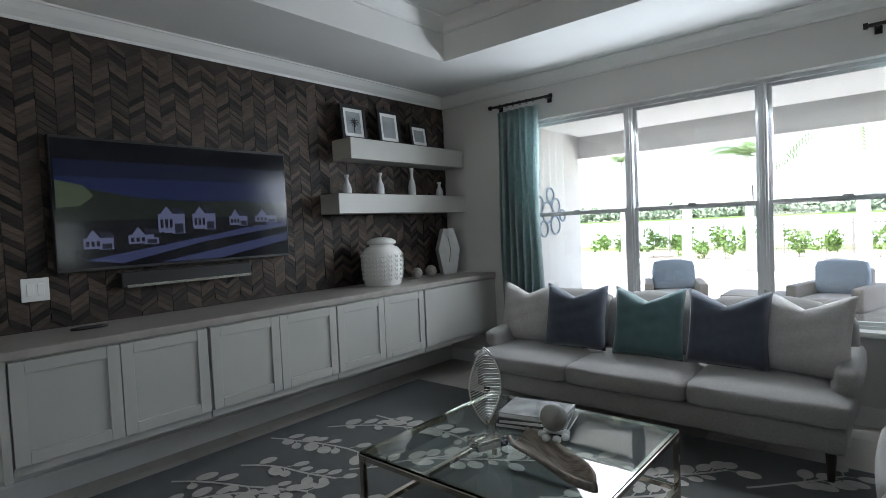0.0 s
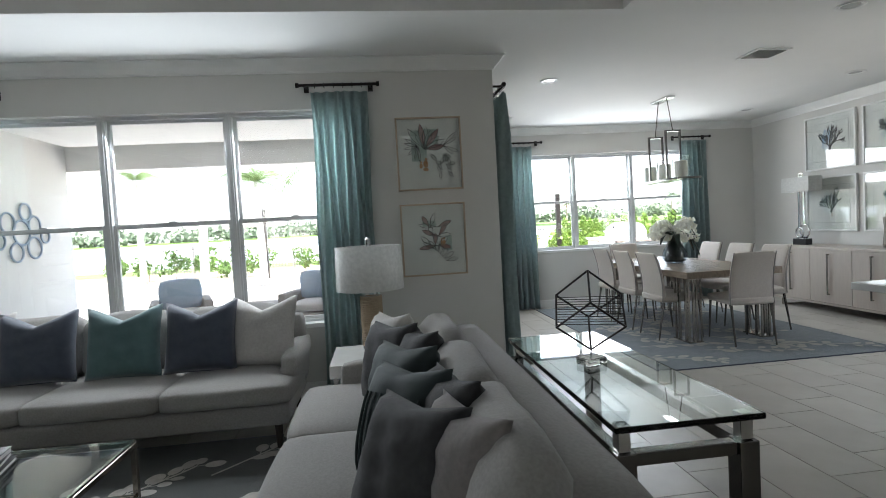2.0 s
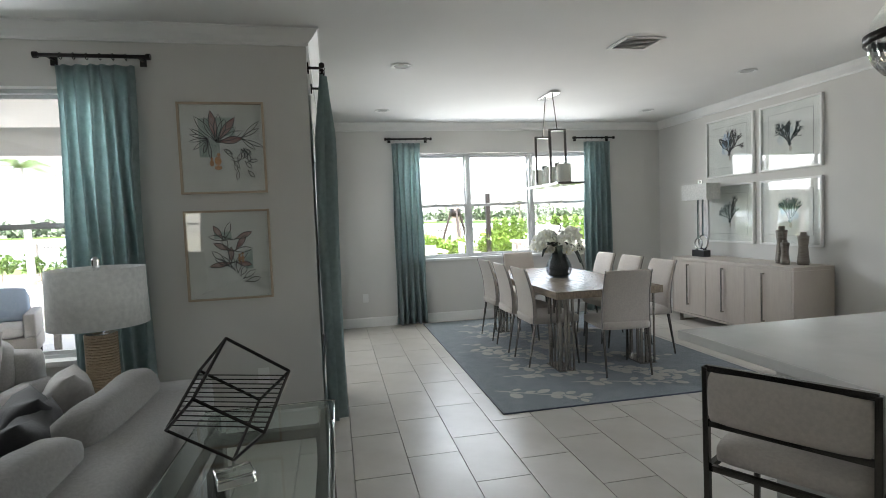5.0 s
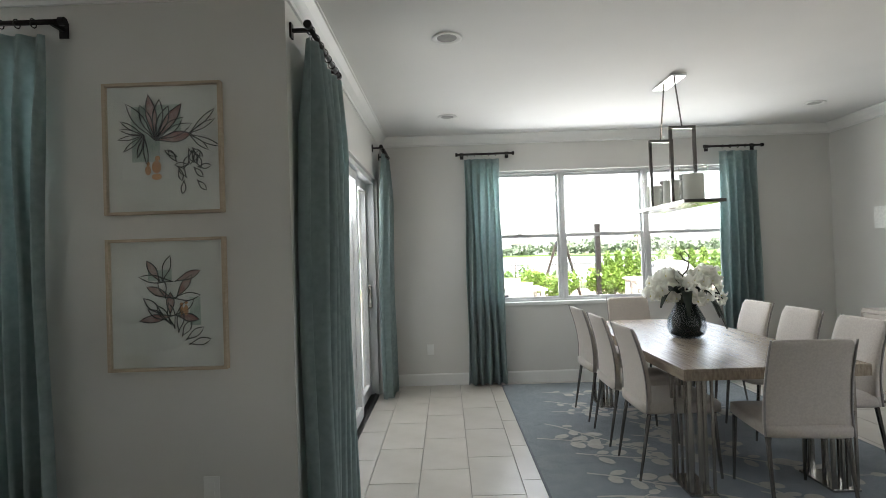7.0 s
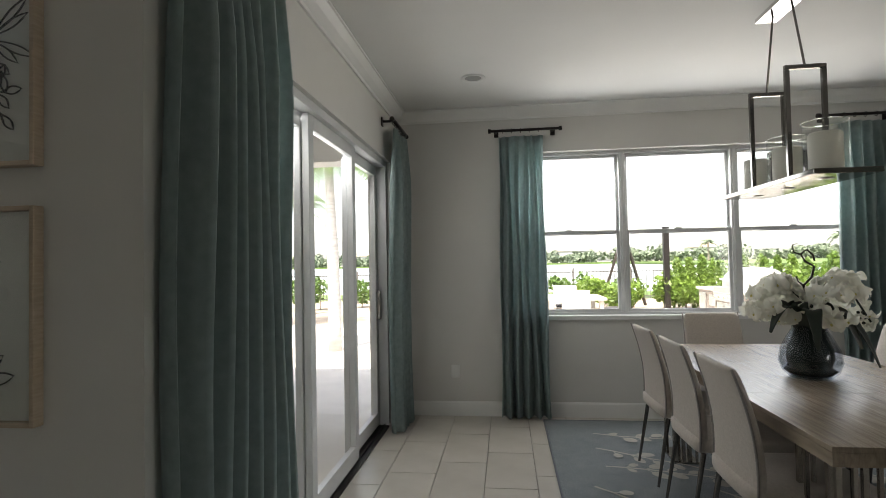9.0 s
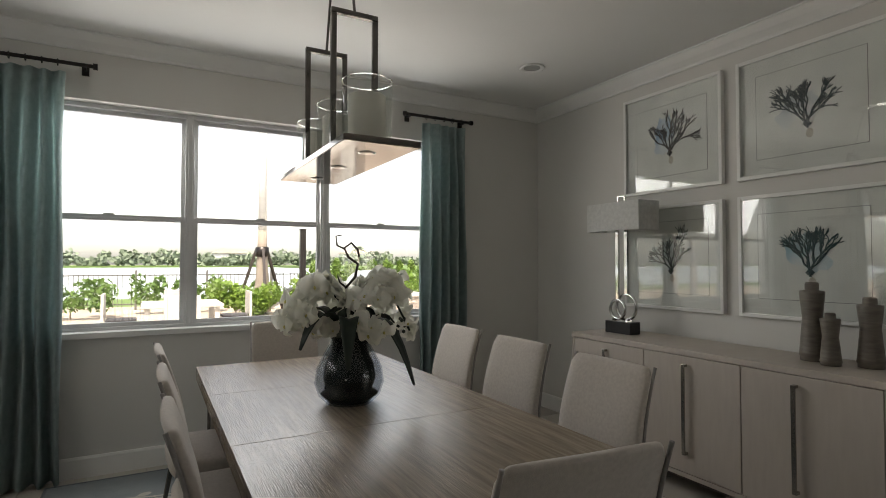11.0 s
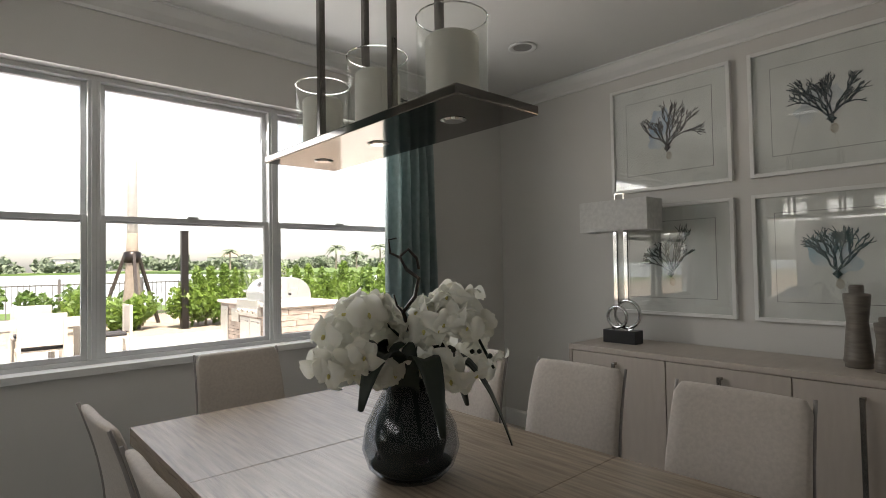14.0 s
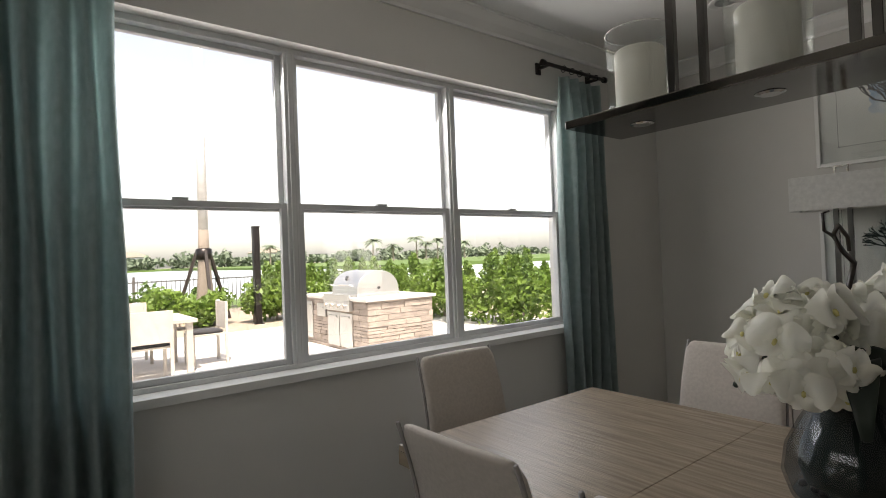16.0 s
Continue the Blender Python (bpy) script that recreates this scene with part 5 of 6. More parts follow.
for i in range(3):
    a = by0 + 0.023 + dw * i
    d = part("door", boxes((bx0 - 0.0185, a + 0.003, 0.134, bx0 - 0.0005, a + dw - 0.003, 0.797)), SIDEWOOD, sbd, bevel=0.002)
    ym = a + dw * (0.56, 0.52, 0.5)[i]
    part("handle", boxes((bx0 - 0.05, ym - 0.011, 0.24, bx0 - 0.042, ym + 0.011, 0.755), (bx0 - 0.042, ym - 0.011, 0.24, bx0 - 0.019, ym + 0.011, 0.255), (bx0 - 0.042, ym - 0.011, 0.74, bx0 - 0.019, ym + 0.011, 0.755)), STEEL, d, "long metal pull", bevel=0.002)
for y in (by0 + 0.1, by1 - 0.13):
    part("foot", boxes((bx0 + 0.02, y, 0, bx0 + 0.05, y + 0.03, 0.1045), (bx1 - 0.06, y, 0, bx1 - 0.03, y + 0.03, 0.1045), (bx0 + 0.05, y, 0.0, bx1 - 0.06, y + 0.03, 0.02)), STEEL, sbd, "metal foot")

sl = thing("buffet_lamp", "chrome ring lamp with a white rectangular shade on the sideboard", "lamp", pose(6.37, 6.43, 0.836, 0, 0, -90))
part("base", boxes((-0.115, -0.05, 0, 0.115, 0.05, 0.085)), BLACK, sl, "black block base", bevel=0.003)
part("foot_plate", boxes((-0.06, -0.035, 0.0855, 0.06, 0.035, 0.1)), ACRYLIC, sl)
for dx, r in ((-0.03, 0.068), (0.03, 0.088)):
    part("ring", tube([(dx + r * math.cos(a), dx * 0.4, 0.1 + r + r * math.sin(a)) for a in [2 * math.pi * k / 32 for k in range(32)]], 0.011, 8, True), CHROME, sl, "chrome ring", smooth=True)
    part("rod", boxes((dx - 0.014, -0.008 + dx * 0.4, 0.1 + 2 * r, dx + 0.014, 0.008 + dx * 0.4, 0.78)), CHROME, sl, "flat chrome upright", bevel=0.002)
part("shade", boxes((-0.24, -0.1, 0.73, 0.24, -0.096, 0.93), (-0.24, 0.096, 0.73, 0.24, 0.1, 0.93), (-0.24, -0.096, 0.73, -0.236, 0.096, 0.93), (0.236, -0.096, 0.73, 0.24, 0.096, 0.93)), SHADE, sl, "white rectangular shade")
part("finial", boxes((-0.012, -0.004, 0.78, 0.012, 0.004, 0.932), (-0.035, -0.006, 0.932, 0.035, 0.006, 0.94), (-0.035, -0.006, 0.975, 0.035, 0.006, 0.983), (-0.035, -0.006, 0.94, -0.027, 0.006, 0.975), (0.027, -0.006, 0.94, 0.035, 0.006, 0.975)), STEEL, sl)
BAMB = mat("taupe_glaze", (0.2, 0.175, 0.145), 0.35, color2=(0.13, 0.11, 0.09), scale=12, stretch=(1, 1, 5), coat=0.3)
for x, y, h, r in ((6.40, 5.195, 0.4, 0.062), (6.33, 5.08, 0.255, 0.047), (6.43, 4.955, 0.335, 0.058)):
    v = thing("bamboo_vase", "taupe glazed waisted ceramic vase on the sideboard", "vase", pose(x, y, 0.836), "bamboo vases")
    part("body", lathe([(0, 0), (r * 0.9, 0), (r * 0.9, h * 0.05), (r, h * 0.07), (r * 0.95, h * 0.12), (r * 0.72, h * 0.55), (r * 0.92, h * 0.86), (r * 0.9, h * 0.89), (r * 0.5, h * 0.9), (r * 0.5, h * 0.98), (r * 0.44, h), (r * 0.36, h * 0.98), (r * 0.3, h * 0.7), (0, h * 0.69)], 28), BAMB, v, smooth=True)


# ---------------------------------------------------------------- pictures
def wash(name, tint):
    return mat(name, tint, 0.85, color2=(0.74, 0.75, 0.75), scale=7, detail=6)


CORALS = [mat("ink_" + str(i), c, 0.8, color2=[v * 0.5 for v in c], scale=30) for i, c in enumerate(((0.1, 0.09, 0.095), (0.025, 0.05, 0.06), (0.025, 0.045, 0.04), (0.06, 0.12, 0.13)))]
WASHES = [wash("wash_blue", (0.22, 0.36, 0.56)), wash("wash_grey", (0.42, 0.47, 0.52)), wash("wash_mist", (0.5, 0.56, 0.56)), wash("wash_sea", (0.28, 0.46, 0.56))]


def twig(bm, rnd, x, z, a, L, r, depth, y):
    x2, z2 = x + math.cos(a) * L, z + math.sin(a) * L
    xm, zm = (x + x2) / 2 + rnd.uniform(-0.01, 0.01), (z + z2) / 2
    add_tube(bm, [(x, y, z), (xm, y, zm), (x2, y, z2)], r, 5, r2=r * 0.75)
    if depth:
        for k in range(rnd.choice((2, 2, 3))):
            twig(bm, rnd, x2, z2, a + rnd.uniform(-0.5, 0.5), L * rnd.uniform(0.65, 0.95), r * 0.8, depth - 1, y)


GREENW = mat("green_wash", (0.3, 0.38, 0.34), 0.85, color2=(0.52, 0.58, 0.55), scale=14, detail=6)
REDW = mat("red_wash", (0.3, 0.13, 0.12), 0.85, color2=(0.5, 0.38, 0.36), scale=22, detail=6)
DABS = mat("orange_dab", (0.6, 0.3, 0.13), 0.8, color2=(0.5, 0.25, 0.12), scale=50)


def leaf_loop(x, z, a, L, w):
    """Outline of a pointed petal from (x, z) along the angle a."""
    pts = []
    for k in range(15):
        t = k / 14
        s = 1 - abs(2 * t - 1)
        o = w * math.sin(math.pi * s / 1.0 * 0.5 + 0.0) * (1 if t < 0.5 else -1) * math.sin(math.pi * s * 0.5 + 1e-4) * (1 - s) * 2.4
        pts.append((x + L * s * math.cos(a) - o * math.sin(a), z + L * s * math.sin(a) + o * math.cos(a)))
    return pts


def flower_sketch(p, rnd, upper):
    ink = bmesh.new()
    fills = []
    if upper:
        part("green_wash", flat([quad(-0.15, -0.06, -0.02, 0.2), quad(-0.09, 0.08, 0.08, 0.205)], -0.0126), GREENW, p, "soft green wash blocks")
        for k in range(9):
            fills.append((leaf_loop(-0.03, 0.03, 0.15 + k * 0.26, rnd.uniform(0.12, 0.17), 0.03), k % 3 == 0))
        for a in (2.6, 2.9, 3.3, 3.8, 4.4, 4.8):
            fills.append((leaf_loop(-0.07, 0.05, a, rnd.uniform(0.07, 0.11), 0.012), False))
        for a in (0.5, 0.75, -0.4, -0.7):
            fills.append((leaf_loop(0.09, 0.05, a, rnd.uniform(0.09, 0.13), 0.014), False))
        for k in range(16):
            fills.append((leaf_loop(rnd.uniform(0.03, 0.12), rnd.uniform(-0.13, 0.0), rnd.uniform(0, 6), 0.05, 0.014), False))
        dabs = ((-0.075, -0.1, 0.014, 0.022), (-0.073, -0.07, 0.009, 0.009), (-0.035, -0.085, 0.022, 0.03), (-0.03, -0.045, 0.012, 0.012), (-0.035, -0.13, 0.024, 0.015))
    else:
        part("green_wash", flat([quad(0.1, -0.1, 0.15, 0.03), quad(-0.09, 0.11, 0.02, 0.16)], -0.0126), GREENW, p, "soft green wash blocks")
        for k in range(13):
            fills.append((leaf_loop(rnd.uniform(-0.03, 0.03), 0.02 + 0.06 * (k % 3 - 1), -0.2 + k * 0.29, rnd.uniform(0.08, 0.13), 0.022), k % 2 == 0))
        for k in range(7):
            fills.append((leaf_loop(0.0 + 0.012 * k, -0.06 - 0.014 * k, 2.6 - 0.4 * k, rnd.uniform(0.06, 0.1), 0.02), False))
        dabs = ((0.065, -0.03, 0.01, 0.02), (0.065, -0.002, 0.008, 0.008), (0.085, -0.03, 0.011, 0.024), (0.085, 0.005, 0.008, 0.008))
    fills = [([(1.3 * x, 1.3 * z) for x, z in q], red) for q, red in fills]
    part("petal_wash", flat([q for q, red in fills if red], -0.0135), REDW, p, "muted red petals")
    for q, red in fills:
        add_tube(ink, [(x, -0.0155, z) for x, z in q], 0.0025, 4)
    part("ink_lines", ink, BLACK, p, "loose dark ink lines")
    part("colour_dabs", flat([[(x + rx * math.cos(t), z + rz * math.sin(t)) for t in [q * 0.45 for q in range(14)]] for x, z, rx, rz in dabs], -0.0165), DABS, p, "small orange dabs")


def framed_print(name, m, w, h, label, frame_mat, border, matw, coral, washm, seed, deep=0.035, lines=False):
    p = thing(name, label, "picture", m)
    b = border
    part("frame", boxes((-w / 2, -deep, -h / 2, -w / 2 + b, 0, h / 2), (w / 2 - b, -deep, -h / 2, w / 2, 0, h / 2), (-w / 2 + b, -deep, -h / 2, w / 2 - b, 0, -h / 2 + b), (-w / 2 + b, -deep, h / 2 - b, w / 2 - b, 0, h / 2)), frame_mat, p, bevel=0.002)
    part("mount", boxes((-w / 2 + b, -0.012, -h / 2 + b, w / 2 - b, -0.004, h / 2 - b)), PAPER, p, "white mat board")
    if matw:
        q = b + matw
        part("mat_line", boxes((-w / 2 + q, -0.0135, -h / 2 + q, w / 2 - q, -0.0122, h / 2 - q)), mat("mat_bevel", (0.25, 0.25, 0.25), 0.7), p, "thin grey mat line")
        part("sheet", boxes((-w / 2 + q + 0.003, -0.0148, -h / 2 + q + 0.003, w / 2 - q - 0.003, -0.0137, h / 2 - q - 0.003)), PAPER, p, "white print sheet")
    rnd = random.Random(seed)
    if lines:
        flower_sketch(p, rnd, seed % 2)
    else:
        bm = bmesh.new()
        for k in range(5):
            cx, cz, r = rnd.uniform(-0.12, 0.05), rnd.uniform(-0.06, 0.1), rnd.uniform(0.04, 0.08)
            bm.faces.new([bm.verts.new((cx + r * (1 + 0.25 * math.sin(3 * t + k)) * math.cos(t), -0.0150 - 0.0002 * k, cz + r * (1 + 0.25 * math.cos(4 * t + k)) * math.sin(t))) for t in [2 * math.pi * i / 20 for i in range(20)]])
        part("watercolour_wash", bm, washm, p, "soft blue watercolour wash")
        bm = bmesh.new()
        for k in range(5):
            twig(bm, rnd, (k - 2) * 0.01, -h * 0.16 + 0.01 * abs(k - 2), math.pi / 2 + (k - 2) * 0.42 + rnd.uniform(-0.1, 0.1), h * rnd.uniform(0.085, 0.125), 0.0068, 4, -0.0165)
        part("coral_branch", bm, coral, p, "dark painted coral")
        part("coral_foot", flat([[(0.01 + 0.02 * math.cos(t), -h * 0.2 + 0.028 * math.sin(t)) for t in [q * 0.57 for q in range(11)]]], -0.0153), mat("sepia_wash", (0.42, 0.38, 0.32), 0.85, color2=(0.6, 0.57, 0.52), scale=30), p, "pale brown wash at the foot")
    g = part("glazing", boxes((-w / 2 + b, -deep + 0.006, -h / 2 + b, w / 2 - b, -deep + 0.009, h / 2 - b)), CLEARGLASS, p, "clear glazing")
    g.visible_shadow = False
    return p


E90 = lambda y, z: pose(XE - 0.001, y, z, 0, 0, -90)
for i, (y, z) in enumerate(((6.217, 2.212), (5.313, 2.212), (6.217, 1.377), (5.313, 1.377))):
    framed_print("coral_print", E90(y, z), 0.805, 0.735, "white-framed watercolour print of dark coral on a wide mat", TRIM, 0.022, 0.09, CORALS[i], WASHES[i], 30 + i)
OAKF = mat("pale_oak_frame", (0.52, 0.42, 0.32), 0.5, color2=(0.44, 0.35, 0.26), scale=20, stretch=(1, 1, 6))
for i, z in enumerate((1.982, 1.26)):
    framed_print("botanical_print", pose(1.024, YL - 0.001, z), 0.55, 0.61, "pale oak framed abstract botanical print in ink and colour", OAKF, 0.014, 0, CORALS[2], WASHES[i], 51 + i, lines=True)

# ---------------------------------------------------------------- fittings
def outlet(m, gang=1, rockers=False):
    o = thing("light_switch" if rockers else "wall_outlet", "white three-gang rocker switch plate on the wall" if rockers else "white duplex outlet plate low on the wall", "switch" if rockers else "outlet", m)
    w = 0.044 * gang + 0.032
    part("plate", boxes((-w / 2 - 0.0, -0.006, -0.058, w / 2, 0, 0.058)), TRIM, o, bevel=0.003)
    for k in range(gang):
        x = (k - (gang - 1) / 2) * 0.046
        if rockers:
            part("rocker", boxes((x - 0.016, -0.011, -0.033, x + 0.016, -0.006, 0.033)), TRIM, o, bevel=0.002)
        else:
            for z in (-0.02, 0.02):
                part("socket", boxes((x - 0.014, -0.0085, z - 0.013, x + 0.014, -0.006, z + 0.013)), TRIM, o, bevel=0.003)
    return o


outlet(pose(XE - 0.001, 4.132, 1.128, 0, 0, -90), 3, True)
outlet(pose(XE - 0.001, 3.63, 0.38, 0, 0, -90))
outlet(pose(2.11, YD - 0.001, 0.4))
outlet(pose(1.20, YL - 0.001, 0.40))

LAMPW = mat("downlight_lens", (0.36, 0.36, 0.35), 0.3, color2=(0.3, 0.3, 0.29), scale=20)
for x, y, z in ((2.365, 5.0, H), (2.37, 6.86, H), (5.77, 4.95, H), (5.86, 6.8, H), (-2.27, 2.77, TR[4]), (1.7, 2.62, TR[4]), (-0.2, -0.9, TR[4]), (4.0, 3.2, H)):
    d = thing("recessed_downlight", "white recessed ceiling downlight with a round trim", "downlight", pose(x, y, z), "recessed downlights")
    part("trim_ring", lathe([(0.06, -0.001), (0.092, -0.001), (0.095, -0.006), (0.085, -0.01), (0.066, -0.006), (0.06, -0.001)], 32), TRIM, d, smooth="auto")
    part("lens", lathe([(0, -0.003), (0.0605, -0.003), (0.0605, -0.0015), (0, -0.0015)], 32), LAMPW, d, "frosted lens")
vt = thing("ceiling_vent", "white slatted air vent in the ceiling", "vent", pose(4.14, 4.25, H))
part("frame", boxes((-0.17, -0.15, -0.012, -0.14, 0.15, -0.001), (0.14, -0.15, -0.012, 0.17, 0.15, -0.001), (-0.14, -0.15, -0.012, 0.14, -0.12, -0.001), (-0.14, 0.12, -0.012, 0.14, 0.15, -0.001)), TRIM, vt, bevel=0.002)
# black sheet gives the darkness of the duct, which is not modelled
part("backing", boxes((-0.14, -0.12, -0.003, 0.14, 0.12, -0.001)), BLACK, vt, "black sheet standing for the unlit duct")
for k in range(8):
    o = part("slat", boxes((-0.139, -0.012, -0.001, 0.139, 0.012, 0.001)), TRIM, vt)
    o.matrix_basis = pose(0, -0.105 + 0.03 * k, -0.009, 35, 0, 0)
rs = thing("roman_shade", "aqua fabric valance shade over the kitchen window", "shade", pose(0, 0, 0))
bm = bmesh.new()
g = []
for j in range(9):
    v = j / 8
    g.append([bm.verts.new((XE - 0.09 + 0.012 * math.sin(v * 12), 1.66 + (3.72 - 1.66) * u, 2.53 - 0.44 * v + 0.004 * math.sin(30 * u) * v)) for u in [k / 24 for k in range(25)]])
for a, b in zip(g, g[1:]):
    for k in range(24):
        bm.faces.new((a[k], a[k + 1], b[k + 1], b[k]))
o = part("front", bm, CURTAIN, rs, smooth=True)
md = o.modifiers.new("thick", 'SOLIDIFY')
md.thickness = 0.006
for y in (1.665, 3.715):
    part("return", boxes((XE - 0.085, y - 0.003, 2.09, XE - 0.002, y + 0.003, 2.53)), CURTAIN, rs)
part("headrail", boxes((XE - 0.08, 1.67, 2.49, XE - 0.002, 3.71, 2.552)), TRIM, rs)

# ---------------------------------------------------------------- outside
GROUNDM = mat("sandy_ground", (0.30, 0.27, 0.2), 0.95, color2=(0.22, 0.2, 0.14), scale=0.3, bump=0.3, bump_scale=20)
GRASS = mat("lawn", (0.1, 0.16, 0.035), 0.95, color2=(0.07, 0.12, 0.025), scale=3, bump=0.6, bump_scale=60)
PAVE = mat("pale_pavers", (0.6, 0.57, 0.53), 0.85, color2=(0.52, 0.49, 0.45), scale=2.5, bump=0.15, bump_scale=30)
MULCH = mat("mulch", (0.4, 0.34, 0.27), 0.95, color2=(0.28, 0.22, 0.16), scale=14, bump=0.6, bump_scale=50)
# water colour lightened to stand in for the bright sky's reflection
WATER = mat("sky_bright_water", (0.42, 0.47, 0.48), 0.25, color2=(0.38, 0.43, 0.44), scale=0.1, bump=0.15, bump_scale=3)
STUCCO = mat("white_stucco", (0.74, 0.73, 0.7), 0.9, color2=(0.7, 0.69, 0.66), scale=3, bump=0.2, bump_scale=90)
STONEV = mat("stacked_stone", (0.42, 0.35, 0.29), 0.85, color2=(0.28, 0.235, 0.2), scale=6, stretch=(1, 1, 5), bump=0.5, bump_scale=25, random_amount=0.2)
INOX = mat("stainless_steel", (0.68, 0.67, 0.65), 0.42, 1.0, color2=(0.6, 0.59, 0.57), scale=20, stretch=(8, 1, 1))
LEAF1 = mat("hedge_leaf", (0.2, 0.3, 0.05), 0.5, color2=(0.1, 0.18, 0.03), scale=1.5, translucent=0.4)
LEAF2 = mat("shrub_leaf", (0.12, 0.2, 0.045), 0.5, color2=(0.08, 0.15, 0.03), scale=2, translucent=0.3)
# distance haze is put into this paler, greyer green
LEAF3 = mat("hazed_far_foliage", (0.17, 0.21, 0.14), 0.8, color2=(0.12, 0.155, 0.1), scale=0.15)
PALMLEAF = mat("palm_leaf", (0.1, 0.16, 0.04), 0.5, color2=(0.07, 0.12, 0.03), scale=2, translucent=0.3)
PALETRUNK = mat("pale_palm_trunk", (0.55, 0.52, 0.5), 0.9, color2=(0.42, 0.4, 0.38), scale=5, stretch=(1, 1, 6), bump=0.5, bump_scale=20)
# pale trunk colour that stands in for overexposure against the bright sky
WASHEDTRUNK = mat("washed_out_trunk", (0.72, 0.71, 0.69), 0.8, color2=(0.62, 0.61, 0.59), scale=3, stretch=(1, 1, 5), bump=0.2)
TRUNK = mat("palm_trunk", (0.3, 0.25, 0.2), 0.9, color2=(0.2, 0.165, 0.13), scale=6, stretch=(1, 1, 8), bump=0.5, bump_scale=20)
WICKER = mat("grey_wicker", (0.38, 0.35, 0.32), 0.8, color2=(0.25, 0.23, 0.21), scale=60, bump=0.5, bump_scale=150)
PATIOW = mat("cream_outdoor_frame", (0.5, 0.46, 0.4), 0.7, color2=(0.44, 0.4, 0.35), scale=9, bump=0.1)
FENCEM = mat("fence_metal", (0.16, 0.15, 0.14), 0.5, 0.3, scale=12)
BLUEC = mat("blue_outdoor_cushion", (0.34, 0.42, 0.52), 0.85, color2=(0.3, 0.37, 0.46), scale=20)

structure(part("ground", boxes((-600, -300, -0.9, 600, 700, -0.3)), GROUNDM), "pale sandy ground around the house", "ground")
structure(part("garden_bed", boxes((-40, -30, -0.299, 60, 24, -0.09)), MULCH), "sandy mulch garden bed behind the patio", "ground")
structure(part("lawn", boxes((-40, 24.0, -0.299, 60, 29, -0.12)), GRASS, kind=""), "strip of green lawn towards the lake", "lawn")
structure(part("patio", boxes((-14, YL + T, -0.299, 1.4, 15.5, -0.06), (1.4, YD + T, -0.299, 11.5, 17.2, -0.06)), PAVE), "pale paved patio outside the windows", "pavement")
structure(part("lake", boxes((-500, 31, -0.299, 500, 240, -0.26)), WATER), "calm lake beyond the garden, coloured pale for its sky reflection", "water")
structure(part("far_bank", boxes((-500, 240, -0.299, 500, 330, 0.4)), GRASS), "low green bank across the lake", "ground")
structure(part("far_field", boxes((48, 75, -0.299, 480, 239, 0.35)), GRASS), "pale green golf field at the lake's far side", "ground")


def leaf_mesh(name, centers, size, material, parent=None, seed=0, aspect=0.5, label="", kind=""):
    """Many small folded leaves at the given centres, as one mesh."""
    rs = np.random.RandomState(seed)
    n = len(centers)
    c = np.asarray(centers)
    a = rs.normal(size=(n, 3))
    a /= np.linalg.norm(a, axis=1)[:, None]
    b = np.cross(a, rs.normal(size=(n, 3)))
    b /= np.linalg.norm(b, axis=1)[:, None]
    s = size * rs.uniform(0.6, 1.3, (n, 1))
    v = np.concatenate([(c - a * s)[:, None], (c + b * s * aspect)[:, None], (c + a * s)[:, None], (c - b * s * aspect)[:, None]], 1).reshape(-1, 3)
    me = bpy.data.meshes.new(name)
    me.from_pydata(v.tolist(), [], np.arange(4 * n).reshape(n, 4).tolist())
    me.materials.append(material)
    ob = new(name, me)
    if parent:
        ob.parent = parent
    if label:
        ob["label"] = label
    if kind:
        ob["kind"] = kind
    return ob


def clumps(rs, n, lobes):
    """Points in several overlapping lobes (x, y, z, rx, ry, rz), denser at the skin."""
    out = []
    per = n // len(lobes)
    for x, y, z, rx, ry, rz in lobes:
        d = rs.normal(size=(per, 3))
        d /= np.linalg.norm(d, axis=1)[:, None]
        r = rs.uniform(0.45, 1.08, (per, 1)) ** 0.6
        out.append(d * r * np.array((rx, ry, rz)) + np.array((x, y, z)))
    p = np.concatenate(out)
    return p[p[:, 2] > 0.02]


rs0 = np.random.RandomState(7)
for k in range(17):
    x = -9 + 0.95 * k + rs0.uniform(-0.25, 0.25)
    y = 20.3 + rs0.uniform(-0.5, 0.6)
    h = rs0.uniform(0.7, 1.15)
    s = thing("garden_shrub", "loose green garden shrub in the mulch bed", "shrub", pose(x, y, -0.09), "garden shrubs")
    lobes = [(rs0.uniform(-0.35, 0.35), rs0.uniform(-0.3, 0.3), h * rs0.uniform(0.35, 0.95), 0.2, 0.2, 0.26) for _ in range(7)]
    leaf_mesh("foliage", clumps(rs0, 420, lobes), 0.075, LEAF2, s, k)
    part("stem", tube([(0, 0, 0), (0.03, 0, h * 0.4), (0.0, 0.05, h * 0.75)], 0.02, 6, r2=0.008), TRUNK, s)
HEDGE_AT = [(7.7 + 0.85 * k, 18.9 - 0.1 * (k % 2)) for k in range(3)] + [(10.3 + 0.25 * (k % 2), 18.4 - 0.95 * k) for k in range(10)]
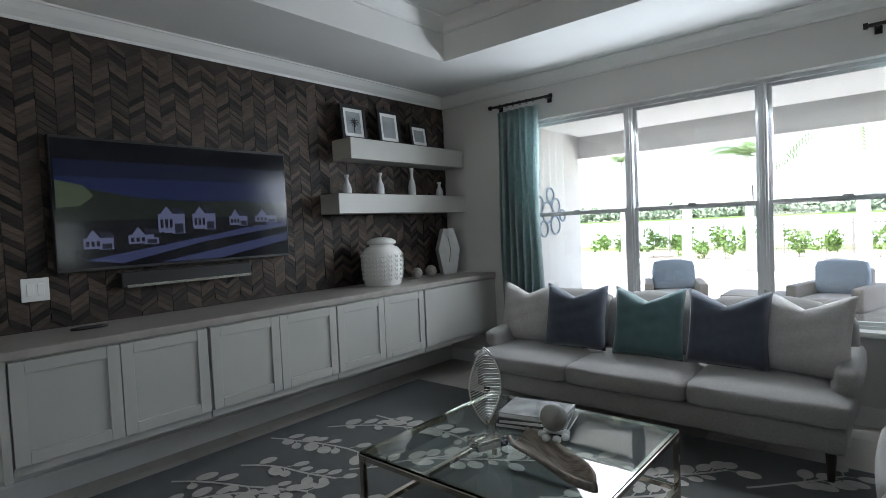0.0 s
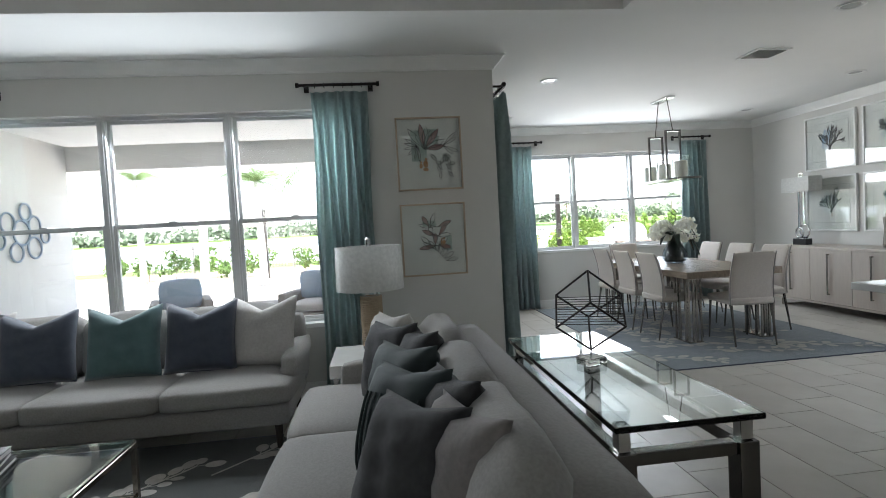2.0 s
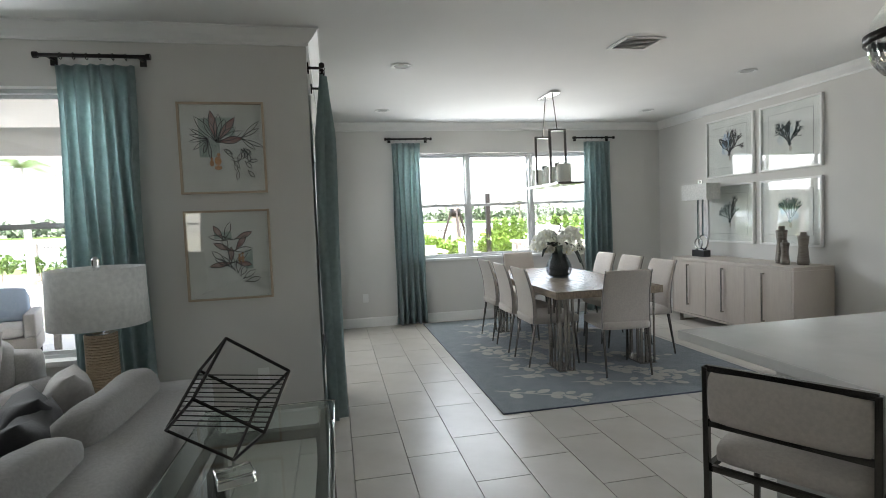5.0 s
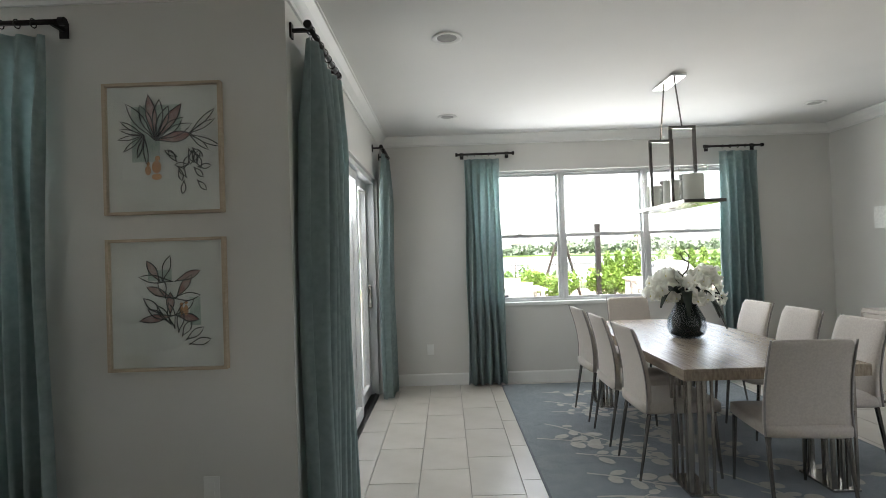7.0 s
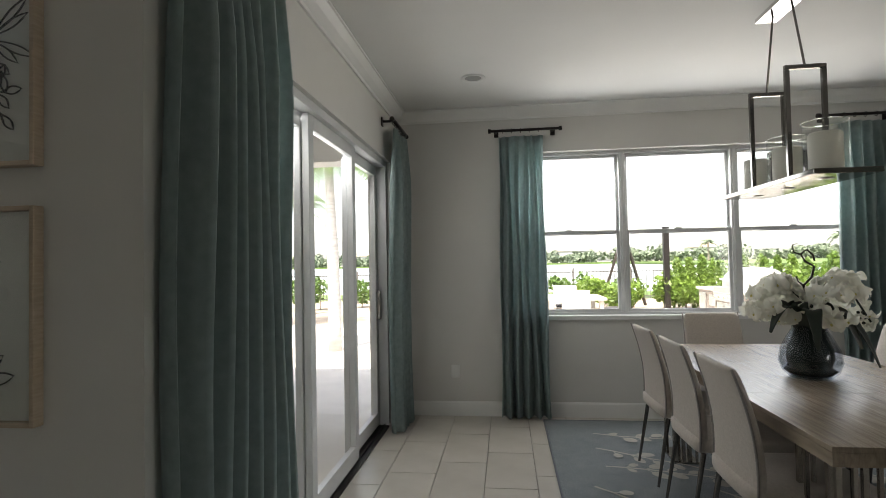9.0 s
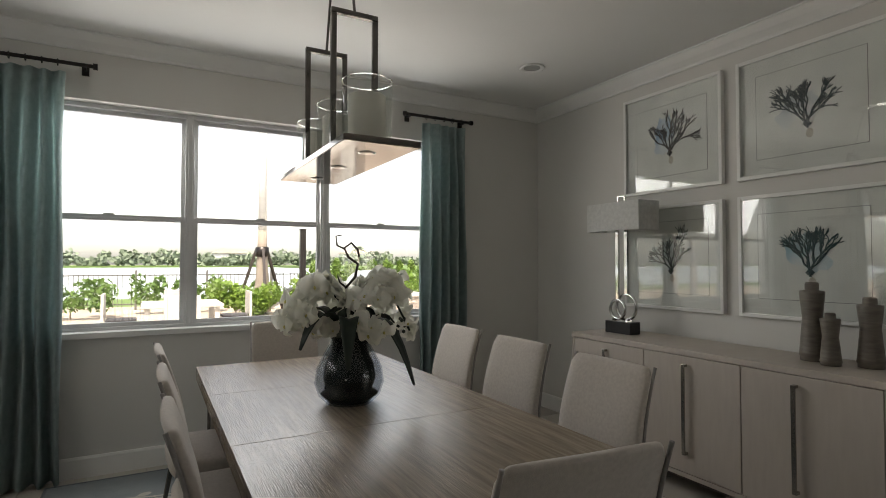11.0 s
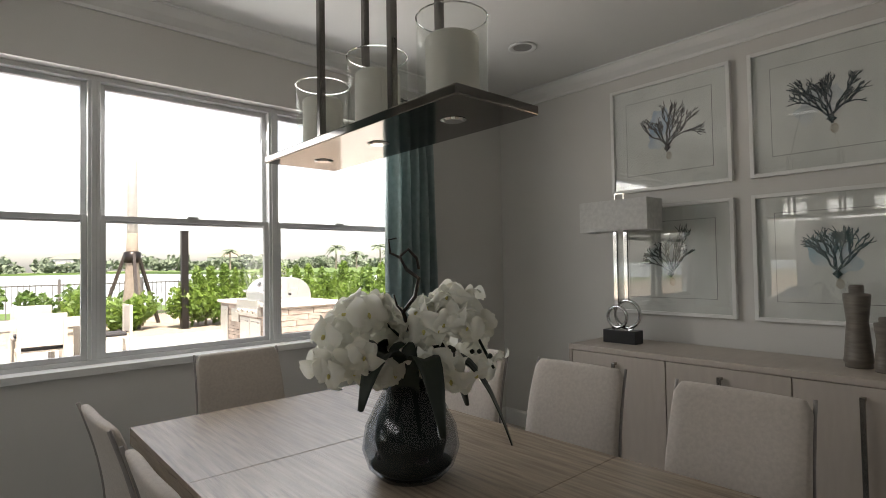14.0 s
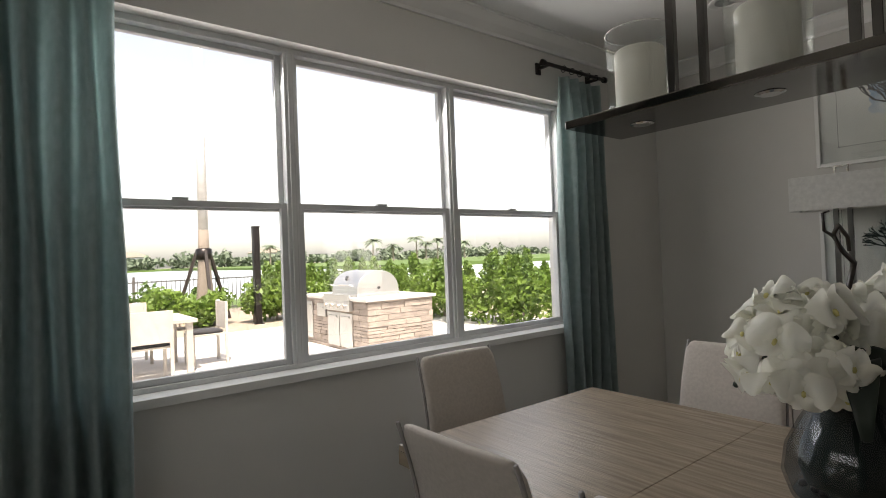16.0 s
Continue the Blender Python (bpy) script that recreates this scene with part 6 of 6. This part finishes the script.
for k, (x, y) in enumerate(HEDGE_AT):
    s = thing("hedge_bush", "dense bright green hedge bush with upright shoots", "hedge", pose(x, y, -0.09), "hedge row")
    lobes = [(rs0.uniform(-0.45, 0.45), rs0.uniform(-0.45, 0.45), rs0.uniform(0.25, 0.95), 0.4, 0.4, 0.34) for _ in range(9)]
    lobes += [(rs0.uniform(-0.5, 0.5), rs0.uniform(-0.5, 0.5), rs0.uniform(0.95, 1.3), 0.1, 0.1, 0.3) for _ in range(6)]
    leaf_mesh("foliage", clumps(rs0, 3000, lobes), 0.06, LEAF1, s, 40 + k)
    part("stem", tube([(0, 0, 0), (0.02, 0.02, 0.7)], 0.03, 6), TRUNK, s)
for k in range(4):
    x, y = 5.4 + 0.85 * k, 18.9 + 0.2 * (k % 2)
    s = thing("hedge_bush", "low green shrub beside the braced palm", "hedge", pose(x, y, -0.09), "hedge row")
    lobes = [(rs0.uniform(-0.4, 0.4), rs0.uniform(-0.3, 0.3), rs0.uniform(0.25, 0.8), 0.35, 0.35, 0.32) for _ in range(6)]
    leaf_mesh("foliage", clumps(rs0, 1000, lobes), 0.08, LEAF1, s, 60 + k)
    part("stem", tube([(0, 0, 0), (0.02, 0.02, 0.5)], 0.02, 6), TRUNK, s)


def palm(x, y, h, seed, fronds=15, L=1.7, braced=False, green=None):
    rnd = random.Random(seed)
    p = thing("palm_tree", "young palm tree with wooden braces round its trunk" if braced else "slender palm tree with arching fronds", "palm tree", pose(x, y, -0.09), "garden palms")
    bend = rnd.uniform(-0.15, 0.15)
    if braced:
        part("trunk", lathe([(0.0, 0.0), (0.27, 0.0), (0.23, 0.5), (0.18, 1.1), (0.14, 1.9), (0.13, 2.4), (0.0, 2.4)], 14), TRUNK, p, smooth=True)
        # glare washout put into the upper trunk's colour; the lower trunk stays brown
        part("upper_trunk", lathe([(0.0, 2.401), (0.128, 2.401), (0.115, 5.0), (0.1, h), (0.0, h)], 14), WASHEDTRUNK, p, "upper trunk coloured pale as if washed out by glare", smooth=True)
        bend = 0.0
    else:
        part("trunk", tube([(bend * t * t, 0, h * t) for t in [k / 8 for k in range(9)]], 0.12 if L < 2.5 else 0.3, 12, r2=0.075 if L < 2.5 else 0.2), PALETRUNK if L < 2.5 else TRUNK, p, smooth=True)
    for k in range(fronds):
        a = 2 * math.pi * k / fronds + rnd.uniform(-0.2, 0.2)
        up = rnd.uniform(0.1, 1.1)
        pts = []
        for i in range(9):
            t = i / 8
            r = L * (t * math.cos(up * (1 - 0.3 * t)))
            z = h + L * (math.sin(up) * t - 0.75 * t * t)
            pts.append(Vector((bend + r * math.cos(a), r * math.sin(a), z)))
        bm = bmesh.new()
        add_tube(bm, pts, 0.014, 5, r2=0.004)
        for i in range(1, 27):
            t = i / 27
            q = pts[min(7, int(t * 8))].lerp(pts[min(8, int(t * 8) + 1)], t * 8 - int(t * 8))
            d = (pts[min(8, int(t * 8) + 1)] - pts[min(7, int(t * 8))]).normalized()
            sdv = d.cross(Vector((0, 0, 1))).normalized()
            ll = 0.42 * L * math.sin(math.pi * (0.12 + 0.8 * t)) * 0.75
            for sg in (-1, 1):
                e = q + (sdv * sg * 0.8 + d * 0.5 - Vector((0, 0, 0.35))) * ll
                w = d * (0.016 if L < 2.5 else 0.09)
                bm.faces.new((bm.verts.new(q - w), bm.verts.new(q + w), bm.verts.new(e)))
        part("frond", bm, green or PALMLEAF, p)
    if braced:
        for k in range(3):
            a = 0.5 + k * 2 * math.pi / 3
            part("brace", bar((0.17 * math.cos(a), 0.17 * math.sin(a), 1.85), (0.8 * math.cos(a), 0.8 * math.sin(a), 0.0), 0.07), DARKWOOD, p, "dark timber brace")
        part("burlap_wrap", lathe([(0.14, 1.62), (0.2, 1.64), (0.2, 1.9), (0.14, 1.92)], 14), BRONZE, p, "wrapping band", smooth=True)
    return p


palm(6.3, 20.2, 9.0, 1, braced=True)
palm(-3.8, 13.6, 3.7, 2, L=1.5)
palm(-2.75, 15.4, 3.0, 3, L=1.5)
palm(-0.3, 11.6, 3.2, 8, L=1.4)
palm(-7.5, 19.0, 3.6, 4)
palm(10.8, 3.1, 1.7, 5, L=1.6)
palm(12.4, 4.6, 2.2, 6, L=1.8)
palm(13.0, 1.6, 2.6, 7, L=1.8)
for k in range(5):
    s = thing("garden_shrub", "dense green shrub outside the kitchen window", "shrub", pose(11.5 + 0.3 * (k % 2), -0.5 + 1.5 * k, -0.09), "garden shrubs")
    lobes = [(rs0.uniform(-0.5, 0.5), rs0.uniform(-0.5, 0.5), rs0.uniform(0.3, 1.1), 0.45, 0.45, 0.4) for _ in range(7)]
    leaf_mesh("foliage", clumps(rs0, 1100, lobes), 0.09, LEAF1, s, 90 + k)
    part("stem", tube([(0, 0, 0), (0.02, 0.02, 0.7)], 0.03, 6), TRUNK, s)
pst = thing("patio_post", "dark square metal post at the edge of the patio", "post", pose(7.08, 18.5, -0.09), "patio posts")
part("shaft", boxes((-0.075, -0.075, 0.0125, 0.075, 0.075, 2.35)), BRONZE, pst, bevel=0.005)
part("cap", boxes((-0.085, -0.085, 2.3505, 0.085, 0.085, 2.38)), BRONZE, pst)
part("foot_plate", boxes((-0.12, -0.12, 0, 0.12, 0.12, 0.012)), BRONZE, pst)
copy_thing(pst, pose(-3.3, 18.5, -0.09))

# garden fence behind the beds
fn = thing("garden_fence", "slim dark metal picket fence behind the hedge", "fence", pose(0, 0, -0.09))
picket_me = bpy.data.meshes.new("picket")
pb = boxes((-0.009, -0.009, 0.08, 0.009, 0.009, 1.12))
pb.to_mesh(picket_me)
pb.free()
picket_me.materials.append(FENCEM)
for k in range(12):
    part("post", boxes((-9.03 + 2.0 * k, 22.47, 0, -8.97 + 2.0 * k, 22.53, 1.22)), FENCEM, fn)
for z in (0.16, 1.04):
    part("rail", boxes((-9.0, 22.515, z, 13.0, 22.54, z + 0.035)), FENCEM, fn)
for k in range(180):
    if k % 16 == 0:
        continue
    ob = new("picket", picket_me)
    ob.parent = fn
    ob.location = (-9.0 + 0.1225 * k, 22.5, 0)

# far trees across the lake
far = []
for k in range(150):
    x = -260 + 3.6 * k + rs0.uniform(-3, 3)
    hh = rs0.uniform(4, 8.5)
    far.append(clumps(rs0, 110, [(x + rs0.uniform(-2.5, 2.5), 246 + rs0.uniform(-4, 10), rs0.uniform(1.5, hh * 0.75), 2.6, 2, hh * 0.32) for _ in range(4)]))
# tree belt and far palms take the haze-paled leaf colour
tagged(leaf_mesh("far_trees", np.concatenate(far), 0.95, LEAF3, seed=9, aspect=0.8), "distant belt of trees in haze-paled green across the lake", "trees", kind="stuff")
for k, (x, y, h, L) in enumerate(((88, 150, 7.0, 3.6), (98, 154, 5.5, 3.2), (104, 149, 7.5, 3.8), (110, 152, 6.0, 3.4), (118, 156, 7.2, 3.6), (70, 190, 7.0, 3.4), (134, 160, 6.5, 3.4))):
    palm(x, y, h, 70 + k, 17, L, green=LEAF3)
for k, (x, w, h) in enumerate(((35, 16, 5.5), (-60, 22, 5), (95, 18, 6))):
    hb = thing("far_house", "small pale house far across the lake", "house", pose(x, 256, 0.35), "far houses")
    part("wall", boxes((-w / 2, 0, 0, w / 2, 8, h)), STUCCO, hb)
    bm = bmesh.new()
    vs = [bm.verts.new(q) for q in ((-w / 2 - 0.6, -0.6, h), (w / 2 + 0.6, -0.6, h), (w / 2 + 0.6, 8.6, h), (-w / 2 - 0.6, 8.6, h), (-w / 4, 4, h + 2.2), (w / 4, 4, h + 2.2))]
    for f in ((0, 1, 5, 4), (1, 2, 5), (2, 3, 4, 5), (3, 0, 4), (3, 2, 1, 0)):
        bm.faces.new([vs[i] for i in f])
    part("roof", bm, TRUNK, hb, "brown hipped roof")
    for i in range(5):
        part("window", boxes((-w / 2 + 1.2 + i * w / 5.5, -0.05, 1.2, -w / 2 + 2.6 + i * w / 5.5, 0.0, 3.0)), BLACK, hb)

# outdoor kitchen
gk = thing("outdoor_kitchen", "stone-clad outdoor kitchen block with a stainless grill", "outdoor kitchen", pose(6.64, 12.4, -0.06))
KX, KY = 1.2, 2.3
part("core", boxes((0.02, 0.02, 0, KX - 0.02, KY - 0.02, 0.80)), GROUT, gk)
rnd = random.Random(8)
z = 0.0
while z < 0.79:
    hh = min(rnd.choice((0.05, 0.07, 0.09)), 0.80 - z)
    for side in (0, 1):
        x = 0.0
        Lm = KX if side == 0 else KY
        while x < Lm - 0.01:
            w = min(rnd.uniform(0.18, 0.42), Lm - x)
            pr = rnd.uniform(0.0, 0.016)
            part("stone", boxes((x + 0.003, -pr, z + 0.003, x + w - 0.003, 0.02, z + hh - 0.003)) if side == 0 else boxes((-pr, x + 0.003, z + 0.003, 0.02, x + w - 0.003, z + hh - 0.003)), STONEV, gk)
            x += w
    z += hh
part("counter", boxes((-0.05, -0.05, 0.801, KX + 0.05, KY + 0.05, 0.85)), PAVE, gk, "pale stone counter", bevel=0.006)
part("grill_body", boxes((0.06, 0.42, 0.851, 0.86, 1.3, 0.9)), INOX, gk, "stainless grill body", bevel=0.006)
part("control_panel", boxes((-0.09, 0.42, 0.64, -0.018, 1.3, 0.8), (-0.09, 0.42, 0.8005, -0.052, 1.3, 0.9)), INOX, gk, "stainless control panel", bevel=0.006)
bm = bmesh.new()
pr = [(0.46 - 0.39 * math.cos(t), 0.9 + 0.36 * math.sin(t) ** 0.8) for t in [math.pi * k / 16 for k in range(17)]]
a = [bm.verts.new((x, 0.43, z)) for x, z in pr]
b = [bm.verts.new((x, 1.29, z)) for x, z in pr]
for k in range(16):
    bm.faces.new((a[k], a[k + 1], b[k + 1], b[k]))
bm.faces.new(a)
bm.faces.new(list(reversed(b)))
part("grill_hood", bm, INOX, gk, "domed stainless hood", bevel=0.008)
part("hood_handle", tube([(0.04, 0.5, 1.02), (0.0, 0.52, 1.04), (0.0, 1.2, 1.04), (0.04, 1.22, 1.02)], 0.014), INOX, gk)
part("thermometer", tube([(0.14, 0.86, 1.14), (0.12, 0.86, 1.15)], 0.04, 14), BLACK, gk, "round hood thermometer")
part("hinge_knob", tube([(0.46, 0.43, 0.98), (0.46, 0.405, 0.98)], 0.022, 12), BLACK, gk)
for y in (0.54, 0.75, 0.97, 1.18):
    part("knob", tube([(-0.09, y, 0.72), (-0.12, y, 0.72)], 0.032, 12), CHROME, gk, "round metal knob")
for z0, z1, ya, yb in ((0.06, 0.6, 0.44, 0.85), (0.06, 0.6, 0.87, 1.28), (0.5, 0.72, 1.36, 1.68), (0.1, 0.74, 1.88, 2.2)):
    dd = part("access_door", boxes((-0.035, ya, z0, -0.018, yb, z1)), INOX, gk, "stainless access door", bevel=0.003)
    part("door_handle", boxes((-0.06, ya + 0.05, z1 - 0.07, -0.036, yb - 0.05, z1 - 0.05)), INOX, dd)

# outdoor dining set
ot = thing("patio_table", "square cream outdoor dining table on the patio", "table", pose(3.87, 13.8, -0.06))
part("top", boxes((-0.6, -0.6, 0.68, 0.6, 0.6, 0.73)), PATIOW, ot, bevel=0.004)
for x in (-0.55, 0.47):
    for y in (-0.55, 0.47):
        part("leg", boxes((x, y, 0, x + 0.08, y + 0.08, 0.68)), PATIOW, ot)


def patio_chair(m):
    c = thing("patio_chair", "cream outdoor chair with a dark grey seat pad", "chair", m, "patio chairs")
    for x in (-0.25, 0.21):
        part("front_leg", boxes((x, 0.2, 0, x + 0.04, 0.24, 0.42)), PATIOW, c)
        part("rear_leg", boxes((x, -0.26, 0, x + 0.04, -0.22, 0.9)), PATIOW, c)
    part("seat", boxes((-0.25, -0.22, 0.421, 0.25, 0.24, 0.45)), PATIOW, c)
    part("seat_pad", soft_box(-0.22, -0.2, 0.451, 0.22, 0.22, 0.5, 0.02, 0.008, 3), GREYC, c, smooth=True)
    part("back", boxes((-0.21, -0.255, 0.5, 0.21, -0.225, 0.9)), PATIOW, c, bevel=0.004)
    return c


pc = patio_chair(pose(3.84, 13.05, -0.06))
for x, y, a in ((3.87, 14.65, 180), (2.98, 13.8, -90), (4.72, 13.85, 90)):
    copy_thing(pc, pose(x, y, -0.06, 0, 0, a))

# covered lanai outside the living room
structure(part("lanai_ceiling", boxes((-5.6, YL + T + 0.001, 2.86, XC - T - 0.001, 8.6, 3.0)), STUCCO), "white ceiling of the covered lanai", "ceiling")
structure(part("lanai_beam", boxes((-5.6, 8.3, 2.48, XC - T - 0.001, 8.6, 2.859)), STUCCO), "white beam at the lanai's edge", "beam")
structure(part("lanai_wall", boxes((-4.25, YL + T + 0.001, -0.06, -4.0, 8.299, 2.859)), STUCCO), "white stucco wall at the lanai's end", "wall")
structure(part("lanai_wall", boxes((-5.6, YL, -0.06, XW - T - 0.001, YL + T, 2.859)), STUCCO), "white stucco wall behind the living room", "wall")
structure(part("roof_slab", boxes((-5.6, YS - 1.0, 3.2, XE + 0.8, YL + T, 3.3), (XC - 0.7, YL + T + 0.0, 3.2, XE + 0.8, YD + 0.85, 3.3)), STUCCO), "flat roof slab over the house", "roof")
wr = thing("wall_rings", "cluster of pale blue metal rings on the lanai wall", "wall art", pose(-3.999, 7.15, 1.58))
for k, (dy, dz, r) in enumerate(((0, 0, 0.16), (0.27, 0.1, 0.12), (-0.25, 0.12, 0.13), (0.1, 0.27, 0.11), (-0.12, -0.25, 0.12), (0.24, -0.2, 0.14), (-0.42, -0.1, 0.1), (0.48, -0.05, 0.09))):
    part("ring", tube([(0.02, dy + r * math.cos(a), dz + r * math.sin(a)) for a in [2 * math.pi * q / 24 for q in range(24)]], 0.014, 6, True), BLUEC, wr)


def lounge_chair(m):
    c = thing("lounge_chair", "grey wicker lounge chair with pale cushions on the lanai", "chair", m, "lanai chairs")
    part("frame", boxes((-0.4, -0.4, 0.1, 0.4, 0.4, 0.3)), WICKER, c, bevel=0.02)
    for x in (-0.4, 0.28):
        part("arm", boxes((x, -0.4, 0.301, x + 0.12, 0.4, 0.58)), WICKER, c, bevel=0.02)
    part("back", boxes((-0.28, -0.4, 0.301, 0.28, -0.28, 0.75)), WICKER, c, bevel=0.02)
    part("seat_cushion", soft_box(-0.27, -0.27, 0.305, 0.27, 0.4, 0.44, 0.04, 0.01, 4), CREAM, c, smooth=True)
    part("back_cushion", soft_box(-0.27, -0.27, 0.445, 0.27, -0.12, 0.85, 0.04, 0.02, 4), BLUEC, c, smooth=True)
    for x in (-0.37, 0.33):
        for y in (-0.37, 0.33):
            part("leg", boxes((x, y, 0, x + 0.04, y + 0.04, 0.1)), BLACK, c)
    return c


lc = lounge_chair(pose(-0.45, 7.85, -0.06, 0, 0, 165))
copy_thing(lc, pose(-2.3, 7.7, -0.06, 0, 0, 200))
lt = thing("patio_side_table", "low slatted patio table beside the lounge chairs", "table", pose(-1.3, 7.8, -0.06))
part("top", boxes((-0.35, -0.35, 0.4, 0.35, 0.35, 0.44)), WICKER, lt, bevel=0.005)
for x in (-0.32, 0.26):
    for y in (-0.32, 0.26):
        part("leg", boxes((x, y, 0, x + 0.06, y + 0.06, 0.4)), WICKER, lt)

# ---------------------------------------------------------------- wooden chevron wall and floor tiles, piece by piece
wallwood = thing("chevron_panelling", "dark reclaimed wood panelling laid in chevrons on the television wall", "wall panelling", pose(0, 0, 0))
part("backing", boxes((XW + 0.001, 0.27, 0.3, XW + 0.012, YL - 0.001, H - 0.106)), CHEV, wallwood)
CW, CHH, RISE = 0.096, 0.038, 0.062


def slat_mesh(up, t):
    me = bpy.data.meshes.new("chevron_slat")
    z0, z1 = (0, RISE) if up else (RISE, 0)
    g = 0.0012
    q = [(g, z0 + g), (CW - g, z1 + g), (CW - g, z1 + CHH - g), (g, z0 + CHH - g)]
    v = [(0, y, z) for y, z in q] + [(t, y, z) for y, z in q]
    me.from_pydata(v, [], [(4, 5, 6, 7), (0, 1, 5, 4), (1, 2, 6, 5), (2, 3, 7, 6), (3, 0, 4, 7)])
    me.materials.append(CHEV)
    return me


SLATS = [[slat_mesh(up, t) for t in (0.007, 0.010, 0.013)] for up in (False, True)]
rnd = random.Random(21)
cols = int((YL - 0.27) / CW)
rest_v, rest_f, made = [], [], 0
for ci in range(cols):
    y = YL - 0.002 - CW * (ci + 1)
    rows = int((H - 0.11 - 0.93 - RISE) / CHH)
    for ri in range(rows):
        z = H - 0.11 - RISE - CHH * (ri + 1)
        hidden = 0.75 < y < 2.1 and 1.3 < z < 1.9
        me = SLATS[ci % 2][rnd.randrange(3)]
        if made < 300 and not hidden and ci % 2 == ci % 2 and (y > 2.15 or (z > 2.0 and y > 1.2)):
            ob = new("chevron_slat", me)
            ob.parent = wallwood
            ob.location = (XW + 0.0125, y, z)
            made += 1
        else:
            k = len(rest_v)
            rest_v += [(v.co.x + XW + 0.0125, v.co.y + y, v.co.z + z) for v in me.vertices]
            rest_f += [[i + k for i in p.vertices] for p in me.polygons]
CHEV2 = CHEV.copy()
CHEV2.name = "reclaimed_wood_rest"
nt = CHEV2.node_tree
geo = nt.nodes.new("ShaderNodeNewGeometry")
for node in list(nt.nodes):
    if node.bl_idname == "ShaderNodeMapRange":
        nt.links.new(geo.outputs["Random Per Island"], node.inputs[0])
me = bpy.data.meshes.new("chevron_slats_rest")
me.from_pydata(rest_v, [], rest_f)
me.materials.append(CHEV2)
o = new("chevron_slats_rest", me)
o.parent = wallwood
o["kind"] = "stuff"

TWX, TLY = 0.325, 0.61
tile_me = bpy.data.meshes.new("floor_tile")
g, b = 0.0016, 0.0015
x1, y1 = TWX - g, TLY - g
v = [(g, g, -0.0085), (x1, g, -0.0085), (x1, y1, -0.0085), (g, y1, -0.0085), (g + b, g + b, 0), (x1 - b, g + b, 0), (x1 - b, y1 - b, 0), (g + b, y1 - b, 0)]
tile_me.from_pydata(v, [], [(4, 5, 6, 7), (0, 1, 5, 4), (1, 2, 6, 5), (2, 3, 7, 6), (3, 0, 4, 7)])
tile_me.materials.append(TILE)
floor_ob = bpy.data.objects["floor"]
rest_v, rest_f, made = [], [], 0
cx = int((XE - XW) / TWX) + 2
for i in range(cx):
    x = 1.776 - TWX * 17 + TWX * i
    off = (i % 3) * TLY / 3
    for j in range(22):
        y = -4.4 + TLY * j + off
        a0, a1, b0, b1 = max(x, XW), min(x + TWX, XE), max(y, YS), min(y + TLY, YD)
        if x + TWX / 2 < XC and y + TLY > YL:
            b1 = min(b1, YL)
        if a1 - a0 < 0.02 or b1 - b0 < 0.02:
            continue
        whole = a1 - a0 > TWX - 1e-6 and b1 - b0 > TLY - 1e-6
        if whole and made < 300 and x > 1.2 and y > -0.6:
            ob = new("floor_tile", tile_me)
            ob.parent = floor_ob
            ob.location = (x, y, 0)
            made += 1
        else:
            k = len(rest_v)
            sx, sy = (a1 - a0) / TWX, (b1 - b0) / TLY
            rest_v += [(a0 + q.co.x * sx, b0 + q.co.y * sy, q.co.z) for q in tile_me.vertices]
            rest_f += [[i2 + k for i2 in p.vertices] for p in tile_me.polygons]
TILE2 = TILE.copy()
TILE2.name = "porcelain_tile_rest"
nt = TILE2.node_tree
geo = nt.nodes.new("ShaderNodeNewGeometry")
for node in list(nt.nodes):
    if node.bl_idname == "ShaderNodeMapRange":
        nt.links.new(geo.outputs["Random Per Island"], node.inputs[0])
me = bpy.data.meshes.new("floor_tiles_rest")
me.from_pydata(rest_v, [], rest_f)
me.materials.append(TILE2)
o = new("floor_tiles_rest", me)
o.parent = floor_ob
o["kind"] = "stuff"
